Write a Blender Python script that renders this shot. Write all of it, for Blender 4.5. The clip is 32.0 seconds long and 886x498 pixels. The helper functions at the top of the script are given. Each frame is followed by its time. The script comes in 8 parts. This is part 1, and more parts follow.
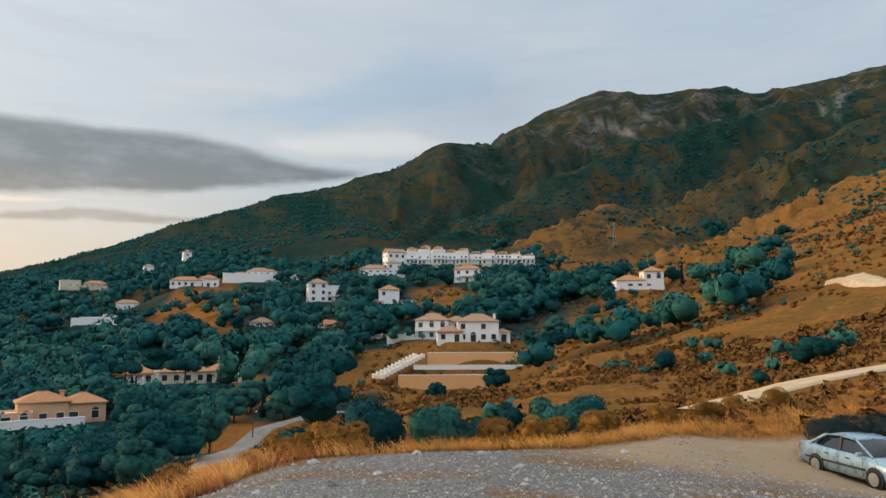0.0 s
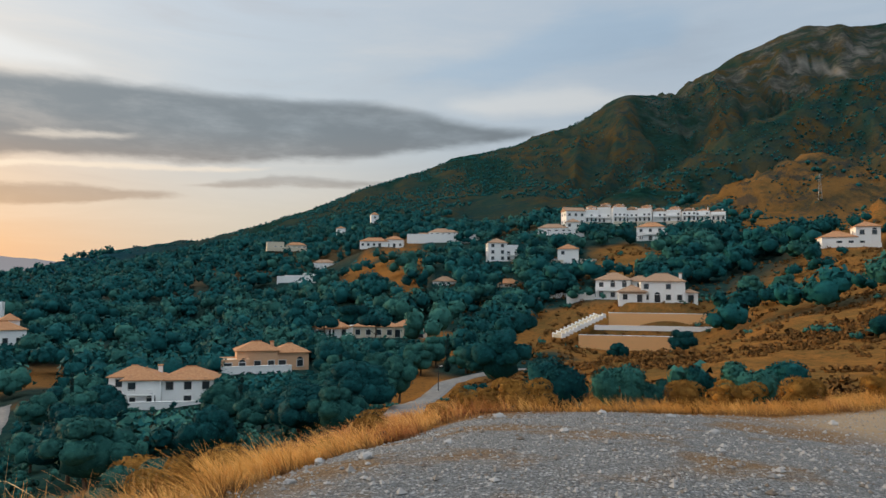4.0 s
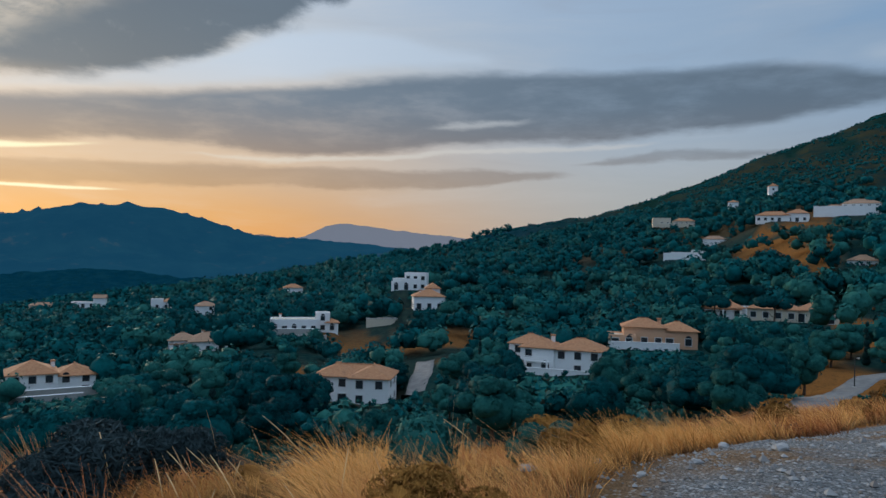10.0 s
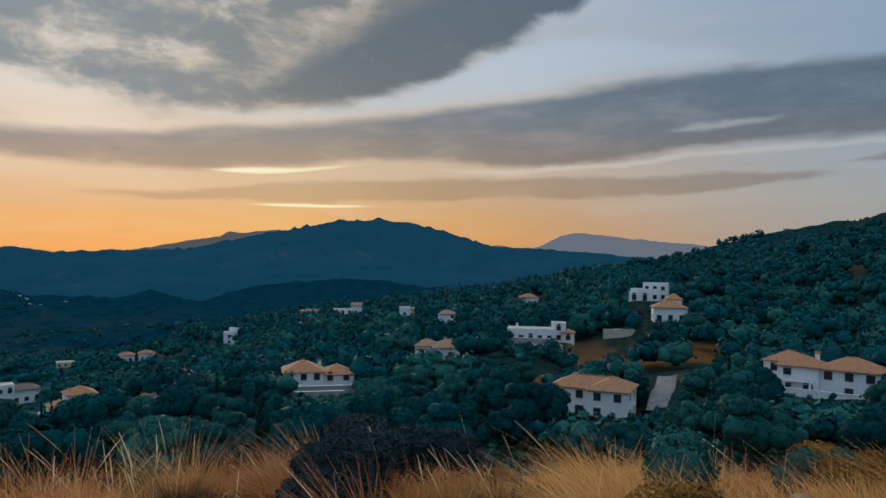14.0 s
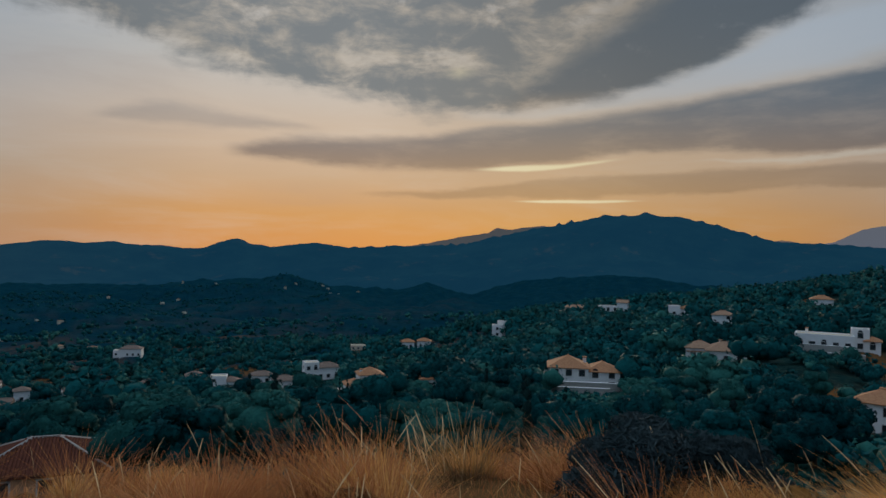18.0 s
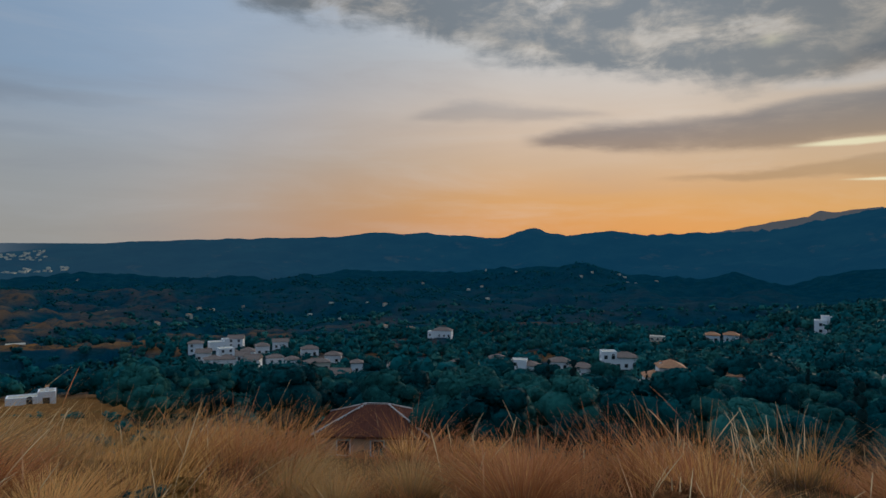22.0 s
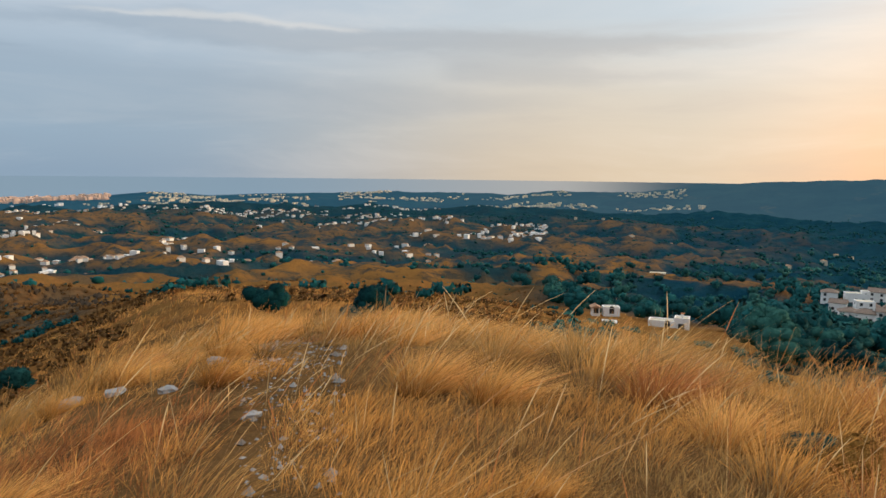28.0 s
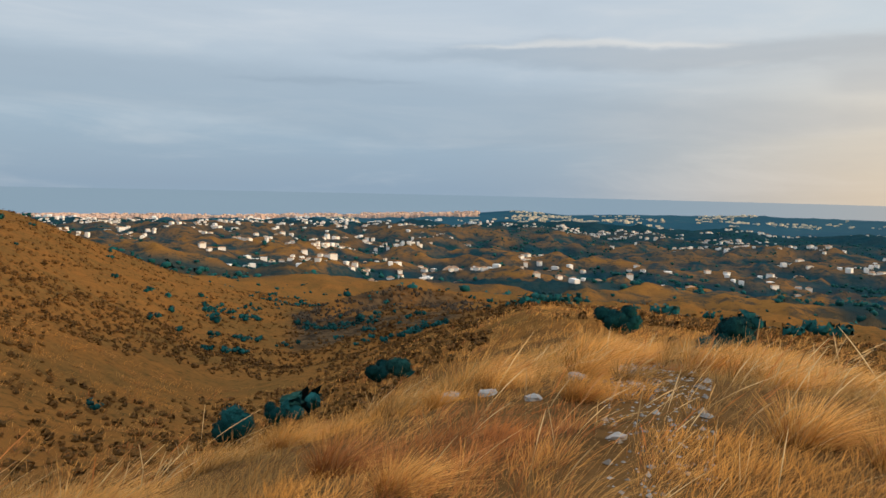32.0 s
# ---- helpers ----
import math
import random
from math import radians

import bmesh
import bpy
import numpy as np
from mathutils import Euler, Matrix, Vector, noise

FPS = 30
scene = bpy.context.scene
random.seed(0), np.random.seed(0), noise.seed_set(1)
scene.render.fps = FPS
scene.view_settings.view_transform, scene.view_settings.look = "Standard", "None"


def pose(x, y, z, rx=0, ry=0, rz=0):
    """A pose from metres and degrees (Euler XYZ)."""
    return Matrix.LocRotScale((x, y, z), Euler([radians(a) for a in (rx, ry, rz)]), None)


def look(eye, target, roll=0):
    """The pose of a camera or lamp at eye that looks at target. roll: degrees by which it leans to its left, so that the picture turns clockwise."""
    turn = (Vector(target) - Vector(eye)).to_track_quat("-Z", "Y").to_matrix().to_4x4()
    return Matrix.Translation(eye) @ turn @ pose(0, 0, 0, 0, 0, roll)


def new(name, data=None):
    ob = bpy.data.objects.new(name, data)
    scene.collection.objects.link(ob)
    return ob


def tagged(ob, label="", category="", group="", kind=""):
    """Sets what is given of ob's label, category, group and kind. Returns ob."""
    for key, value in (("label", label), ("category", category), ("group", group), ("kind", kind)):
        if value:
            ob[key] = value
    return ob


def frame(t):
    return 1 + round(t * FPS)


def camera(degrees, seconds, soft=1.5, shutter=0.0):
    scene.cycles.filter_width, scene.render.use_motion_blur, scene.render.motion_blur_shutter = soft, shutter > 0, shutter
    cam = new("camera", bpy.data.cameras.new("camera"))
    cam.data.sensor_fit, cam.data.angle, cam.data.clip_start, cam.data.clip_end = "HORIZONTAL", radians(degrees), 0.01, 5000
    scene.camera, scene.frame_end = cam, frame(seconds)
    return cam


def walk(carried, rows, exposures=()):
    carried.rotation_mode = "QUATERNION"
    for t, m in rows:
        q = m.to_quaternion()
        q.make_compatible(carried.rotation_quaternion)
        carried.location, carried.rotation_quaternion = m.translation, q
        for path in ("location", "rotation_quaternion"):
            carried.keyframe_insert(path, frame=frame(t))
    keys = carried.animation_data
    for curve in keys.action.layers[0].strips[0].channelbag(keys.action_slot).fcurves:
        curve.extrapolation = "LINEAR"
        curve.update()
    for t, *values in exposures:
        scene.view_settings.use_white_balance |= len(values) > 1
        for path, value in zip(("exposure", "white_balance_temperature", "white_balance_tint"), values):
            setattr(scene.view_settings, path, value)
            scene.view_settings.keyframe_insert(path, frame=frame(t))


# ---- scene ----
cam = camera(64.74, 32.0)
ROWS = [
    (0.0, 0.0, -0.0, 1.65, -0.01, 6.51, 0.03),
    (0.5, -0.008, -0.0, 1.648, 1.46, 6.17, 0.0),
    (1.0, -0.017, -0.0, 1.646, 2.89, 5.68, -0.04),
    (1.5, -0.026, -0.001, 1.644, 4.46, 5.27, -0.09),
    (2.0, -0.037, -0.002, 1.642, 6.4, 4.88, -0.16),
    (2.5, -0.047, -0.003, 1.64, 8.15, 4.52, -0.24),
    (4.5, -0.096, -0.014, 1.631, 16.86, 2.68, -0.48),
    (5.0, -0.109, -0.018, 1.629, 19.24, 2.26, -0.52),
    (5.5, -0.124, -0.024, 1.627, 22.04, 1.89, -0.52),
    (6.0, -0.141, -0.031, 1.625, 25.23, 1.51, -0.75),
    (6.5, -0.157, -0.039, 1.623, 28.31, 1.16, -0.89),
    (7.0, -0.171, -0.048, 1.621, 31.16, 0.81, -0.95),
    (7.5, -0.184, -0.056, 1.619, 33.91, 0.59, -0.94),
    (8.0, -0.197, -0.066, 1.617, 36.73, 0.45, -1.09),
    (8.5, -0.216, -0.081, 1.615, 40.92, 0.05, -1.24),
    (9.0, -0.23, -0.093, 1.612, 44.08, -0.23, -1.44),
    (9.5, -0.233, -0.096, 1.61, 44.84, 0.2, -1.49),
    (10.0, -0.235, -0.098, 1.608, 45.36, 0.75, -1.3),
    (10.5, -0.239, -0.103, 1.606, 46.51, 1.07, -1.14),
    (11.0, -0.25, -0.114, 1.604, 49.22, 1.23, -0.89),
    (11.5, -0.26, -0.126, 1.602, 51.88, 1.4, -1.02),
    (12.0, -0.268, -0.137, 1.6, 54.25, 1.53, -1.09),
    (12.5, -0.277, -0.15, 1.598, 56.93, 1.49, -1.0),
    (13.0, -0.285, -0.164, 1.596, 59.71, 1.36, -0.84),
    (13.5, -0.292, -0.176, 1.594, 62.14, 1.33, -0.82),
    (14.0, -0.298, -0.188, 1.592, 64.43, 1.2, -0.88),
    (14.5, -0.303, -0.199, 1.59, 66.64, 1.12, -1.0),
    (16.5, -0.321, -0.255, 1.581, 76.89, 1.19, -1.05),
    (17.0, -0.325, -0.272, 1.579, 79.8, 0.99, -1.15),
    (17.5, -0.327, -0.288, 1.577, 82.74, 0.78, -1.19),
    (18.0, -0.329, -0.306, 1.575, 85.86, 0.48, -1.2),
    (18.5, -0.33, -0.326, 1.573, 89.37, 0.21, -1.25),
    (19.0, -0.329, -0.351, 1.571, 93.72, 0.05, -1.18),
    (19.5, -0.328, -0.369, 1.569, 96.76, -0.15, -1.28),
    (20.0, -0.326, -0.383, 1.567, 99.25, -0.38, -1.26),
    (20.5, -0.323, -0.397, 1.565, 101.66, -0.58, -1.21),
    (21.0, -0.32, -0.411, 1.562, 104.16, -0.66, -1.24),
    (21.5, -0.316, -0.426, 1.56, 106.9, -0.69, -1.01),
    (22.0, -0.311, -0.442, 1.558, 109.76, -0.83, -0.55),
    (22.5, -0.306, -0.453, 1.556, 111.94, -1.39, -0.67),
    (23.0, -0.302, -0.463, 1.554, 113.78, -2.36, -0.71),
    (23.5, -0.294, -0.479, 1.552, 116.87, -3.75, -0.56),
    (24.0, -0.28, -0.504, 1.55, 121.88, -5.02, -0.48),
    (24.5, -0.266, -0.525, 1.55, 126.31, -6.01, -0.77),
    (26.5, -0.197, -0.595, 1.55, 143.39, -6.53, -1.18),
    (27.0, -0.173, -0.611, 1.55, 148.36, -6.46, -0.84),
    (27.5, -0.15, -0.624, 1.55, 153.02, -6.25, -0.71),
    (28.0, -0.121, -0.637, 1.55, 158.52, -6.24, -0.66),
    (28.5, -0.094, -0.646, 1.55, 163.44, -6.24, -1.01),
    (29.0, -0.074, -0.652, 1.55, 167.11, -6.33, -1.46),
    (29.5, -0.05, -0.656, 1.55, 171.21, -6.32, -1.25),
    (30.0, -0.028, -0.659, 1.55, 175.21, -6.1, -1.1),
    (30.5, -0.001, -0.66, 1.55, 179.84, -5.8, -1.16),
    (31.0, 0.021, -0.659, 1.55, 183.69, -5.39, -1.3),
    (31.5, 0.034, -0.658, 1.55, 185.85, -5.18, -1.48),
    (32.0, 0.04, -0.658, 1.55, 186.94, -4.98, -1.26),
]
walk(cam, [(t, pose(x, y, z, 90 + pitch, roll, yaw)) for t, x, y, z, yaw, pitch, roll in ROWS],
     exposures=[(0.0, 0.2, 7200, 10), (6.0, -0.16, 6400, 8), (9.0, -0.5, 5500, 6), (13.0, -0.72, 5500, 5), (16.0, -1.06, 5750, 6), (19.0, -1.24, 5700, 6), (21.0, -1.18, 5500, 6), (23.0, -0.96, 5250, 6), (24.5, -0.72, 5200, 8), (26.5, -0.24, 6300, 10), (28.0, 0.02, 7100, 10), (32.0, 0.08, 7200, 10)])

# ---------------------------------------------------------------- world and sun
EYE = 1.65
SUN_AZ, SUN_EL = 76.0, 7.0     # degrees to the left of north, above the horizon


def lin(r, g, b):
    return tuple(((c / 255 + 0.055) / 1.055) ** 2.4 if c > 10 else c / 255 / 12.92 for c in (r, g, b)) + (1.0,)


class Net:
    """Short hand for node trees."""

    def __init__(self, tree):
        self.tree = tree
        tree.nodes.clear()

    def node(self, kind, ins=None, **attrs):
        n = self.tree.nodes.new(kind)
        if "operation" in attrs:
            n.operation = attrs["operation"]
        if "use_clamp" in attrs:
            n.use_clamp = attrs["use_clamp"]
        if "vector_type" in attrs:
            n.vector_type, n.convert_from, n.convert_to = attrs["vector_type"], attrs["convert_from"], attrs["convert_to"]
        if "blend_type" in attrs:
            n.data_type, n.blend_type = attrs["data_type"], attrs["blend_type"]
        if "interpolation_type" in attrs:
            n.interpolation_type = attrs["interpolation_type"]
        if "attribute_name" in attrs:
            n.attribute_name = attrs["attribute_name"]
        if "bands_direction" in attrs:
            n.bands_direction = attrs["bands_direction"]
        for k, v in (ins or {}).items():
            self.put(n.inputs[k], v)
        return n

    def put(self, socket, v):
        if isinstance(v, bpy.types.NodeSocket):
            self.tree.links.new(v, socket)
        else:
            socket.default_value = v

    def math(self, op, a, b=0.0, c=0.0, clamp=False):
        n = self.node("ShaderNodeMath", {0: a, 1: b, 2: c}, operation=op, use_clamp=clamp)
        return n.outputs[0]

    def mix(self, f, a, b, blend="MIX"):
        n = self.node("ShaderNodeMix", {0: f, 6: a, 7: b}, data_type="RGBA", blend_type=blend)
        return n.outputs[2]

    def noise(self, vec, scale, detail=4.0, rough=0.55, warp=0.0, out=0):
        n = self.node("ShaderNodeTexNoise", {"Scale": scale, "Detail": detail, "Roughness": rough, "Distortion": warp})
        if vec is not None:
            self.put(n.inputs["Vector"], vec)
        return n.outputs[out]

    def ramp(self, fac, *stops, mode="LINEAR"):
        n = self.node("ShaderNodeValToRGB", {0: fac})
        n.color_ramp.interpolation = mode
        els = n.color_ramp.elements
        while len(els) < len(stops):
            els.new(0.5)
        for e, (p, c) in zip(els, stops):
            e.position, e.color = p, c
        return n.outputs[0]

    def smooth(self, v, lo, hi, a=0.0, b=1.0):
        return self.node("ShaderNodeMapRange", {0: v, 1: lo, 2: hi, 3: a, 4: b}, interpolation_type="SMOOTHSTEP").outputs[0]

    def combine(self, x, y, z):
        return self.node("ShaderNodeCombineXYZ", {0: x, 1: y, 2: z}).outputs[0]


# Cloud banks: (bearing, lower and upper edge in degrees above the horizon), from one end to the other.
CLOUDS = [
    # edges, thickness of the cloud, softness, kind
    ([(104, 7.8, 8.6), (97, 7.2, 9.3), (90, 6.8, 9.5), (82, 7.2, 10.6), (77, 7.6, 11.0), (71, 8.3, 11.7), (64, 8.3, 12.7), (57, 7.9, 13.5), (50, 8.5, 14.6), (42, 9.6, 15.1), (32, 9.5, 15.0), (20, 10.7, 15.0), (12, 11.6, 13.4), (5, 12.8, 12.9)], 0.92, 0.45, "bank"),
    ([(94, 4.7, 4.8), (86, 4.7, 5.4), (77, 4.8, 6.4), (68, 5.1, 6.8), (59, 5.4, 7.2), (50, 5.5, 7.1), (42, 6.0, 7.4), (34, 6.9, 7.0)], 0.62, 0.22, "bank"),
    ([(36, 7.6, 7.7), (28, 7.9, 8.8), (22, 8.2, 8.7), (17, 8.4, 8.5)], 0.55, 0.2, "bank"),
    ([(84, 12.2, 12.4), (78, 12.2, 15.5), (75, 12.2, 17.6), (71, 12.7, 20.4), (66, 14.5, 22.6), (62, 16.6, 23.2), (57, 18.9, 23.4), (51, 21.6, 23)], 0.9, 0.8, "dark"),
    ([(128, 18, 19), (113, 16.5, 26), (104, 14, 32), (97, 13.2, 34), (91, 12.4, 34), (86, 11.6, 34), (81, 12.2, 34), (75, 16, 34), (66, 21, 34), (54, 27, 32)], 0.95, 1.1, "mottled"),
    ([(114, 9.6, 9.8), (108, 9.7, 11.4), (100, 9.6, 10.6), (95, 9.6, 9.9)], 0.35, 0.4, "bank"),
    ([(198, 10.2, 10.4), (187, 10.2, 11.2), (178, 9.6, 12), (168, 9.2, 11.2), (158, 9.4, 11.6), (148, 9, 11), (140, 9.4, 10.4), (130, 10, 10)], 0.5, 0.5, "veil"),
    ([(206, 8, 8.1), (200, 7.9, 8.5), (192, 8.1, 8.6), (187, 8.3, 8.4)], 0.5, 0.25, "veil"),
    ([(240, 5, 9.8), (219, 5.5, 9.7), (208, 5.5, 10.0), (195, 4, 9.2), (186, 3, 8.8), (175, 3.5, 8), (165, 4, 7.5), (155, 5, 6.5), (146, 6, 6)], 0.4, 0.9, "veil"),
    ([(160, 7.2, 9.6), (150, 7.0, 9.4), (143, 7.2, 8.2), (136, 7.6, 7.8)], 0.35, 0.6, "veil"),
    ([(20, 16.6, 17), (12, 16.4, 19), (4, 17.4, 22), (-6, 19, 22)], 0.35, 1.0, "blue"),
    ([(86, 11.2, 11.5), (78, 11.2, 12.1), (72, 11.8, 13.0), (64, 12.9, 15.4), (58, 13.8, 18.0), (50, 15.2, 18.0), (40, 15.6, 16)], 0.7, 0.6, "bright"),
    ([(16, 14.6, 15.0), (10, 13.9, 15.9), (4, 14.1, 16.4), (0, 14.6, 15.4), (-5, 15, 15)], 0.7, 0.6, "bright"),
    ([(84, 6.95, 7.1), (79, 6.9, 7.45), (76, 7.2, 7.5), (71, 7.9, 8.0)], 1.0, 0.12, "sunlit"),
    ([(67, 7.6, 7.65), (60, 7.35, 7.75), (50, 7.8, 8.25), (42, 8.6, 9.1), (32, 8.9, 9.3), (27, 9.3, 9.3)], 0.7, 0.15, "bright"),
    ([(81, 4.45, 4.5), (77, 4.38, 4.66), (73, 4.42, 4.68), (69, 4.6, 4.6)], 1.0, 0.08, "sunlit"),
    ([(48, 10.6, 10.6), (44, 10.5, 11.1), (40, 10.9, 11.3), (37, 11.3, 11.3)], 0.5, 0.2, "bright"),
    ([(87, 14.6, 14.6), (84.8, 14.3, 15.2), (82.4, 14.9, 14.9)], 0.45, 0.5, "sunlit"),
    ([(188, 11.0, 11.0), (180, 11.2, 11.7), (174, 11.2, 11.9), (167, 10.9, 11.2), (163, 10.9, 10.9)], 0.5, 0.2, "bright"),
]


def make_sky():
    world = bpy.data.worlds.new("sky")
    scene.world = world
    world.use_nodes = True
    n = Net(world.node_tree)
    way = n.node("ShaderNodeTexCoord").outputs["Generated"]
    sep = n.node("ShaderNodeSeparateXYZ", {0: way})
    x, y, z = sep.outputs
    el = n.math("MULTIPLY", n.math("ARCSINE", z), 57.29578)
    az0 = n.math("MULTIPLY", n.math("ARCTAN2", n.math("MULTIPLY", x, -1.0), y), 57.29578)
    az = n.math("WRAP", az0, 300.0, -60.0)
    across = n.math("DIVIDE", n.math("ADD", az, 60.0), 360.0)
    # clear sky by height, away from the sun and towards it
    e = n.math("DIVIDE", el, 60.0, clamp=True)
    cool = n.ramp(e, (0.0, lin(126, 151, 177)), (0.08, lin(138, 163, 188)), (0.2, lin(165, 182, 202)), (0.4, lin(168, 187, 209)), (0.7, lin(185, 200, 218)), (1.0, lin(210, 217, 226)))
    warm = n.ramp(e, (0.0, lin(228, 146, 70)), (0.05, lin(225, 157, 86)), (0.1, lin(218, 174, 130)), (0.17, lin(222, 191, 160)), (0.25, lin(208, 195, 180)), (0.37, lin(192, 197, 204)), (1.0, lin(212, 216, 222)))

    def by_bearing(*stops):
        return n.ramp(across, *[((a + 60) / 360, (v, v, v, 1)) for a, v in sorted(stops)])
    side = by_bearing((-60, 0), (-30, 0), (0, 0.15), (30, 0.55), (60, 0.92), (80, 1), (106, 0.93), (118, 0.82), (128, 0.68), (142, 0.50), (153, 0.40), (165, 0.24), (178, 0.08), (190, 0.0), (299, 0))
    cream = n.ramp(e, (0.0, lin(196, 182, 164)), (0.1, lin(194, 189, 182)), (0.2, lin(176, 189, 202)), (0.4, lin(176, 190, 207)), (1.0, lin(208, 214, 223)))
    sky = n.mix(n.smooth(side, 0.5, 1.0), n.mix(n.smooth(side, 0.0, 0.5), cool, cream), warm)
    # thin streaks everywhere
    flat = n.combine(n.math("MULTIPLY", az, 0.05), n.math("MULTIPLY", el, 0.3), 0.0)
    streak = n.noise(flat, 1.0, 6, 0.6, 0.4)
    sky = n.mix(n.smooth(streak, 0.45, 0.75, 0.0, 0.22), sky, n.mix(side, lin(205, 212, 222), lin(236, 214, 190)))
    sky = n.mix(n.smooth(streak, 0.5, 0.22, 0.0, 0.2), sky, n.mix(side, lin(128, 148, 172), lin(178, 150, 128)))
    # the banks
    warp = n.noise(n.combine(n.math("MULTIPLY", az, 0.16), n.math("MULTIPLY", el, 0.55), 3.0), 1.0, 7, 0.6)
    lump = n.noise(n.combine(n.math("MULTIPLY", az, 0.2), n.math("MULTIPLY", el, 0.36), 7.0), 1.0, 9, 0.6, 0.35)
    low_glow = n.math("MULTIPLY", side, n.smooth(el, 13.0, 4.0))
    grey = n.mix(low_glow, lin(108, 118, 128), lin(174, 132, 92))
    for edges, thick, soft_edge, kind in CLOUDS:
        edges = sorted(edges)
        lo = n.math("MULTIPLY", by_bearing(*[(a, b / 40) for a, b, c in edges]), 40.0)
        hi = n.math("MULTIPLY", by_bearing(*[(a, c / 40) for a, b, c in edges]), 40.0)
        amount = {"bank": 1.4, "dark": 2.2, "mottled": 3.4, "veil": 1.8, "blue": 3.0, "bright": 1.2, "sunlit": 0.25}[kind]
        v = n.math("ADD", el, n.math("MULTIPLY", n.math("SUBTRACT", warp, 0.5), amount))
        if kind in ("dark", "mottled"):
            v = n.math("ADD", v, n.math("MULTIPLY", n.math("SUBTRACT", lump, 0.5), 3.0))
        s = soft_edge
        up = n.smooth(n.math("SUBTRACT", v, lo), -s, s)
        down = n.smooth(n.math("SUBTRACT", hi, v), -s * 0.6, s * 1.6)
        ends = n.math("MULTIPLY", n.smooth(az, edges[0][0], edges[0][0] + 3), n.smooth(az, edges[-1][0], edges[-1][0] - 3))
        f = n.math("MULTIPLY", n.math("MULTIPLY", up, down), n.math("MULTIPLY", ends, thick))
        if kind == "mottled":
            f = n.math("MULTIPLY", f, n.smooth(lump, 0.28, 0.46, 0.6, 1.0))
        if kind == "dark":
            f = n.math("MULTIPLY", f, n.smooth(lump, 0.26, 0.46, 0.72, 1.0))
        if kind == "bank":
            f = n.math("MULTIPLY", f, n.smooth(warp, 0.2, 0.6, 0.7, 1.0))
        colour = {"bank": grey,
                  "dark": n.mix(n.smooth(el, 13.5, 11.5), lin(88, 98, 106), lin(148, 132, 116)),
                  "mottled": n.mix(n.smooth(n.math("ADD", lump, n.math("MULTIPLY", n.math("SUBTRACT", warp, 0.5), 0.5)), 0.22, 0.60), lin(208, 186, 160), lin(128, 127, 124)),
                  "veil": n.mix(side, lin(132, 153, 176), lin(178, 164, 150)),
                  "blue": lin(132, 170, 205),
                  "bright": n.mix(n.math("MULTIPLY", side, n.smooth(el, 16.0, 7.0)), lin(204, 209, 215), lin(232, 208, 178)),
                  "sunlit": lin(255, 232, 182)}[kind]
        sky = n.mix(f, sky, colour)
    # brighter overhead, as under any veil of cloud, and towards the low sun
    sky = n.mix(1.0, sky, n.ramp(n.math("DIVIDE", el, 90.0, clamp=True), (0.0, (0.3333, 0.3333, 0.3333, 1)), (0.33, (0.3333, 0.3333, 0.3333, 1)), (0.75, (0.56, 0.56, 0.56, 1))), "MULTIPLY")
    glow = n.math("MULTIPLY", by_bearing((-60, 0.36), (0, 0.35), (20, 0.385), (40, 0.44), (60, 0.52), (70, 0.505), (80, 0.58), (92, 0.72), (104, 0.73), (118, 0.58), (130, 0.54), (140, 0.47), (150, 0.44), (170, 0.42), (190, 0.42), (220, 0.41), (260, 0.39), (299, 0.37)), 2.8)
    sky = n.mix(1.0, sky, n.combine(glow, glow, glow), "MULTIPLY")
    tex = n.node("ShaderNodeTexSky")
    tex.sky_type, tex.sun_disc, tex.sun_elevation, tex.sun_rotation = "NISHITA", False, radians(SUN_EL), radians(-SUN_AZ)
    sky = n.mix(0.002, sky, tex.outputs[0], "ADD")
    bg = n.node("ShaderNodeBackground", {0: sky, 1: 3.0})
    n.node("ShaderNodeOutputWorld", {0: bg.outputs[0]})


make_sky()
sun = new("sun", bpy.data.lights.new("sun", "SUN"))
sun.data.energy, sun.data.angle, sun.data.color = 2.6, radians(10), (1.0, 0.74, 0.46)
sun.matrix_world = look((0, 0, 0), (math.sin(radians(SUN_AZ)) * math.cos(radians(SUN_EL)), -math.cos(radians(SUN_AZ)) * math.cos(radians(SUN_EL)), -math.sin(radians(SUN_EL))))

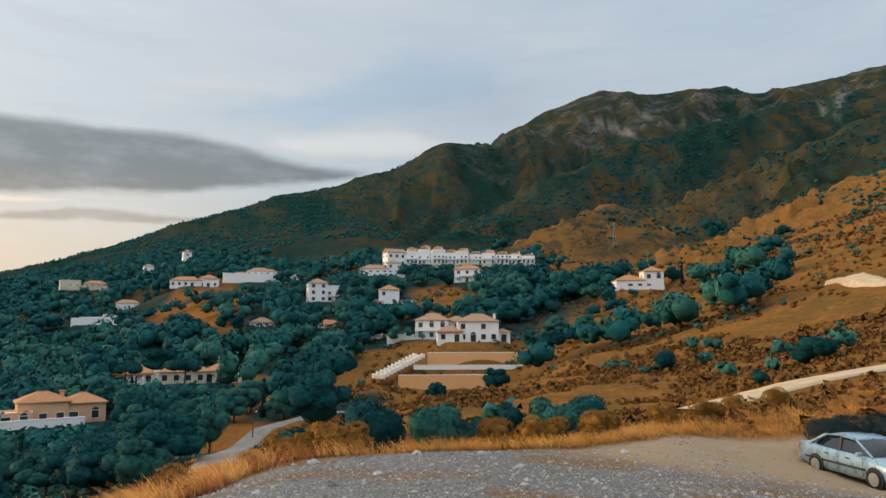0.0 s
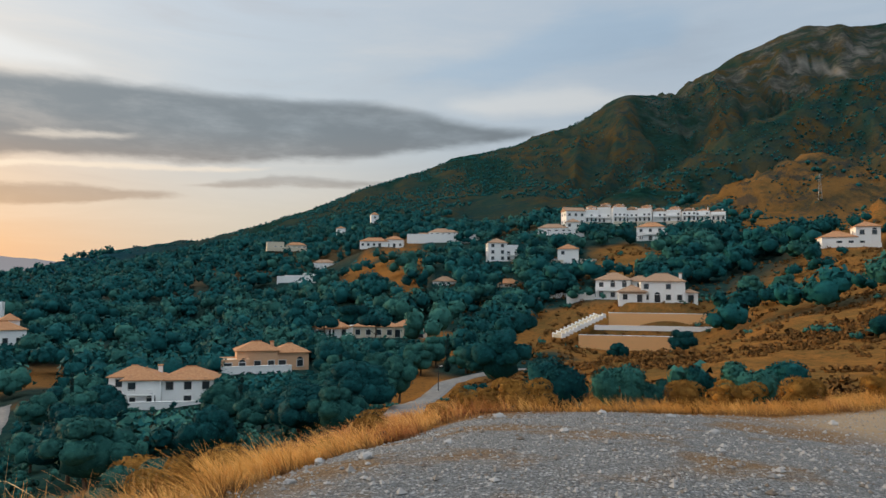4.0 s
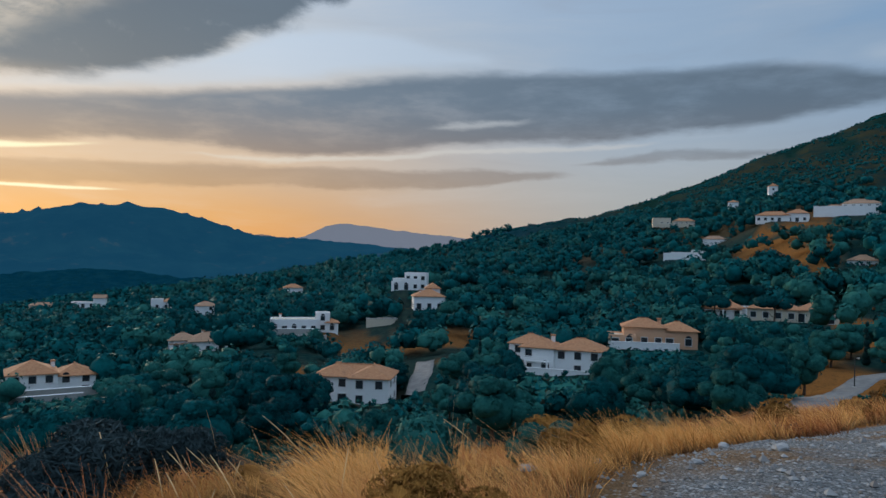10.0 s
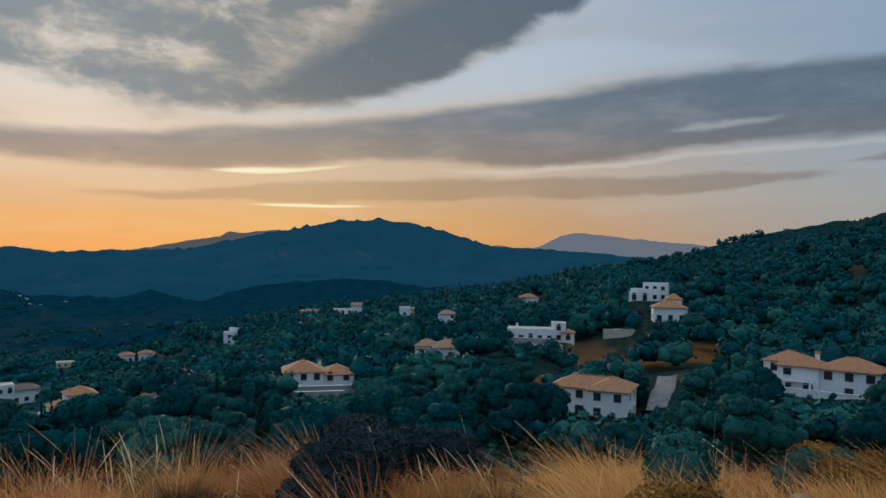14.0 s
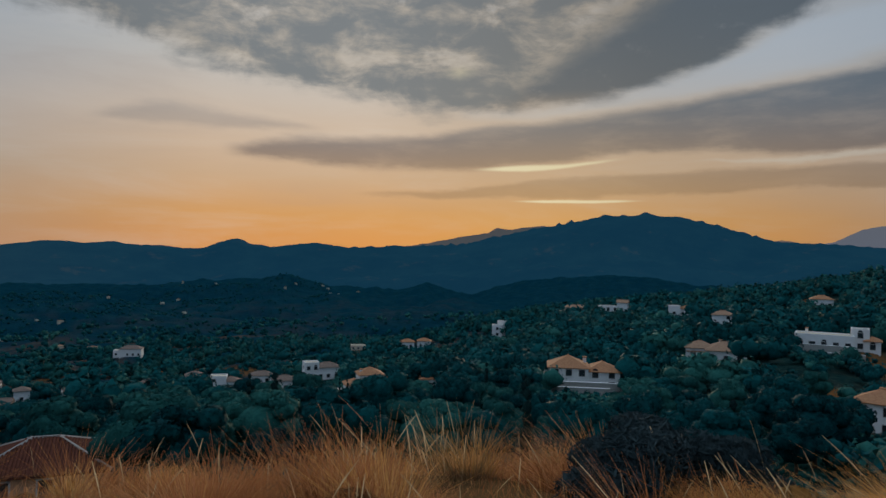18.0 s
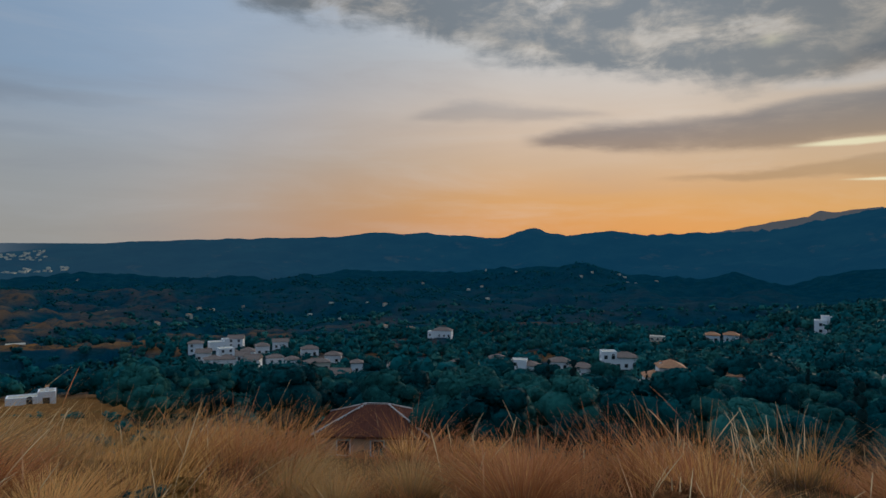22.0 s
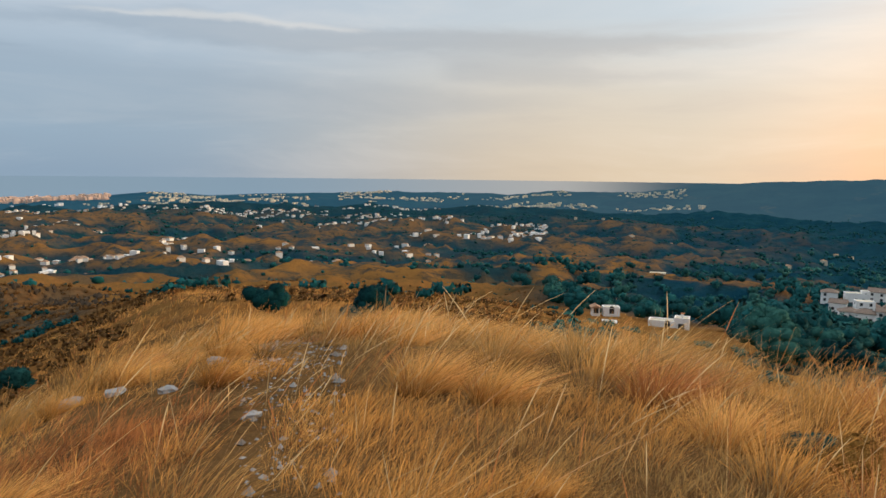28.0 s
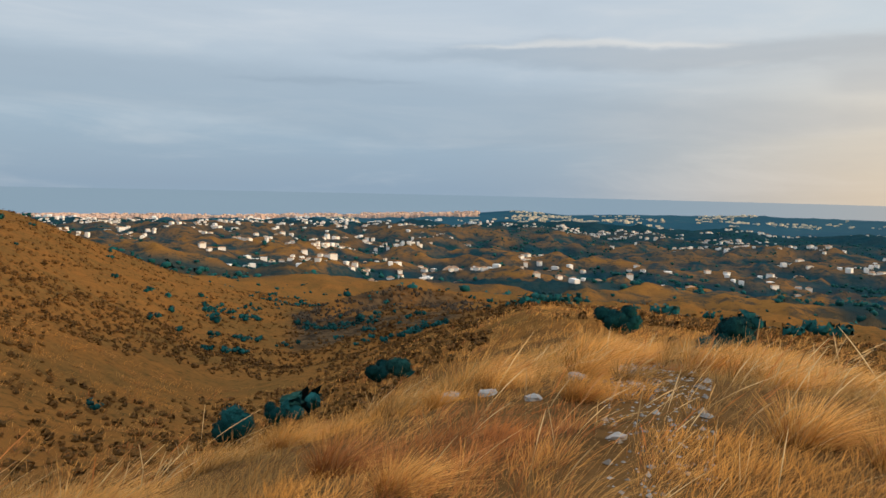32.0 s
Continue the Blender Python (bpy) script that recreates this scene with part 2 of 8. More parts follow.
# ---------------------------------------------------------------- the lie of the land
# Contours round the look-out: distance in metres, then (bearing to the left of north, degrees above the eye's level).
LAND = [
    (1.0, [(-60, -58.8), (300, -58.8)]),
    (3.0, [(-60, -29), (120, -29), (180, -28.5), (215, -30), (300, -29)]),
    (7.0, [(-60, -14.5), (0, -14), (20, -14.5), (35, -16.2), (60, -17.8), (90, -17.8), (115, -18), (130, -17), (150, -15.8), (170, -15.8), (185, -17.5), (200, -21), (215, -24), (240, -22), (300, -14.5)]),
    (17.0, [(-60, -10), (-30, -11), (-15, -10), (0, -9.6), (12, -9.9), (20, -12), (30, -16), (45, -19), (70, -21), (100, -21), (120, -21), (135, -18), (150, -14.5), (165, -13), (175, -13), (185, -16), (195, -20.5), (210, -26), (240, -22), (300, -10)]),
    (27.0, [(-60, -9.5), (-36, -10.3), (-30, -10.2), (-24, -9.4), (-18, -8.2), (-8, -8.9), (0, -9.9), (5, -10.5), (12, -11.4), (20, -12.9), (30, -16.4), (60, -20), (100, -21), (122, -20.8), (137, -17), (150, -14), (165, -12.2), (176, -12), (185, -15), (195, -19.5), (207, -24), (215, -23), (240, -17), (300, -9.5)]),
    (38.0, [(-60, -6), (-30, -6.0), (-18, -6.9), (-5, -9.8), (5, -10.8), (12, -12), (20, -13.5), (30, -16.5), (60, -19.5), (100, -20.5), (125, -20), (140, -16), (150, -13.5), (165, -11.2), (178, -10.8), (186, -14), (195, -18), (205, -21), (215, -20), (240, -14), (300, -5)]),
    (70.0, [(-60, 0), (-33, -1.5), (-26, -3.2), (-19, -5), (-10, -5.6), (-4, -6.6), (5, -8.5), (16, -9.6), (25, -11.5), (35, -12.8), (50, -14.8), (70, -16), (90, -16), (115, -16.5), (130, -15), (142, -13), (155, -10.5), (170, -9.4), (180, -9.3), (187, -12), (197, -16), (205, -17), (212, -14), (220, -10), (240, -4), (300, 2)]),
    (120.0, [(-60, 6), (-33, 1.5), (-25, -0.2), (-15, -2.2), (-8, -4), (-2, -5.4), (5, -6.4), (16, -8.5), (25, -9.2), (35, -10), (50, -12), (60, -12.2), (72, -12.4), (90, -13.2), (110, -14), (130, -13.5), (143, -12.4), (155, -10.8), (170, -9.9), (182, -10), (190, -11.5), (198, -13.5), (206, -12), (213, -8.5), (220, -5), (240, 0), (300, 7)]),
    (186.0, [(-60, 8.3), (-33, 5.2), (-27, 3.3), (-20, 0.7), (-13, -1.2), (-9, -2.6), (-6, -4.6), (-3, -5.3), (2, -5.2), (5, -4.6), (12, -4.6), (20, -4.9), (24, -5.2), (30, -6.6), (35, -7.9), (45, -7.6), (52, -9.2), (57, -8.5), (64, -9.0), (70, -9.8), (76, -10.2), (90, -11.8), (105, -12.3), (120, -12.7), (140, -12), (155, -10.6), (170, -9.5), (183, -9.5), (190, -9.4), (198, -10.6), (206, -8.8), (212, -6), (217, -3.6), (225, -1.6), (240, 2.4), (300, 8.6)]),
    (210.0, [(-60, 9), (-33, 6), (-27, 4.2), (-20, 1.6), (-14, 0.5), (-11, -0.4), (-8, -1.6), (-5, -2.6), (2, -2.6), (5, -3.0), (12, -3.6), (20, -4.2), (24, -4.4), (27, -5.0), (35, -7.2), (45, -6.4), (52, -8), (57, -7.2), (64, -7.8), (70, -8.8), (76, -9.5), (90, -11.5), (105, -12), (120, -12.5), (140, -12), (155, -10.6), (170, -9.5), (183, -9.4), (190, -9), (198, -10), (206, -8), (212, -5.4), (217, -3.0), (225, -1), (240, 3), (300, 9)]),
    (330.0, [(-60, 11), (-33, 9.5), (-27, 6.8), (-21, 4.8), (-15, 4.0), (-9, 3.3), (-2, 3.5), (4, 3), (10, 1.8), (17, 1.6), (25, -1.5), (35, -3.4), (45, -2.3), (52, -3.7), (57, -4.3), (64, -5.1), (70, -5.6), (76, -6.4), (82, -8), (90, -9.8), (105, -11), (125, -11), (140, -11), (147, -10.4), (155, -10.2), (170, -9.8), (180, -9.6), (188, -9.2), (196, -9.6), (205, -8), (212, -6.4), (220, -4), (240, 2), (300, 11)]),
    (450.0, [(-60, 12), (-33, 11), (-25, 7), (-18, 5), (-10, 5.2), (-2, 5.2), (5, 5), (12, 3.9), (18, 3.7), (20, 3.4), (25, 1.2), (28, 1.0), (32, 0), (40, -0.9), (46, -1.3), (52, -2.6), (57, -3.0), (64, -3.8), (68, -4.0), (75, -4.8), (82, -6.3), (88, -7.7), (92, -8.6), (110, -9.6), (126, -9.5), (130, -9.6), (140, -9.6), (155, -9.5), (170, -9.2), (183, -8.8), (195, -8.2), (205, -7.4), (212, -6), (220, -4.5), (240, 1), (300, 12)]),
    (700.0, [(-60, 14), (-33, 11.6), (-27, 9.0), (-20, 6.6), (-14, 6.2), (-9, 6), (-4, 6), (5, 6.5), (15, 5.6), (20, 5.3), (23, 4.7), (28, 3.6), (34, 2.4), (40, 0.8), (46, -0.4), (54, -1.2), (60, -2.3), (71, -3.9), (82, -5.5), (90, -7.6), (110, -7.7), (126, -8.2), (140, -8.2), (155, -8.2), (170, -7.9), (185, -7.4), (200, -6.7), (210, -5.6), (220, -5), (240, 1), (300, 14)]),
    (1100.0, [(-60, 16), (-33, 12.4), (-27, 11.0), (-20, 9.2), (-14, 8.4), (-8, 8.0), (0, 8.6), (8, 9), (15, 7.8), (22, 6.6), (30, 4), (38, 2.4), (43, 1.3), (47, 0.2), (55, -1.5), (62, -2.9), (72, -4.3), (85, -5.8), (95, -6.2), (112, -6.5), (126, -6.6), (140, -6.6), (155, -6.5), (170, -6), (185, -5.6), (200, -5.2), (212, -4.6), (225, -4.2), (240, 0), (300, 15)]),
    (1700.0, [(-60, 17), (-33, 16), (-25, 15), (-15, 14.6), (-8, 15.3), (-0.3, 15.1), (4, 13), (8.6, 11.5), (14, 10.2), (20.2, 8), (28, 5.1), (31.5, 3.6), (38, 1.8), (43, 0.4), (48, -0.6), (55, -2), (62, -3.2), (72, -4), (85, -5), (95, -5.1), (112, -5.2), (126, -5), (140, -5), (155, -5), (170, -4.6), (185, -4.2), (200, -4), (212, -3.8), (225, -3.6), (240, 0), (300, 16)]),
    (2300.0, [(-60, 17.5), (-33.3, 17.65), (-30.2, 17.6), (-24.5, 17.3), (-22.5, 18.1), (-17, 18.1), (-13, 18.6), (-8.3, 17.1), (-4, 14.6), (4, 12), (10, 10), (20, 6.8), (28, 4), (35, 1.5), (43, -0.5), (50, -1.5), (60, -2.8), (72, -3), (85, -3.7), (94, -3.6), (98.5, -2.4), (108, -3.6), (126, -3.8), (140, -3.8), (155, -3.6), (170, -3.3), (185, -3.2), (200, -3.3), (212, -3.3), (225, -3.1), (240, 0), (300, 16)]),
    (3200.0, [(-60, 14), (-33, 14), (-13, 15), (-4, 12), (10, 7), (28, 2), (40, -0.7), (47, -0.4), (52, -0.5), (56, -0.6), (63, -0.8), (72, 0), (85, -1.6), (95, -2.2), (112, -2.5), (126, -2.2), (140, -2.5), (155, -2.6), (170, -2.5), (185, -2.6), (200, -2.9), (212, -3), (225, -2.8), (240, -1), (300, 10)]),
    (4000.0, [(-60, 10), (-13, 10), (10, 4), (28, 0), (42, 0), (46.7, 0.6), (52, 1.0), (56, 1.27), (60, 1.31), (63.7, 2.42), (67.4, 3.28), (70, 3.55), (71.3, 3.3), (73, 3.35), (74.8, 3.03), (78.3, 2.2), (81, 1.6), (84.6, 0.9), (89, 0.55), (94.4, 0.36), (96.5, 0.75), (99.7, 0.32), (101.2, 0.6), (102.7, 0.95), (104.8, 0.11), (109, 0.35), (114, 0.42), (121, 0.02), (129.4, -0.25), (135.6, -0.55), (143, -1.4), (149.6, -1.37), (153, -1.74), (162.7, -1.56), (177, -1.99), (181, -1.67), (184.7, -2.05), (192, -2.3), (204, -2.6), (217, -2.6), (225, -2.6), (240, -2), (300, 5)]),
    (4500.0, [(-60, 5), (28, -1), (42, -0.6), (56, 0.2), (70, 2), (85, -0.3), (100, -0.5), (115, -0.5), (130, -0.9), (143, -1.7), (155, -1.8), (185, -1.8), (225, -1.7), (300, 2)]),
    (4940.0, [(-60, 0), (28, -1), (56, -0.6), (225, -0.55), (300, 0)]),
]
CX, CY = 0.0, -0.33
N_AZ, N_R = 1440, 420
LOG_R = np.linspace(math.log(0.6), math.log(4940), N_R)


def lattice(ix, iy, seed):
    h = (ix.astype(np.int64) * 374761393 + iy.astype(np.int64) * 668265263 + seed * 1274126177) & 0x7FFFFFFF
    h = ((h ^ (h >> 13)) * 1103515245 + 12345) & 0x7FFFFFFF
    return ((h ^ (h >> 16)) & 0xFFFF) / 65535.0


def value_noise(x, y, seed=0):
    x0, y0 = np.floor(x), np.floor(y)
    fx, fy = x - x0, y - y0
    fx, fy = fx * fx * (3 - 2 * fx), fy * fy * (3 - 2 * fy)
    a, b = lattice(x0, y0, seed), lattice(x0 + 1, y0, seed)
    c, d = lattice(x0, y0 + 1, seed), lattice(x0 + 1, y0 + 1, seed)
    return (a * (1 - fx) + b * fx) * (1 - fy) + (c * (1 - fx) + d * fx) * fy


def fbm(x, y, octaves=5, seed=0, ridged=False):
    total, amp, norm = 0.0, 1.0, 0.0
    for k in range(octaves):
        v = value_noise(x * 2 ** k + 17.3 * k, y * 2 ** k - 9.1 * k, seed + k)
        total = total + amp * (1 - np.abs(2 * v - 1) if ridged else v)
        norm += amp
        amp *= 0.5
    return total / norm


def land_table():
    az = -60 + np.arange(N_AZ) * 360.0 / N_AZ
    radii = np.array([r for r, _ in LAND])
    cols = []
    for r, knots in LAND:
        a, e = np.array(knots, float).T
        v = np.interp(az, a, e)
        s = 13 if r < 1500 else 3
        kernel = np.hanning(2 * s + 3)
        kernel /= kernel.sum()
        v = np.convolve(np.concatenate([v[-s - 1:], v, v[:s + 1]]), kernel, "valid")
        cols.append(EYE + r * np.tan(np.radians(v)))
    zs = np.array(cols)                     # rings x bearings
    u = np.log(radii)
    h = np.diff(u)[:, None]
    d = np.diff(zs, axis=0) / h
    m = np.zeros_like(zs)
    same = d[:-1] * d[1:] > 0
    m[1:-1] = np.where(same, 2 * d[:-1] * d[1:] / np.where(same, d[:-1] + d[1:], 1), 0)
    m[0], m[-1] = d[0], d[-1]
    i = np.clip(np.searchsorted(u, LOG_R) - 1, 0, len(u) - 2)
    t = np.clip((LOG_R - u[i]) / (u[i + 1] - u[i]), 0, 1)[:, None]
    hh = h[i]
    return ((2 * t ** 3 - 3 * t ** 2 + 1) * zs[i] + (t ** 3 - 2 * t ** 2 + t) * hh * m[i]
            + (-2 * t ** 3 + 3 * t ** 2) * zs[i + 1] + (t ** 3 - t ** 2) * hh * m[i + 1])


TABLE = land_table()


def bearing(x, y):
    dx, dy = np.asarray(x, float) - CX, np.asarray(y, float) - CY
    return (np.degrees(np.arctan2(-dx, dy)) + 60) % 360 - 60, np.hypot(dx, dy)


def ground_z(x, y):
    az, r = bearing(x, y)
    u = np.clip((az + 60) * N_AZ / 360, 0, N_AZ - 1e-6)
    v = np.clip((np.log(np.maximum(r, 0.6)) - LOG_R[0]) / (LOG_R[1] - LOG_R[0]), 0, N_R - 1.001)
    i, j = u.astype(int), v.astype(int)
    fu, fv, i2 = u - i, v - j, (i + 1) % N_AZ
    z = (TABLE[j, i] * (1 - fu) + TABLE[j, i2] * fu) * (1 - fv) + (TABLE[j + 1, i] * (1 - fu) + TABLE[j + 1, i2] * fu) * fv
    x, y = np.asarray(x, float), np.asarray(y, float)
    gravel = np.clip((22 - az) / 6, 0, 1) * np.clip((az + 75) / 10, 0, 1)
    z = z + (fbm(x / 1.3, y / 1.3, 3, 3) - 0.5) * 0.16 * np.clip((r - 1) / 4, 0, 1) * (1 - 0.7 * gravel) * np.clip((60 - r) / 30, 0, 1)
    z = z + (fbm(x / 14, y / 14, 4, 5) - 0.5) * 3.0 * np.clip((r - 30) / 80, 0, 1) * (1 - gravel * np.clip((70 - r) / 30, 0, 1))
    z = z + (fbm(x / 90, y / 90, 4, 7) - 0.5) * 12 * np.clip((r - 250) / 500, 0, 1) * np.clip((3200 - r) / 900, 0, 1)
    hill = np.clip((r - 600) / 700, 0, 1) * np.clip((2250 - r) / 300, 0, 1)
    up = np.clip((40 - az) / 15, 0, 1) * np.clip((az + 60) / 5, 0, 1)
    crest = 1 - np.exp(-((r - 1700) / 260) ** 2) * np.clip((az + 6) / 5, 0, 1)
    z = z + (fbm(x / 330, y / 330, 5, 11, True) - 0.68) * 70 * np.clip(1 - az / 12, 0.25, 1) * hill * up * crest
    z = z + (ribs(az, r, x, y) - 0.70) * 120 * hill * up * crest * np.clip(1 - az / 9, 0.14, 1)
    z = z + (fbm(x / 300, y / 300, 5, 12, True) - 0.62) * 75 * np.clip((r - 650) / 700, 0, 1) * np.clip((3700 - r) / 500, 0, 1) * (1 - up)
    z = z + (fbm(x / 110, y / 110, 4, 18, True) - 0.62) * 44 * np.clip((r - 300) / 250, 0, 1) * np.clip((2300 - r) / 600, 0, 1) * np.clip((az - 118) / 20, 0, 1) * np.clip((250 - az) / 20, 0, 1)
    z = z + (fbm(x / 60, y / 60, 4, 14, True) - 0.6) * 40 * np.exp(-((r - 4000) / 160) ** 2) * np.clip((112 - az) / 20, 0, 1) * np.clip((az - 50) / 10, 0, 1)
    z = z + (fbm(x / 120, y / 120, 4, 13) - 0.5) * 26 * np.clip((r - 2900) / 500, 0, 1) * np.clip((4450 - r) / 200, 0, 1) * np.clip((190 - az) / 30, 0, 1)
    return raise_ridges(x, y, z)


# Crests of the nearer hills and spurs: (bearing, degrees above the eye's level, distance); fall of their flanks.
RIDGES = [
    ([(-44, 17.6, 1650), (-33, 16.6, 1560), (-27, 16.3, 1480), (-22.8, 15.8, 1380), (-16, 14.5, 1250), (-10.6, 12.35, 1090), (-4.5, 8.85, 900), (-0.8, 7.5, 800)], 0.62),
    ([(-45, 17.4, 950), (-33.1, 14.6, 900), (-28.5, 13.1, 860), (-23, 10.9, 790), (-18.4, 9.3, 730)], 0.5),
    ([(-4.6, 6.3, 520), (-10, 8.3, 560), (-13.65, 9.9, 600), (-16.2, 8.3, 590), (-18.6, 5.5, 560)], 0.55),
    ([(-40, 13.0, 520), (-32, 10.7, 440), (-29.6, 8.0, 390), (-27.5, 7.1, 365), (-22, 6.8, 340), (-18.7, 4.9, 300)], 0.5),
    ([(-0.3, 15.06, 1700), (-2.6, 12.2, 1450), (-4.6, 9.3, 1200)], 0.8),
    ([(5.5, 12.6, 1690), (2.6, 10.2, 1420), (0.2, 8.2, 1150)], 0.7),
    ([(-8.8, 16.7, 2150), (-9.9, 14.2, 1800), (-10.6, 12.4, 1500)], 0.8),
    ([(-17, 17.9, 2260), (-16, 16.0, 1900), (-15, 14.4, 1600)], 0.8),
    ([(12, 10.7, 1690), (9.5, 8.6, 1350), (7, 7.2, 1080)], 0.6),
    ([(198.5, -10.9, 168), (195.3, -9.2, 182), (190.7, -8.05, 192), (186, -8.6, 196), (182.7, -9.6, 190)], 0.75),
    ([(184, -9.3, 330), (176, -8.9, 310), (167, -8.75, 330), (158, -9.1, 350), (150, -9.3, 330)], 0.3),
    ([(160, -7.9, 520), (151, -7.6, 560), (143, -8.0, 600), (136, -8.2, 560)], 0.3),
    ([(182, -7.5, 560), (174, -7.3, 600), (166, -7.7, 640)], 0.3),
    ([(150, -6.9, 820), (141, -6.8, 860), (131, -7.1, 820)], 0.28),
    ([(172, -6.4, 900), (163, -6.2, 960), (155, -6.6, 1000)], 0.28),
]


def raise_ridges(x, y, z):
    """Lifts the land to the crests, with rounded tops."""
    for crest, fall in RIDGES:
        pts = [(CX - r * math.sin(radians(a)), CY + r * math.cos(radians(a)), EYE + r * math.tan(radians(e))) for a, e, r in crest]
        size = crest[0][2]
        grow = 0.16 * size + 20
        near = np.flatnonzero((x > min(p[0] for p in pts) - grow) & (x < max(p[0] for p in pts) + grow) & (y > min(p[1] for p in pts) - grow) & (y < max(p[1] for p in pts) + grow))
        if not len(near):
            continue
        nx, ny = x[near], y[near]
        best = np.full(len(near), -1e6)
        crag = fbm(nx / (0.05 * size), ny / (0.05 * size), 4, 71, True) - 0.6
        for (ax, ay, az0), (bx, by, bz) in zip(pts[:-1], pts[1:]):
            t = np.clip(((nx - ax) * (bx - ax) + (ny - ay) * (by - ay)) / ((bx - ax) ** 2 + (by - ay) ** 2), 0, 1)
            d = np.hypot(nx - ax - t * (bx - ax), ny - ay - t * (by - ay))
            soft_d = np.sqrt(d * d + (0.012 * size) ** 2) - 0.012 * size
            best = np.maximum(best, az0 + t * (bz - az0) - soft_d * fall + crag * 0.05 * size * np.clip(d / (0.06 * size), 0, 1))
        k = 0.012 * size
        h = np.clip(0.5 + 0.5 * (best - z[near]) / k, 0, 1)
        z[near] = z[near] * (1 - h) + best * h + k * h * (1 - h)
    return z


def ribs(az, r, x, y):
    """Gullies that run down the mountain's face, 0 in the beds to 1 on the ribs."""
    bend = (fbm(x / 420, y / 420, 3, 73) - 0.5) * 9
    return fbm((az + bend) / 2.7, np.log(np.maximum(r, 1)) * 2.2, 4, 74, True)


def place(az, r):
    a = radians(az)
    return CX - r * math.sin(a), CY + r * math.cos(a)


def gz(x, y):
    return float(ground_z(np.array([x]), np.array([y]))[0])

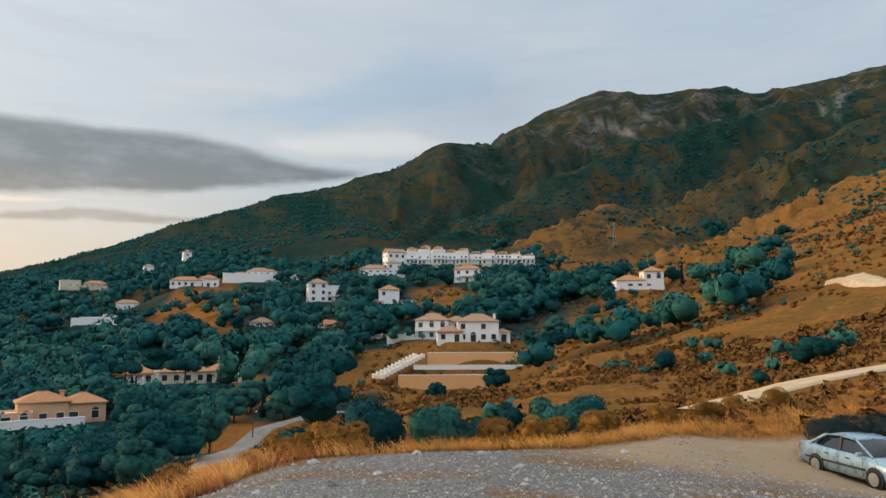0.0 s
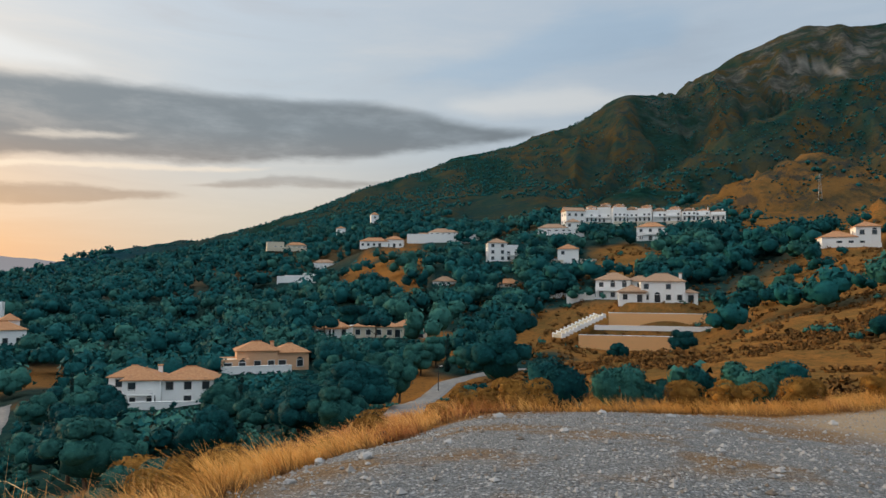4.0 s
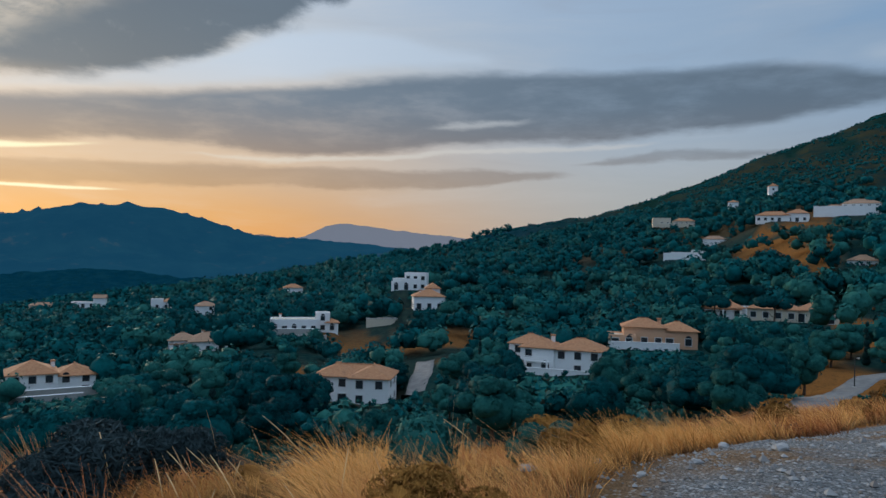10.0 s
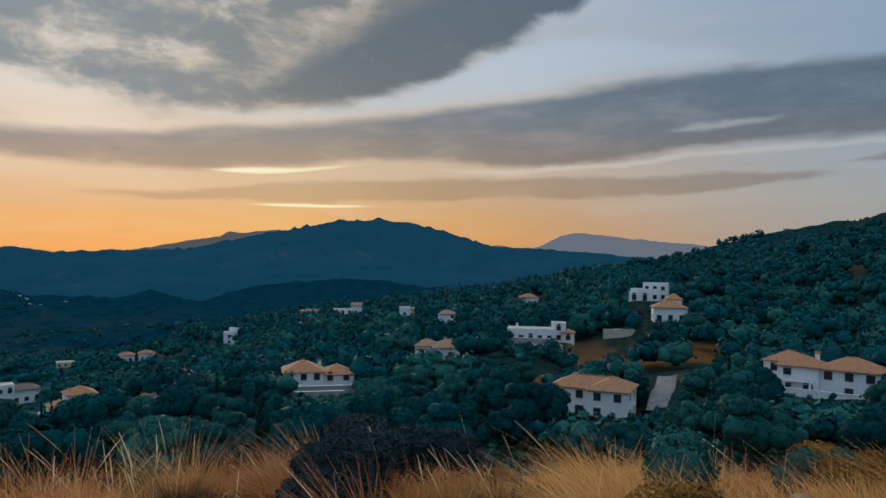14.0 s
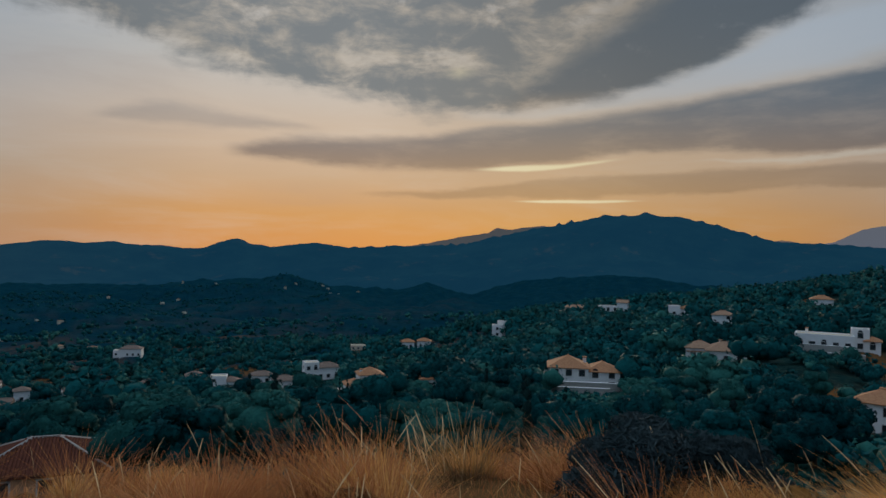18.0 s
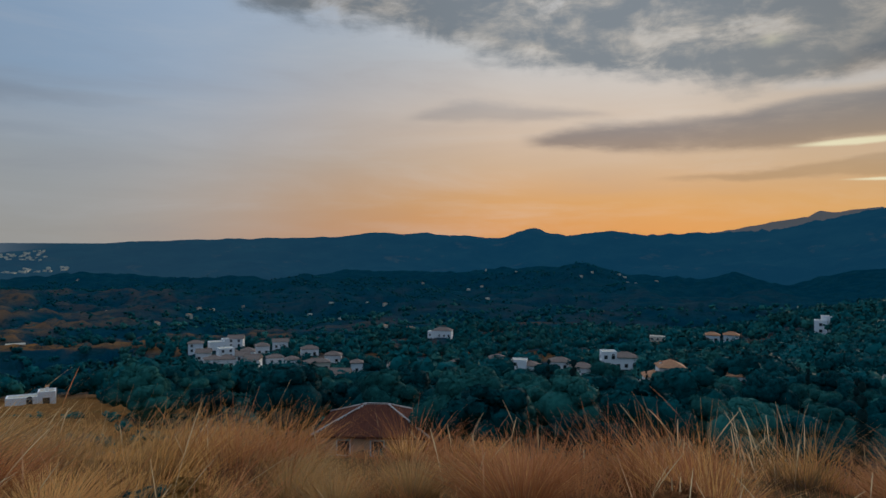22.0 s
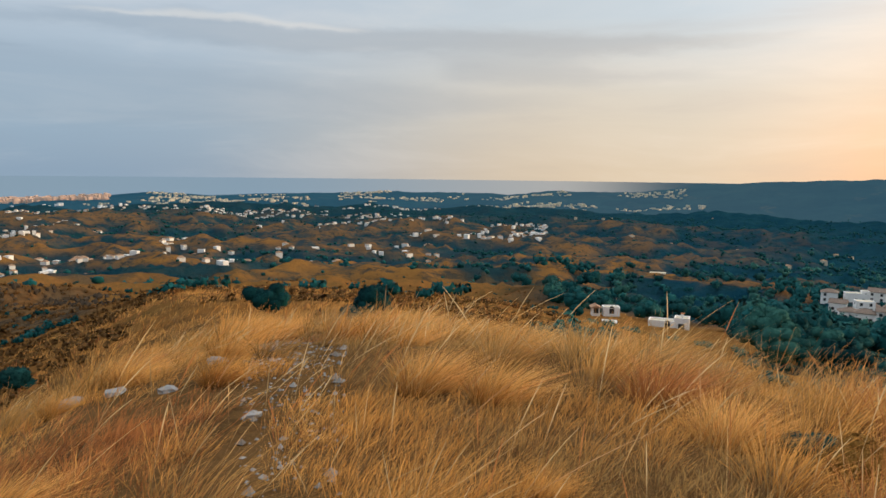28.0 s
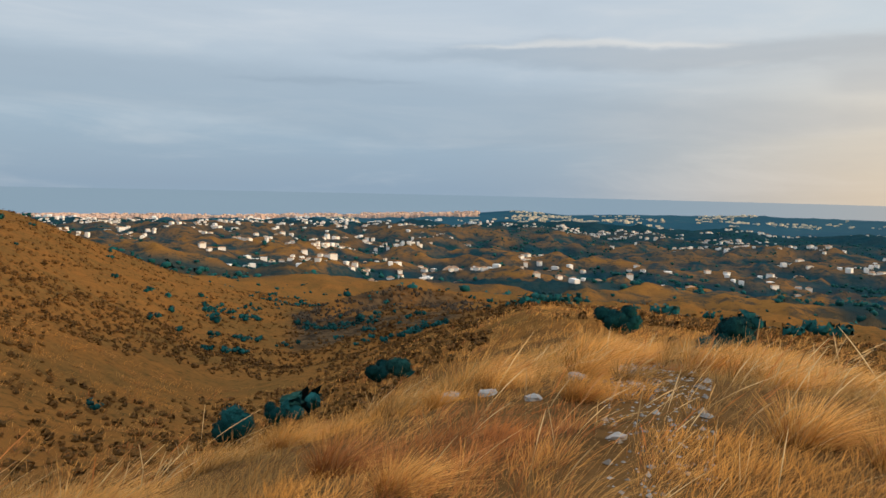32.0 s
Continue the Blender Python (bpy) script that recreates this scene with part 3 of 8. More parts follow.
# ---------------------------------------------------------------- where the houses and roads lie
# bearing, degrees above the eye's level, distance, turn; blocks (right, away, width, depth, height, roof, storeys); extras; label
W1, W2 = "white", "cream"
HOUSES = [
    (-2.4, -1.05, 220, 4, W1, [(1.5, 0, 12.5, 9, 6.3, "hip", 2), (-7.2, -1.5, 8, 7, 3.2, "hip", 1), (9.5, 1, 4, 7, 3.0, "hip", 1)], ["chimney 7 1 8.6", "terrace 2.9 -13.5 34 0.5 -2.9 3.6 ochre", "terrace -2 -20 32 0.4 -6.2 0.9 white", "terrace -10 -28 24 0.5 -8.4 4.4 ochre", "flight -29 -27 -8.6 -17.4 -12.7 -3.2", "arches -7.2 -5.1 7"], "white two-storey villa with red-tiled roofs above ochre terraces"),
    (0.8, -0.85, 238, -6, W1, [(0, 0, 11, 9, 6.4, "hip", 2), (8, 4, 9, 7, 6.0, "hip", 2)], ["chimney -2 0 8.4", "balcony -1 -4.6 9", "balustrade -16 3 20", "wall -10 -7 9 0.5 2.0 white"], "white two-storey villa with a balcony and tiled roof"),
    (5.0, 4.3, 372, 0, W1, [(-4, 0, 15, 9, 3.4, "hip", 1), (6.5, 1, 7.5, 8, 6.6, "hip", 2)], ["wall 0 -7 24 0.4 1.4 white"], "long low white villa with a two-storey end"),
    (4.0, 5.1, 402, 20, W1, [(0, 0, 11, 9, 7.5, "gable", 2)], [], "white gabled house with blank side wall"),
    (-2.1, 3.75, 352, -8, W1, [(0, 0, 13, 9, 6.6, "hip", 2)], ["balcony 0 -4.7 9", "wall 9 -5 10 0.4 1.6 white"], "white two-storey house with long balconies"),
    (9.75, 2.1, 330, 8, W1, [(-2.5, 0, 9, 9, 8.8, "hip", 3), (4.5, 0.5, 7, 8, 7.5, "flat", 3)], ["chimney -4 0 10.4", "balcony 4 -3.8 6"], "white three-storey house with a stepped roof"),
    (4.4, 1.92, 310, 0, W1, [(0, 0, 9, 8.5, 6.6, "hip", 2), (-8, 2, 6, 5, 2.8, "hip", 1)], ["wall -9 -5 14 0.4 1.8 cream", "wall 12 0 14 0.4 1.2 cream"], "square white two-storey house with a hipped roof"),
    (9.2, -0.2, 285, 6, W2, [(0, 0, 10, 7, 2.8, "hip", 1)], ["wall 0 -5 11 0.4 1.8 cream"], "small ochre house behind a cream wall"),
    (14.8, 3.7, 432, 0, W1, [(-9, 2, 16, 9, 3.4, "hip", 1), (2, 5, 18, 10, 6.2, "hip", 2), (14, 4, 10, 9, 4.5, "hip", 1), (-3, -3, 6, 6, 4.2, "flat", 1)], ["wall 2 -9 44 0.6 4.2 white", "balcony 3 -0.6 14"], "large white villa spread over several terraces"),
    (19.6, 3.2, 425, -5, W1, [(-4, 0, 17, 9, 3.6, "hip", 1), (8, 1, 11, 9, 4.8, "hip", 1)], [], "low white villa with two tiled roofs"),
    (26.3, 0.3, 402, 0, W1, [(0, 3, 14, 7, 3.6, "flat", 1), (7, 8, 8, 6, 5.0, "flat", 1)], ["wall 0 -4 22 0.5 3.4 white", "wall 11 2 0.5 10 3 white"], "white flat-roofed house behind a tall white wall"),
    (24.2, 1.35, 460, 4, W1, [(0, 0, 14, 8, 4.4, "hip", 1), (-8, 3, 7, 6, 3.4, "flat", 1)], ["wall -3 -6 18 0.4 2 white"], "white hillside house with a tiled roof"),
    (27.2, 2.9, 520, 6, W2, [(-8, 0, 12, 8, 5.0, "flat", 1), (7, 1, 14, 8, 3.6, "hip", 1)], ["wall 2 -6 24 0.4 1.6 cream"], "cream houses on a terrace below the ridge"),
    (20.2, 5.1, 600, 10, W1, [(0, 0, 6.5, 6, 8, "pyramid", 2)], [], "small white tower house among trees"),
    (22.9, 4.2, 560, 4, W1, [(0, 0, 7, 6, 5, "hip", 1)], [], "small white house among dark trees"),
    (-15.6, 2.95, 262, 12, W1, [(-3.5, 0, 10, 8, 3.6, "hip", 1), (5, 1, 7, 7.5, 7.0, "hip", 2)], ["chimney 2.5 0 7.4", "wall 0 -5.5 16 0.4 1.4 white"], "white villa with a two-storey end beside a dark cypress"),
    (18.9, -4.05, 205, -5, W2, [(-4, 0, 12, 8, 3.2, "hip", 1), (6, 1, 10, 7, 3.2, "hip", 1)], ["chimney -7 0 5.2"], "long low villa with weathered tiled roofs"),
    (23.6, -4.05, 215, 5, W1, [(0, 0, 11, 8, 3.2, "hip", 1), (7, 2, 5, 5, 3.0, "flat", 1)], ["chimney 2 0 5.0", "arches 0 -4.5 9"], "low white villa under tall pines"),
    (28.4, -6.6, 165, 6, "peach", [(-2.5, 2, 9, 7, 4.6, "hip", 1), (5, 2.5, 8, 7, 4.0, "hip", 1), (-7.5, -1, 6, 7, 2.6, "flat", 1)], ["chimney 1 2 6.2", "wall -3 -5.5 15 0.4 1.6 white"], "peach villa with orange-tiled roofs and a white terrace"),
    (14.4, -0.2, 300, 0, W1, [(0, 0, 10, 8, 3.6, "hip", 1)], [], "white house roof half hidden by pines"),
    (35.6, -8.95, 150, -10, W1, [(4, 0, 10, 8, 5.4, "hip", 2), (-4.2, -1.0, 7, 8, 5.6, "hip", 2), (-7.5, 4, 8, 7, 5.6, "hip", 2)], ["chimney -2 1 7.6", "wall -1 -6.5 14 0.4 1.6 white", "balcony -4.2 -5.1 5", "wall 11 -2 4 0.4 1.8 white"], "white two-storey villa with an orange tiled roof"),
    (52.0, -11.65, 140, -12, W1, [(-4.2, 0, 7.5, 8, 5.6, "hip", 2), (3.2, -0.8, 7.5, 9, 5.6, "hip", 2), (-0.3, 3, 14, 6, 5.4, "hip", 2)], ["chimney -4.2 0.5 7.4", "wall -9.2 -2 3 3 2.2 white"], "white two-storey villa with twin tiled gable wings"),
    (46.5, -4.2, 252, 6, W1, [(0, 0, 11, 9, 4.8, "hip", 1), (2, 5, 5, 5, 7.4, "pyramid", 2)], ["chimney -3 0 6.6", "wall -14 -3 16 0.5 2.2 cream", "wall -13 1 10 0.4 1.6 ochre"], "white villa with a small tiled turret beside a terrace"),
    (47.9, -2.65, 285, -8, W1, [(-1.5, 0, 11, 8, 4.2, "flat", 1), (2, 1, 9, 7, 6.6, "flat", 2), (-5.5, -2, 4, 5, 3, "flat", 1)], [], "modern white villa of stacked flat-roofed boxes"),
    (56.6, -6.15, 232, 0, W1, [(-2.5, 0, 15, 8, 4.0, "flat", 1), (6.5, 1, 4.5, 5, 6.0, "flat", 2), (9.5, 1, 4, 6, 3.2, "hip", 1)], ["chimney -7 0 5.6", "wall -4 -8 16 0.4 1.8 grey", "wall 3 -13 9 0.4 1.4 grey"], "long white flat-roofed villa with a tower end"),
    (64.1, -7.65, 216, 8, W1, [(1, 0, 10.5, 8.5, 3.6, "hip", 1), (-5.5, 2, 8, 7, 3.8, "hip", 1)], ["chimney 0 1 6", "balustrade -12 -3 14", "arches -5.5 -1.8 7"], "low white villa with a broad orange tiled roof"),
    (64.0, -5.0, 335, 0, W1, [(0, 0, 9, 7, 5.4, "hip", 2), (-5, -2, 4, 4, 3, "flat", 1)], [], "small white house with a tiled roof among trees"),
    (57.4, -3.2, 430, 5, W1, [(0, 0, 11, 8, 4.4, "hip", 1)], [], "white house roof above the treetops"),
    (67.2, -4.35, 390, 0, W1, [(-2, 0, 6, 6, 5, "flat", 1), (4, 1, 7, 6, 4, "hip", 1)], [], "pair of small white houses among trees"),
    (71.9, -4.2, 430, -10, W1, [(-4, 0, 12, 6, 2.8, "flat", 1), (4, 0, 6, 6, 5.5, "gable", 1)], [], "white house with a steep gable on the ridge"),
    (75.0, -4.35, 520, 0, W2, [(0, 0, 16, 6, 3.5, "hip", 1)], [], "low cream house on the ridge"),
    (74.4, -10.35, 170, 4, W1, [(-3.5, 0, 9, 9, 5.4, "hip", 2), (4.5, 0.5, 7.5, 8, 4.6, "hip", 2), (-11, 2, 6, 6, 2.8, "flat", 1)], ["chimney 0.5 2 7", "wall 0 -7 18 0.5 2.6 grey", "wall -2 -12 14 0.5 2.2 grey"], "white villa with tiled roofs above grey terrace walls"),
    (81.3, -6.55, 405, 0, W1, [(0, 0, 6, 6, 6.5, "flat", 2), (2.5, 3, 5, 5, 8.5, "flat", 2)], [], "narrow white tower house beside dark pines"),
    (91.3, -11.45, 232, 10, W1, [(-1, 2, 8, 8, 7.2, "hip", 2), (-6.5, 0, 6, 7, 4.4, "hip", 1), (5, -1, 7, 8, 4.6, "hip", 1)], ["chimney -4 2 8.4"], "white villa with three hipped roofs at several heights"),
    (95.0, -11.9, 226, -6, W1, [(0, 0, 8.5, 6, 3.6, "flat", 1), (-2, -4, 6, 4, 2.4, "flat", 1)], ["wall 0 -6 12 0.4 2 white"], "white house with a large glazed front"),
    (86.8, -10.95, 240, 0, W1, [(0, 0, 6, 6, 4.2, "hip", 1)], ["balustrade 14 3 24"], "small white house beside a long white balustrade"),
    (88.0, -7.6, 460, 0, W1, [(-5, 0, 9, 7, 4, "hip", 1), (6, 2, 9, 7, 4.5, "hip", 1)], [], "white houses at the foot of the wooded ridge"),
    (95.8, -10.1, 300, 12, W1, [(-3, 0, 6, 6, 7, "flat", 2), (4, 1, 10, 7, 5, "hip", 1)], [], "white and brick house with a tower"),
    (100.2, -10.3, 330, 0, W1, [(0, 0, 10, 7, 3.6, "hip", 1)], [], "low pale house in the valley"),
    (92.6, -7.8, 520, 0, W2, [(0, 0, 11, 7, 3.2, "flat", 1)], [], "low cream house by golden fields"),
    (109.7, -8.0, 560, -12, W1, [(0, 0, 15, 9, 5.5, "hip", 1), (-8, 1, 8, 7, 4, "flat", 1)], [], "white farmhouse with arched walls in the valley"),
    (129.2, -8.9, 470, 0, W1, [(0, 0, 9, 7, 6, "hip", 2)], [], "white village house with a tiled roof"),
    (127.6, -8.75, 480, 12, W1, [(0, 0, 11, 7, 5, "flat", 1), (5, 0, 4, 5, 6.5, "flat", 2)], [], "white village house with a flat roof"),
    (126.2, -8.6, 490, -10, W1, [(0, 0, 10, 8, 6, "gable", 2)], [], "white village house with a tall gable"),
    (127.9, -10.0, 390, 8, W1, [(0, 0, 9, 7, 4, "hip", 1)], [], "white village house below the hill"),
    (126.3, -10.1, 385, 0, W1, [(-4, 0, 9, 7, 4.6, "hip", 1), (4, 0, 7, 7, 6, "gable", 2)], [], "pair of joined white village houses"),
    (124.9, -10.4, 380, -14, W1, [(0, 0, 8, 8, 6, "gable", 2)], [], "white gabled house at the village edge"),
    (124.2, -9.2, 440, 6, W1, [(0, 0, 8, 7, 5.2, "hip", 1)], [], "white house among dark cypresses"),
    (121.9, -10.3, 380, 0, W1, [(0, 0, 7, 6, 4.4, "hip", 1)], [], "small white village house"),
    (119.9, -10.55, 370, 6, W2, [(0, 0, 13, 7, 4.2, "hip", 1)], [], "long cream house with a tiled roof"),
    (118.3, -11.7, 300, -10, W1, [(0, 0, 11, 8, 4.6, "gable", 1)], [], "grey-roofed white house at the village edge"),
    (116.7, -10.8, 350, 0, W1, [(0, 0, 6, 6, 5, "hip", 1)], [], "small white house among trees"),
    (120.5, -9.4, 430, 8, W1, [(0, 0, 10, 7, 4.2, "hip", 1)], [], "white house roof above dark trees"),
    (128.6, -9.5, 425, -8, W1, [(0, 0, 8, 7, 4.6, "gable", 1)], [], "white village house with a low gable"),
    (127.0, -9.4, 432, 14, W1, [(0, 0, 9, 7, 5.6, "flat", 2), (5, 2, 5, 6, 3.4, "hip", 1)], [], "white village house of two blocks"),
    (125.3, -9.6, 425, -4, W1, [(0, 0, 8, 8, 5.2, "hip", 1)], [], "white village house with a hipped roof"),
    (123.2, -10.0, 400, 10, W1, [(0, 0, 9, 6, 3.8, "hip", 1)], [], "low white village house among trees"),
    (122.8, -8.8, 470, 0, W1, [(0, 0, 10, 7, 4.6, "gable", 1)], [], "white house at the top of the village"),
    (118.6, -10.0, 395, -8, W1, [(0, 0, 9, 7, 4.4, "hip", 1)], [], "white house beside the village trees"),
    (113.4, -10.9, 350, 6, W1, [(0, 0, 9, 7, 4.4, "hip", 1), (-5, 1, 5, 5, 3.2, "flat", 1)], [], "white house with a low wing in the valley"),
    (108.4, -10.7, 345, -10, W1, [(0, 0, 10, 7, 4.0, "hip", 1)], [], "low white house in the valley trees"),
    (105.2, -10.4, 350, 4, W1, [(0, 0, 8, 7, 5.2, "hip", 2)], [], "white two-storey house in the valley"),
    (103.4, -10.8, 330, -6, W1, [(0, 0, 7, 6, 6.4, "flat", 2), (5, 1, 8, 7, 4.2, "hip", 1)], [], "white house with a flat-roofed tower"),
    (98.4, -10.9, 290, 8, W1, [(0, 0, 9, 7, 4.2, "hip", 1)], [], "white house beside a golden field"),
    (130.9, -12.0, 260, 20, W1, [(0, 0, 5.5, 5, 4, "gable", 1)], [], "small white gabled house"),
    (125.5, -13.7, 190, 0, W1, [(0, 0, 6, 5, 3.0, "hip", 1)], [], "small pale house below the knoll"),
    (145.0, -11.2, 205, 10, W1, [(1, 0, 4.6, 3.5, 2.3, "flat", 1), (-3.4, 0, 2.2, 3, 2.5, "gable", 1)], [], "small white farm shed with a gable"),
    (144.8, -12.4, 160, 0, W1, [(0, 0, 3.2, 3, 1.8, "flat", 1)], [], "little white flat-roofed shed"),
    (140.2, -12.0, 205, -4, W1, [(-2, 0, 7, 4.5, 2.4, "flat", 1), (3.4, 0.5, 4, 4.5, 3.4, "flat", 1)], ["chimney 3.5 0 4.8"], "low white farmhouse with a raised end"),
    (141.2, -8.15, 660, 0, W2, [(0, 0, 14, 9, 6, "flat", 2), (-6, 0, 6, 7, 4, "flat", 1)], [], "cream country house on a golden hilltop"),
]
# the terrace of townhouses under the mountain, stepping down to the right
ROW_UNITS = 10


def pads():
    out = []
    for az, el, r, turn, tint, blocks, extras, label in HOUSES:
        x, y = place(az, r)
        span = max(max(abs(b[0]) + b[2] / 2, abs(b[1]) + b[3] / 2) for b in blocks)
        out.append((x, y, EYE + r * math.tan(radians(el)), min(span, 8.5) + 1.5))
    for k in range(ROW_UNITS):
        x, y = place(2.6 - k * 1.06, 405 - k * 0.5)
        out.append((x, y, EYE + 405 * math.tan(radians(5.2 - 0.012 * k)), 6.0))
    x, y = place(115.0, 68)
    out.append((x, y, -18.6, 7.0))
    return out


def polar_path(*pts):
    return [place(a, r) for a, r in pts]


ROADS = [
    (polar_path((18.8, 52), (18.1, 60), (16.9, 80), (15.3, 114), (13.9, 130), (10.6, 135), (6.5, 134), (3.4, 131), (-1, 131)), 3.6),      # lane below the gravel
    (polar_path((-19.1, 46), (-23, 50), (-26.1, 55), (-29, 57.5), (-32.1, 60), (-37, 66)), 2.7),                  # pale track across the slope
    (polar_path((-29.4, 172), (-30.0, 168), (-30.8, 158), (-32.6, 150), (-36, 145)), 4.6),                                 # track higher up
    (polar_path((47.6, 132), (46.9, 150), (46.6, 175)), 4.2),                                                              # lane beside the villa
]
PADS = []
raw_ground_z = ground_z


def ground_z(x, y):
    z = raw_ground_z(x, y)
    x, y = np.asarray(x, float), np.asarray(y, float)
    for px, py, pz, pr in PADS:
        d = np.hypot(x - px, y - py)
        hit = d < pr * 1.5
        if hit.any():
            w = 1 - soft(d[hit], pr * 1.0, pr * 1.5)
            z[hit] = z[hit] * (1 - w) + pz * w
    return z


def soft(v, lo, hi):
    t = np.clip((v - lo) / (hi - lo), 0, 1)
    return t * t * (3 - 2 * t)


PADS = pads()

# ---------------------------------------------------------------- materials


def material(name):
    m = bpy.data.materials.new(name)
    m.use_nodes = True
    n = Net(m.node_tree)
    return m, n


def finish(n, color, rough=0.9, bump=None, strength=0.3, distance=0.02, **more):
    b = n.node("ShaderNodeBsdfPrincipled", {"Base Color": color, "Roughness": rough})
    b.inputs["Specular IOR Level"].default_value = 0.25
    for k, v in more.items():
        n.put(b.inputs[k.replace("_", " ")], v)
    if bump is not None:
        bp = n.node("ShaderNodeBump", {"Strength": strength, "Distance": distance, "Height": bump})
        n.put(b.inputs["Normal"], bp.outputs[0])
    n.node("ShaderNodeOutputMaterial", {0: b.outputs[0]})
    return b


def rgb(r, g, b):
    return (r, g, b, 1.0)


def ground_material():
    m, n = material("ground_earth")
    pos = n.node("ShaderNodeNewGeometry").outputs["Position"]

    def mask(name):
        return n.node("ShaderNodeAttribute", attribute_name=name).outputs["Fac"]
    fine, mid, big = n.noise(pos, 9.0, 6, 0.65), n.noise(pos, 0.55, 6, 0.6), n.noise(pos, 0.03, 8, 0.65)
    huge = n.noise(pos, 0.006, 9, 0.68)
    straw = n.mix(mid, rgb(0.17, 0.070, 0.018), rgb(0.37, 0.165, 0.042))
    straw = n.mix(n.smooth(fine, 0.35, 0.7), straw, rgb(0.185, 0.085, 0.030))
    wobble = n.node("ShaderNodeVectorMath", {0: pos, 1: n.node("ShaderNodeVectorMath", {0: n.noise(pos, 30.0, 2, 0.5, out=1), 3: 0.02}, operation="SCALE").outputs[0]}, operation="ADD").outputs[0]
    chips = n.node("ShaderNodeTexVoronoi", {"Vector": wobble, "Scale": 25.0})
    grit = n.node("ShaderNodeTexVoronoi", {"Vector": wobble, "Scale": 70.0})
    shade = n.node("ShaderNodeSeparateColor", {0: chips.outputs["Color"]}).outputs[0]
    shade2 = n.node("ShaderNodeSeparateColor", {0: grit.outputs["Color"]}).outputs[1]
    gravel = n.mix(shade2, rgb(0.070, 0.072, 0.074), rgb(0.245, 0.25, 0.25))
    gravel = n.mix(n.math("MULTIPLY", n.smooth(chips.outputs["Distance"], 0.55, 0.38), n.smooth(shade, 0.45, 0.6)), gravel, n.mix(n.smooth(shade, 0.5, 1.0), rgb(0.11, 0.12, 0.13), rgb(0.37, 0.38, 0.385)))
    soil = n.mix(shade2, rgb(0.10, 0.062, 0.034), rgb(0.27, 0.17, 0.09))
    soil = n.mix(n.math("MULTIPLY", n.smooth(chips.outputs["Distance"], 0.5, 0.36), n.smooth(shade, 0.72, 0.8)), soil, rgb(0.30, 0.27, 0.23))
    gravel = n.mix(n.math("MAXIMUM", n.smooth(n.noise(pos, 0.35, 6, 0.62), 0.47, 0.60, 0.0, 0.85), mask("soil")), gravel, soil)
    dirt = n.mix(mid, rgb(0.33, 0.225, 0.135), rgb(0.45, 0.335, 0.215))
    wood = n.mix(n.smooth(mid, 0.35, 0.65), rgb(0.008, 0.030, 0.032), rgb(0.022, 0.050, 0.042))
    scrub = n.mix(n.smooth(n.noise(pos, 0.09, 8, 0.7), 0.40, 0.62), rgb(0.25, 0.11, 0.033), rgb(0.066, 0.068, 0.030))
    gold = n.math("MULTIPLY", mask("gold"), n.smooth(n.noise(pos, 0.02, 7, 0.7), 0.36, 0.56))
    # far moor: the blue haze of distance is mixed into its base colour
    hazed_moor = n.mix(n.smooth(n.noise(pos, 0.03, 7, 0.7), 0.35, 0.65), rgb(0.004, 0.038, 0.062), rgb(0.012, 0.058, 0.080))
    hazed_moor = n.mix(mask("steep"), hazed_moor, n.mix(n.smooth(n.noise(pos, 0.03, 7, 0.7), 0.35, 0.65), rgb(0.011, 0.036, 0.034), rgb(0.042, 0.052, 0.032)))
    hazed_moor = n.mix(n.math("MULTIPLY", mask("bare"), n.smooth(n.noise(pos, 0.016, 8, 0.72), 0.42, 0.58)), hazed_moor, n.mix(huge, rgb(0.040, 0.036, 0.016), rgb(0.100, 0.060, 0.022)))
    hazed_moor = n.mix(mask("gully"), hazed_moor, n.mix(n.smooth(n.noise(pos, 0.06, 5, 0.7), 0.4, 0.6), rgb(0.004, 0.020, 0.018), rgb(0.012, 0.046, 0.030)))
    heath = n.mix(gold, hazed_moor, n.mix(mid, rgb(0.20, 0.095, 0.028), rgb(0.30, 0.15, 0.045)))
    # scrub patches, blued for distance in the same way
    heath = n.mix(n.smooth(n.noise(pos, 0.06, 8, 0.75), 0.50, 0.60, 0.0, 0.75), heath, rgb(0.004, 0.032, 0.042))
    rock = n.mix(n.smooth(n.noise(pos, 0.02, 8, 0.75), 0.4, 0.7), rgb(0.035, 0.042, 0.036), rgb(0.15, 0.14, 0.125))
    # shade in the gaps between grass painted into the knoll's soil colour
    straw = n.mix(n.math("MULTIPLY", mask("grass_shade"), 0.8), straw, n.mix(fine, rgb(0.07, 0.042, 0.02), rgb(0.21, 0.12, 0.05)))
    tuft = n.noise(pos, 1.1, 6, 0.75)
    straw = n.mix(n.smooth(tuft, 0.5, 0.64, 0.0, 0.75), straw, rgb(0.075, 0.045, 0.02))
    scrub = n.mix(n.smooth(tuft, 0.44, 0.60, 0.0, 0.85), scrub, rgb(0.070, 0.052, 0.020))
    scrub = n.mix(n.smooth(n.noise(pos, 0.28, 7, 0.75), 0.5, 0.66, 0.0, 0.7), scrub, rgb(0.30, 0.14, 0.04))
    c = n.mix(mask("scrub"), straw, scrub)
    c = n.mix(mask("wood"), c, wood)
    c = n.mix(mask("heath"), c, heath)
    c = n.mix(n.math("MULTIPLY", mask("rock"), n.smooth(n.noise(pos, 0.012, 8, 0.7), 0.45, 0.6)), c, rock)
    c = n.mix(n.math("MULTIPLY", mask("scree"), 0.85), c, n.mix(n.noise(pos, 0.12, 6, 0.7), rgb(0.10, 0.098, 0.09), rgb(0.30, 0.28, 0.25)))
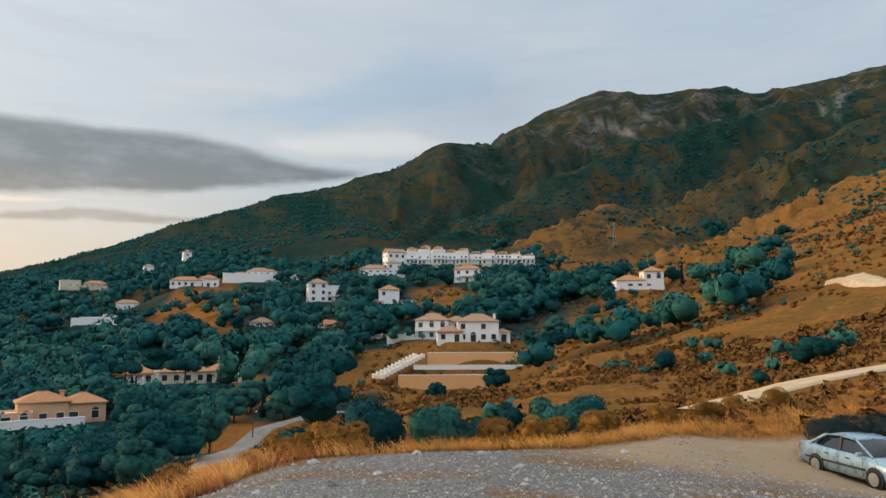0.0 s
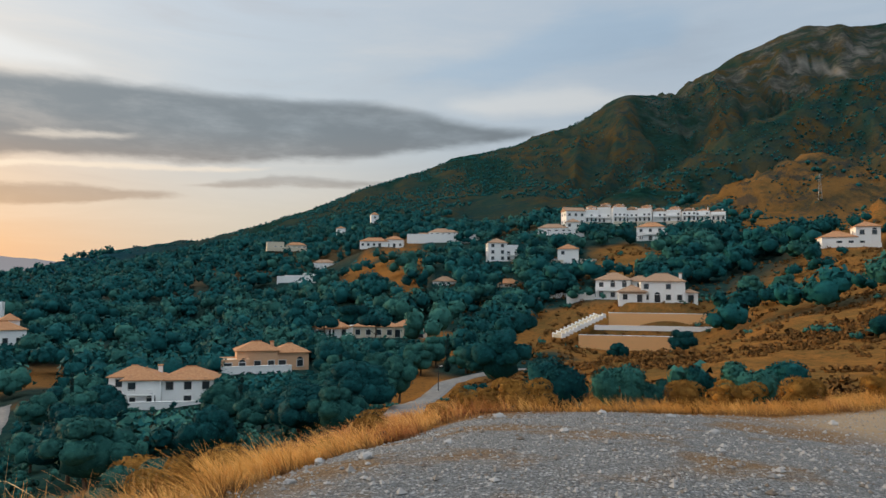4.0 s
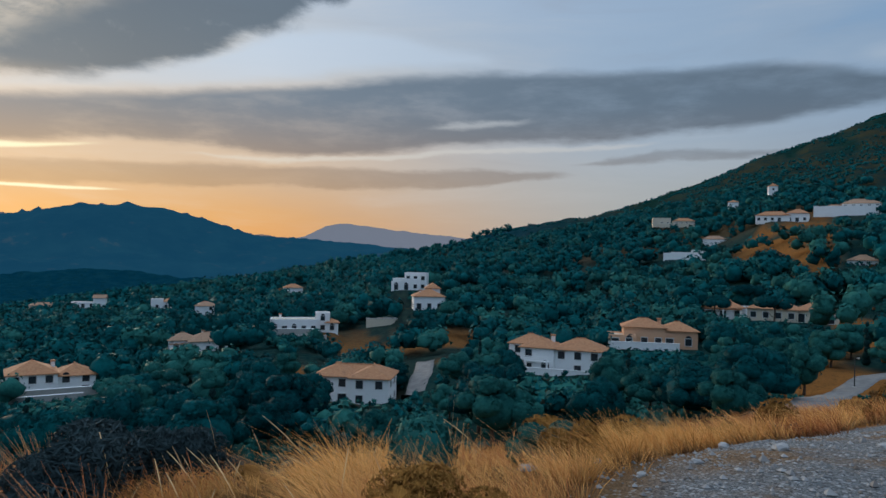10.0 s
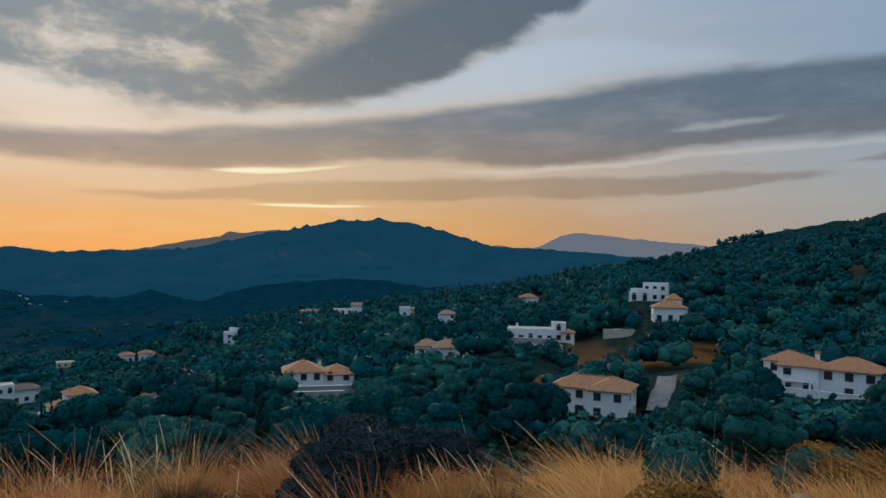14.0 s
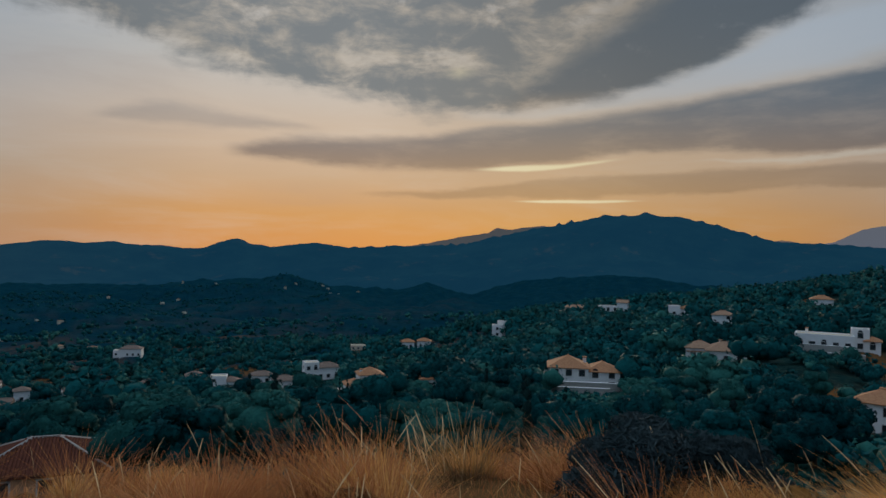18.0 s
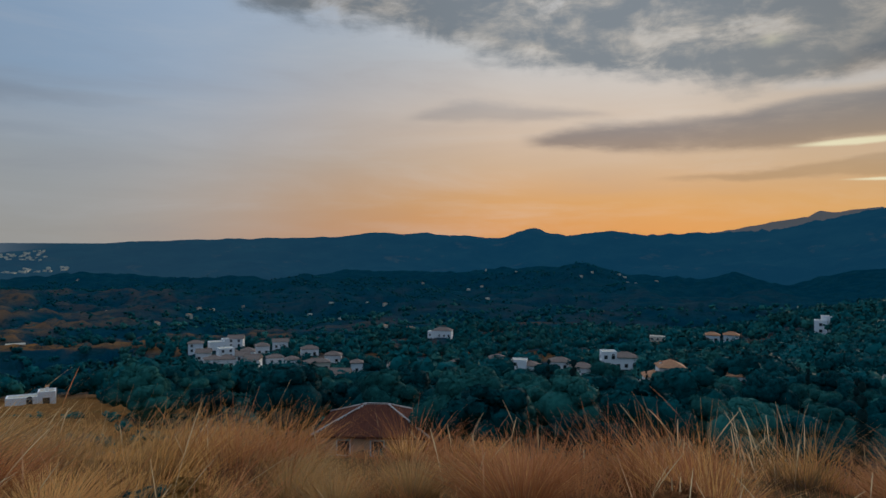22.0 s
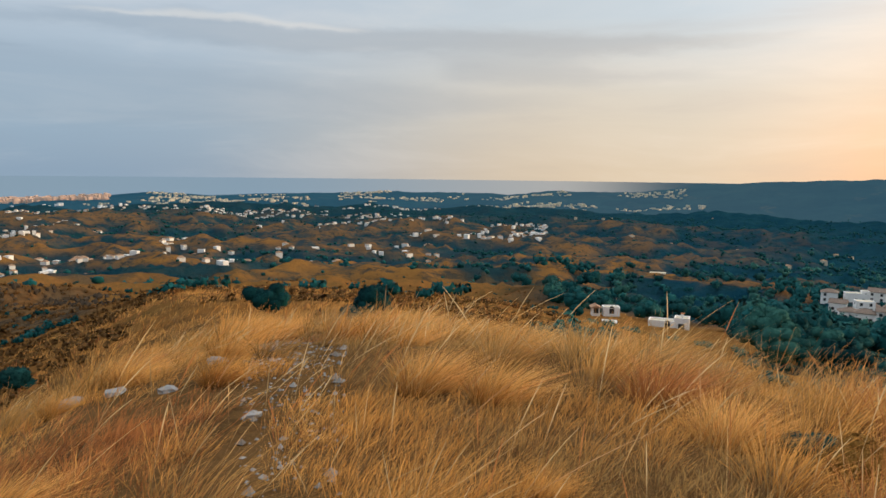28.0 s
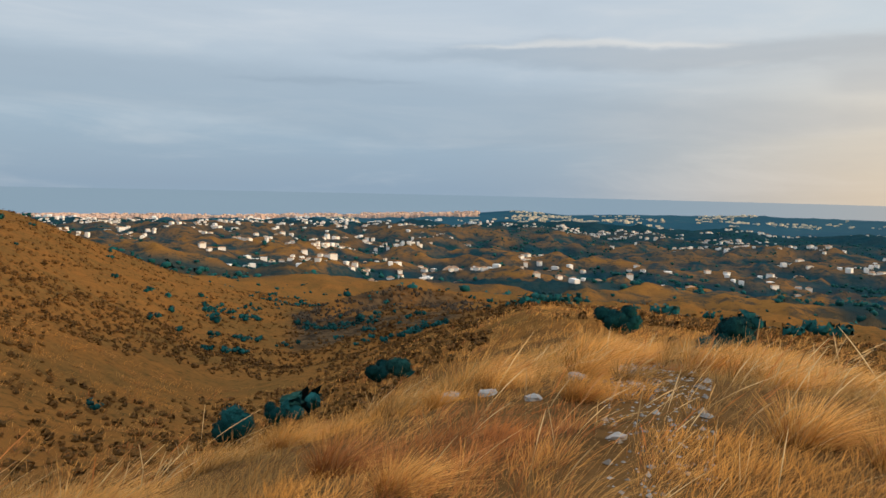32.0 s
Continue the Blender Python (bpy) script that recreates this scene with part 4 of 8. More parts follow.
    c = n.mix(mask("crag"), c, n.mix(n.smooth(n.noise(pos, 0.35, 6, 0.7), 0.38, 0.62), rgb(0.030, 0.024, 0.018), rgb(0.115, 0.075, 0.042)))
    c = n.mix(mask("dirt"), c, dirt)
    c = n.mix(mask("gravel"), c, gravel)
    h = n.math("ADD", n.math("ADD", n.math("ADD", n.math("MULTIPLY", chips.outputs["Distance"], -0.8), n.noise(pos, 26.0, 5, 0.7)), n.math("MULTIPLY", mid, 0.8)), n.math("MULTIPLY", n.noise(pos, 0.04, 9, 0.7), n.math("MULTIPLY", mask("heath"), 260.0)))
    earth = finish(n, c, 0.95, h, 0.6, 0.05)
    earth.inputs["Specular IOR Level"].default_value = 0.0
    return m


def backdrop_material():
    """Far hills and sea, with the haze before them put into colour and emission."""
    m, n = material("hazed_distant_hills")
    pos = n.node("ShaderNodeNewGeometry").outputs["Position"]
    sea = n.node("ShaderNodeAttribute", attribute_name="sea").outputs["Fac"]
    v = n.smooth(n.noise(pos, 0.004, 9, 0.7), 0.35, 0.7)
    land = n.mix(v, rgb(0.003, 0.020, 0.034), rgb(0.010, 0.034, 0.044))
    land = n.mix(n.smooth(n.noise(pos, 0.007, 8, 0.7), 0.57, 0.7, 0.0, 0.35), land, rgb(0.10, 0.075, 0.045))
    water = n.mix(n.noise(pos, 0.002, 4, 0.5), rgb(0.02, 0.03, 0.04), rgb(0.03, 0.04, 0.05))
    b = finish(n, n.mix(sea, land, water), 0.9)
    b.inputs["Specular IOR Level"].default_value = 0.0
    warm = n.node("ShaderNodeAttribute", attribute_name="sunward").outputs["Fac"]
    # haze given as emission: blue over land, paler over sea, warmer sunward
    haze_glow = n.mix(sea, n.mix(warm, rgb(0.014, 0.054, 0.090), rgb(0.030, 0.064, 0.090)), n.mix(warm, rgb(0.20, 0.30, 0.41), rgb(0.40, 0.39, 0.38)))
    n.put(b.inputs["Emission Color"], haze_glow)
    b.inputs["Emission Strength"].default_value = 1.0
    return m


def set_mask(mesh, name, values):
    a = mesh.attributes.new(name, "FLOAT", "POINT")
    a.data.foreach_set("value", np.asarray(values, np.float32))


def mesh_from(name, verts, faces, mat=None, smooth=True):
    """One mesh from numpy arrays of vertices and of quads or triangles."""
    me = bpy.data.meshes.new(name)
    verts, faces = np.asarray(verts, np.float32), np.asarray(faces, np.int32)
    k = faces.shape[1]
    me.vertices.add(len(verts))
    me.vertices.foreach_set("co", verts.ravel())
    me.loops.add(faces.size)
    me.loops.foreach_set("vertex_index", faces.ravel())
    me.polygons.add(len(faces))
    me.polygons.foreach_set("loop_start", np.arange(0, faces.size, k, dtype=np.int32))
    me.polygons.foreach_set("use_smooth", np.full(len(faces), smooth))
    me.update(calc_edges=True)
    if mat:
        me.materials.append(mat)
    return me


def box_mask(az, r, a0, a1, r0, r1, da=4.0, dr=0.15):
    lr = np.log(np.maximum(r, 0.1))
    return soft(az, a0 - da, a0 + da) * (1 - soft(az, a1 - da, a1 + da)) * soft(lr, math.log(r0) - dr, math.log(r0) + dr) * (1 - soft(lr, math.log(r1) - dr, math.log(r1) + dr))


def wood_mask(x, y):
    """How thickly trees stand, 0 to 1."""
    az, r = bearing(x, y)
    n1 = fbm(x / 46, y / 46, 4, 21)
    w = box_mask(az, r, 17, 118, 60, 900)                       # the wooded valley side
    w = np.maximum(w, box_mask(az, r, -7, 17, 215, 520) * 0.9)
    w = np.maximum(w, box_mask(az, r, -26, -6, 150, 330, 2) * 0.26)
    w = np.maximum(w, box_mask(az, r, 112, 134, 90, 640, 3) * 0.8)
    w = np.maximum(w, box_mask(az, r, 130, 152, 260, 700) * 0.16)
    w = np.maximum(w, box_mask(az, r, 76, 135, 600, 1200) * 0.25)
    w = np.maximum(w, box_mask(az, r, 4, 24, 75, 190, 3) * 0.55)
    w = w * (1 - 0.9 * box_mask(az, r, -7, 9, 165, 232, 1.5, 0.05)) * (1 - 0.45 * box_mask(az, r, 8, 20, 300, 410, 2, 0.08))
    w = w * (1 - 0.62 * box_mask(az, r, 84, 136, 150, 900, 3))
    return np.clip(w * (0.22 + 3.0 * (n1 - 0.30)), 0, 1)


def build_ground():
    az = -60 + np.arange(N_AZ) * 360.0 / N_AZ
    rr = np.exp(LOG_R)
    A, R = np.meshgrid(np.radians(az), rr)
    R[0] = 0.001
    X, Y = CX - R * np.sin(A), CY + R * np.cos(A)
    Z = ground_z(X.ravel(), Y.ravel()).reshape(X.shape)
    verts = np.stack([X, Y, Z], -1)
    idx = np.arange(N_R * N_AZ).reshape(N_R, N_AZ)
    nxt = np.roll(idx, -1, 1)
    quads = np.stack([idx[:-1], idx[1:], nxt[1:], nxt[:-1]], -1)
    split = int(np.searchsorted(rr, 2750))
    g = mesh_from("ground", verts[:split + 1].reshape(-1, 3), quads[:split].reshape(-1, 4), ground_material())
    x, y = X[:split + 1].ravel(), Y[:split + 1].ravel()
    b, r = bearing(x, y)
    n1 = fbm(x / 3, y / 3, 4, 31) - 0.5
    edge = np.interp(b, [-60, -38, -30, -18, -10, 0, 8, 15, 22, 30, 36, 40, 300], [20, 26, 34, 29, 21, 17.5, 17, 14, 11, 7.5, 5, 1, 1])
    gravel = 1 - soft(r + 3 * n1 * np.clip(r / 8, 0.3, 1), edge - 1.2, edge + 1.0)
    gravel *= (1 - soft(b + 10 * n1, 34, 44)) * soft(b + 14 * n1, -58, -46)
    dirt = gravel * soft(-b, 4, 16) * soft(r + 4 * n1, 13, 20)
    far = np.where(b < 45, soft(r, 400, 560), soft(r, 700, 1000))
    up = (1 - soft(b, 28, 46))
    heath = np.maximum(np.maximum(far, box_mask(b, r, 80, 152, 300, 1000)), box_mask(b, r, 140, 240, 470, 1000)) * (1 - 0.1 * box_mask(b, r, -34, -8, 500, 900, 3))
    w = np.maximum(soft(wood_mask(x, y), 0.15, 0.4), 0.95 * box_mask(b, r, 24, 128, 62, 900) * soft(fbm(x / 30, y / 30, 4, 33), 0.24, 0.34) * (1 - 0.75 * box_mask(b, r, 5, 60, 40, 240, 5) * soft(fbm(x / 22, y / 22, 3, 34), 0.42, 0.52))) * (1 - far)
    ridge = fbm(x / 300, y / 300, 5, 12, True)
    small = fbm(x / 110, y / 110, 4, 18, True)
    strips = soft(0.3 * ridge + 0.7 * small + 0.10 * (fbm(x / 30, y / 30, 3, 19) - 0.5), 0.62, 0.77)
    gold = strips * (1 - 0.85 * soft(r, 650, 1000) * (1 - soft(b, 122, 150))) * (1 - 0.35 * soft(r, 800, 1300)) * box_mask(b, r, 84, 240, 250, 2100) * (0.75 + 0.25 * soft(b, 128, 150)) + 0.7 * box_mask(b, r, -19.5, -3, 440, 640, 1.0, 0.03) + 0.3 * soft(fbm(x / 60, y / 60, 4, 20), 0.44, 0.62) * box_mask(b, r, -60, -17, 380, 980, 1.0, 0.05)
    set_mask(g, "gold", np.clip(gold, 0, 1))
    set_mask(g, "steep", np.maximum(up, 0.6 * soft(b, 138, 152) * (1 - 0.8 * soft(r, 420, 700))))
    rib = ribs(b, r, x, y)
    zz = verts[:split + 1, :, 2].ravel()
    el = np.degrees(np.arctan2(zz - EYE, r))
    set_mask(g, "bare", up * (0.35 + 0.65 * soft(rib, 0.55, 0.75)) * (1 - 0.55 * soft(b, 2, 20)) + 0.6 * soft(b, 138, 152) * (1 - 0.8 * soft(r, 420, 700)))
    forest = box_mask(b, r, -31, -19, 620, 840, 1.2, 0.03) * soft(fbm(x / 60, y / 60, 3, 75), 0.36, 0.46) * soft(el, 7.0, 8.0)
    forest = np.maximum(forest, box_mask(b, r, -9, 2, 560, 900, 2.0, 0.06) * soft(fbm(x / 60, y / 60, 3, 76), 0.40, 0.5) * soft(el, 6.6, 7.4))
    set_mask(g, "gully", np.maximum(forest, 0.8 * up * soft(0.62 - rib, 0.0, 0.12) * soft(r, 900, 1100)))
    scree = np.zeros(len(b))
    for a0, e0, a1, e1, wide in ((-11.9, 16.6, -13.4, 16.2, 0.22), (-13.4, 16.2, -15.7, 15.1, 0.2), (-13.0, 16.8, -14.2, 16.3, 0.12), (-30.6, 16.6, -29.6, 14.8, 0.4), (-29.2, 16.1, -29.6, 14.9, 0.22), (-29.9, 15.0, -30.4, 14.6, 0.3), (-16.4, 16.6, -17.4, 16.5, 0.12)):
        t = np.clip(((b - a0) * (a1 - a0) + (el - e0) * (e1 - e0)) / ((a1 - a0) ** 2 + (e1 - e0) ** 2), 0, 1)
        scree = np.maximum(scree, 1 - soft(np.hypot(b - a0 - t * (a1 - a0), el - e0 - t * (e1 - e0)) + 0.5 * (fbm(x / 14, y / 14, 3, 77) - 0.5), wide * 0.5, wide * 1.4))
    set_mask(g, "scree", 0.8 * scree * soft(fbm(x / 25, y / 25, 3, 79), 0.3, 0.6) * soft(r, 1200, 1400))
    set_mask(g, "crag", box_mask(b, r, 185, 199, 120, 196, 1.2, 0.05) * soft(fbm(x / 16, y / 16, 3, 78), 0.30, 0.46))
    set_mask(g, "grass_shade", box_mask(b, r, 26, 236, 0.2, 34))
    scrub = np.maximum(box_mask(b, r, -60, 10, 45, 1500) * 0.6, box_mask(b, r, 100, 230, 40, 900) * 0.45)
    set_mask(g, "gravel", gravel * (1 - 0.8 * dirt))
    set_mask(g, "dirt", dirt)
    set_mask(g, "soil", 0.9 * soft(b + 16 * n1, 20, 33) * soft(edge - r + 3 * n1, 3.5, 1.0))
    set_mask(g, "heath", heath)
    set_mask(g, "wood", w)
    set_mask(g, "scrub", scrub)
    set_mask(g, "rock", up * soft(r, 1200, 1900) * soft(-b, -8, 6))
    tagged(new("ground", g), "dry grassy hillside with gravel and wooded valley", "ground", kind="structure")
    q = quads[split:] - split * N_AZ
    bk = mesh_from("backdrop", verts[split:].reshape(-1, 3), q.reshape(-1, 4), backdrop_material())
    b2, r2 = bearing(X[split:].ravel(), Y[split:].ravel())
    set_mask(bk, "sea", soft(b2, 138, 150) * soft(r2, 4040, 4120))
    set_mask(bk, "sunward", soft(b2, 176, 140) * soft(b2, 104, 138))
    tagged(new("backdrop", bk), "distant hills and sea with blue haze in their colour", "hills", kind="structure")


build_ground()

# ---------------------------------------------------------------- plants
RNG = np.random.default_rng(7)
WIND = np.array([-0.97, -0.22])


def leaf_material(name, dark, light, scale=0.4, rough=0.75):
    m, n = material(name)
    geo = n.node("ShaderNodeNewGeometry")
    island = geo.outputs["Random Per Island"]
    tone = n.node("ShaderNodeObjectInfo").outputs["Random"]
    each = n.node("ShaderNodeAttribute", attribute_name="tone").outputs["Fac"]
    stand = n.smooth(n.noise(geo.outputs["Position"], 0.05, 3, 0.6), 0.3, 0.7)
    f = n.math("ADD", n.math("MULTIPLY", island, 0.35), n.math("ADD", n.math("MULTIPLY", stand, 0.2), n.math("MULTIPLY", n.math("ADD", each, tone), 0.45)))
    clump = n.noise(geo.outputs["Position"], 1.7, 4, 0.7)
    f = n.math("ADD", f, n.math("MULTIPLY", n.math("SUBTRACT", clump, 0.5), 1.3), clamp=True)
    c = n.mix(f, dark, light)
    b = finish(n, c, rough)
    b.inputs["Specular IOR Level"].default_value = 0.04
    # light falls on the crown as a whole: leaves take part of the lobe's slope
    lobe = n.node("ShaderNodeAttribute", attribute_name="lobe").outputs["Vector"]
    turned = n.node("ShaderNodeVectorTransform", {0: lobe}, vector_type="NORMAL", convert_from="OBJECT", convert_to="WORLD").outputs[0]
    add = n.node("ShaderNodeVectorMath", {0: geo.outputs["Normal"], 1: n.node("ShaderNodeVectorMath", {0: turned, 3: 2.4}, operation="SCALE").outputs[0]}, operation="ADD").outputs[0]
    n.put(b.inputs["Normal"], n.node("ShaderNodeVectorMath", {0: add}, operation="NORMALIZE").outputs[0])
    return m


def set_lobe(mesh, values):
    a = mesh.attributes.new("lobe", "FLOAT_VECTOR", "POINT")
    a.data.foreach_set("vector", np.asarray(values, np.float32).ravel())


PINE = leaf_material("pine_needles", rgb(0.001, 0.016, 0.020), rgb(0.012, 0.104, 0.108))
OLIVE = leaf_material("olive_leaves", rgb(0.004, 0.040, 0.042), rgb(0.040, 0.156, 0.130))
CYPRESS = leaf_material("cypress_leaves", rgb(0.006, 0.022, 0.024), rgb(0.016, 0.050, 0.046))
BRUSH = leaf_material("dry_brush_leaves", rgb(0.15, 0.075, 0.020), rgb(0.52, 0.25, 0.055))
HEATHER = leaf_material("brown_scrub_leaves", rgb(0.055, 0.034, 0.014), rgb(0.19, 0.09, 0.028))
RUST = leaf_material("rust_brown_twigs", rgb(0.10, 0.042, 0.016), rgb(0.38, 0.15, 0.048))
THORN = leaf_material("grey_thorn_twigs", rgb(0.020, 0.038, 0.042), rgb(0.072, 0.105, 0.112))


def bark_material():
    m, n = material("bark")
    pos = n.node("ShaderNodeNewGeometry").outputs["Position"]
    v = n.noise(pos, 6.0, 6, 0.7)
    finish(n, n.mix(v, rgb(0.05, 0.035, 0.025), rgb(0.17, 0.12, 0.085)), 0.95, v, 0.6, 0.03)
    return m


BARK = bark_material()


def ico(level=1):
    bm = bmesh.new()
    bmesh.ops.create_icosphere(bm, subdivisions=level, radius=1.0)
    v = np.array([p.co[:] for p in bm.verts])
    f = np.array([[q.index for q in p.verts] for p in bm.faces])
    bm.free()
    return v, f


ICO1, ICO2 = ico(1), ico(2)


def leaf_cards(points, outward, size, rng, jitter=0.45, slim=0.55):
    """Small bent leaf sprays as quads, roughly facing outwards."""
    k = len(points)
    nrm = outward + rng.normal(0, jitter, (k, 3))
    nrm /= np.linalg.norm(nrm, axis=1, keepdims=True)
    a = np.cross(nrm, rng.normal(0, 1, (k, 3)))
    a /= np.linalg.norm(a, axis=1, keepdims=True)
    b = np.cross(nrm, a)
    s = size * rng.uniform(0.6, 1.35, (k, 1))
    quad = np.stack([points - a * s, points - b * s * slim + nrm * s * 0.15, points + a * s, points + b * s * slim + nrm * s * 0.15], 1)
    return quad.reshape(-1, 3), np.arange(4 * k).reshape(-1, 4)


def crown_arrays(rng, kind, leaves, size, heart=0.72, slim=0.55):
    """Lobes of a crown, base at z=0, about 1 wide: solid hearts (triangles) and leaf sprays (quads)."""
    lobes = []
    if kind == "umbrella":
        for _ in range(9):
            a, d = rng.uniform(0, 6.28), rng.uniform(0.05, 0.36)
            lobes.append((d * math.cos(a), d * math.sin(a), 0.62 + 0.12 * (0.36 - d) + rng.uniform(-0.04, 0.05), rng.uniform(0.14, 0.22), 0.6))
    elif kind == "cypress":
        for k in range(7):
            lobes.append((rng.normal(0, 0.015), rng.normal(0, 0.015), 0.16 + 0.27 * k, 0.15 * (1 - 0.11 * k) + 0.02, 1.5))
    elif kind == "shrub":
        for _ in range(8):
            a, d = rng.uniform(0, 6.28), rng.uniform(0.0, 0.32)
            lobes.append((d * math.cos(a), d * math.sin(a), rng.uniform(0.12, 0.42) - 0.4 * d * d, rng.uniform(0.14, 0.24), 0.85))
    else:
        lobes.append((0.0, 0.0, 0.44, 0.30, 0.95))
        for _ in range(17):
            a, up = rng.uniform(0, 6.28), rng.uniform(-0.35, 1.0)
            d = 0.34 * math.sqrt(max(0.0, 1 - up * up)) * rng.uniform(0.7, 1.2)
            lobes.append((d * math.cos(a), d * math.sin(a), 0.46 + 0.30 * up + rng.uniform(-0.06, 0.08), rng.uniform(0.09, 0.19), 0.85))
    hv, hf, hn, count = [], [], [], 0
    pts, outs = [], []
    per = max(3, leaves // len(lobes))
    base_v, base_f = ICO2
    middle = np.array([0.0, 0.0, 0.9 if kind == "cypress" else 0.2 if kind == "shrub" else 0.36])

    def slope(p, local):
        out = p - middle
        if kind == "cypress":
            out = out * np.array([1, 1, 0.1])
        out = 0.8 * local + 0.7 * out / np.maximum(np.linalg.norm(out, axis=1, keepdims=True), 1e-6)
        return out / np.maximum(np.linalg.norm(out, axis=1, keepdims=True), 1e-6)
    for x, y, z, r, flat in lobes:
        c = np.array([x, y, z])
        v = base_v * (0.80 + 0.30 * rng.random((len(base_v), 1))) * r * heart * np.array([1, 1, flat]) + c
        hn.append(slope(v, base_v))
        hv.append(v)
        hf.append(base_f + count)
        count += len(v)
        d = rng.normal(0, 1, (per, 3))
        d /= np.linalg.norm(d, axis=1, keepdims=True)
        d[:, 2] = np.where(d[:, 2] < -0.45, -d[:, 2], d[:, 2])
        pts.append(c + d * r * rng.uniform(0.88, 1.06, (per, 1)) * np.array([1, 1, flat]))
        outs.append(d)
    lv, lf = leaf_cards(np.concatenate(pts), np.concatenate(outs), size, rng, 0.45 if slim > 0.3 else 0.9, slim)
    return np.concatenate(hv), np.concatenate(hf), lv, lf, np.concatenate(hn + [np.repeat(slope(np.concatenate(pts), np.concatenate(outs)), 4, 0)])


def crown_mesh(name, rng, kind, leaves, size, mat, heart=0.72, slim=0.55):
    hv, hf, lv, lf, nrm = crown_arrays(rng, kind, leaves, size, heart, slim)
    tri = np.concatenate([hf, lf[:, [0, 1, 2]] + len(hv), lf[:, [0, 2, 3]] + len(hv)])
    me = mesh_from(name, np.concatenate([hv, lv]), tri, mat, smooth=True)
    set_lobe(me, nrm)
    return me


def tube(path, radii, sides=7):
    """Vertices and quads of a bent, tapering stem."""
    path = np.asarray(path, float)
    ang = np.arange(sides) * 2 * math.pi / sides
    ring = np.stack([np.cos(ang), np.sin(ang), 0 * ang], 1)
    v = np.concatenate([p + ring * r for p, r in zip(path, radii)])
    i = np.arange(len(path) - 1)[:, None] * sides
    j = np.arange(sides)[None]
    k = (j + 1) % sides
    f = np.stack([i + j, i + k, i + sides + k, i + sides + j], -1).reshape(-1, 4)
    return v, f


def joined(chunks):
    vs, fs, n = [], [], 0
    for v, f in chunks:
        vs.append(v)
        fs.append(f + n)
        n += len(v)
    return np.concatenate(vs), np.concatenate(fs)


def trunk_mesh(rng, height, kind):
    top = {"umbrella": 0.6, "cypress": 0.3, "shrub": 0.2}.get(kind, 0.3)
    bend = rng.normal(0, 0.03, 2)
    chunks = [tube([(0, 0, -0.15), (bend[0] * 0.3, bend[1] * 0.3, top * 0.35), (bend[0], bend[1], top)], [0.035, 0.025, 0.015])]
    if kind != "cypress":
        for k in range(4):
            a = 1.57 * k + rng.uniform(0, 1)
            s = top * rng.uniform(0.5, 0.9)
            chunks.append(tube([(bend[0] * s / top, bend[1] * s / top, s), (0.12 * math.cos(a), 0.12 * math.sin(a), s + 0.1), (0.25 * math.cos(a), 0.25 * math.sin(a), s + 0.2)], [0.014, 0.01, 0.004], 5))
    return mesh_from("trunk", *joined(chunks), BARK)


def place_mesh(name, mesh, parent=None, m=None, label=""):
    ob = new(name, mesh)
    if parent is not None:
        ob.parent = parent
    if m is not None:
        ob.matrix_basis = m
    return tagged(ob, label)


# unit trees: 1 m wide crowns, scaled when planted
TREE_KINDS = {}
for kind, mat, n_leaf, leaf, count in (("round", PINE, 2800, 0.024, 4), ("olive", OLIVE, 2800, 0.022, 3), ("umbrella", PINE, 2200, 0.025, 2), ("cypress", CYPRESS, 900, 0.026, 2)):
    TREE_KINDS[kind] = []
    for k in range(count):
        r0 = np.random.default_rng(100 + 17 * k + len(kind))
        shape = "round" if kind == "olive" else kind
        TREE_KINDS[kind].append((crown_mesh("crown", r0, shape, n_leaf, leaf, mat, 0.95), trunk_mesh(r0, 1, shape)))
SHRUB_KINDS = {}
for kind, mat, n_leaf, leaf in (("green", PINE, 2600, 0.022), ("olive", OLIVE, 2600, 0.022), ("dry", BRUSH, 4200, 0.024), ("thorn", THORN, 6000, 0.034), ("rust", RUST, 6000, 0.030)):
    SHRUB_KINDS[kind] = [(crown_mesh("foliage", np.random.default_rng(40 + k), "shrub", n_leaf, leaf, mat, 0.25 if kind in ("thorn", "rust") else 0.45 if kind == "dry" else 0.9, 0.12 if kind in ("thorn", "rust") else 0.22 if kind == "dry" else 0.55), trunk_mesh(np.random.default_rng(50 + k), 1, "shrub")) for k in range(2)]

TREE_LABELS = {"round": "dark green pine with a dense rounded crown", "olive": "grey-green olive tree with a rounded crown",
               "umbrella": "dark umbrella pine with a flat spreading crown", "cypress": "slim dark green cypress tree"}


def plant_tree(kind, x, y, width, height, k=0, z=None):
    crown, trunk = TREE_KINDS[kind][k % len(TREE_KINDS[kind])]
    t = new("cypress" if kind == "cypress" else "pine_tree" if kind in ("round", "umbrella") else "olive_tree")
    t.location = (x, y, (gz(x, y) if z is None else z) - 0.1)
    t.rotation_euler = (0, 0, (x * 7.1 + y * 3.3) % 6.28)
    t.scale = (width, width, height)
    place_mesh("trunk", trunk, t)
    place_mesh("crown", crown, t)
    return tagged(t, TREE_LABELS[kind], "tree", "trees of the valley side")


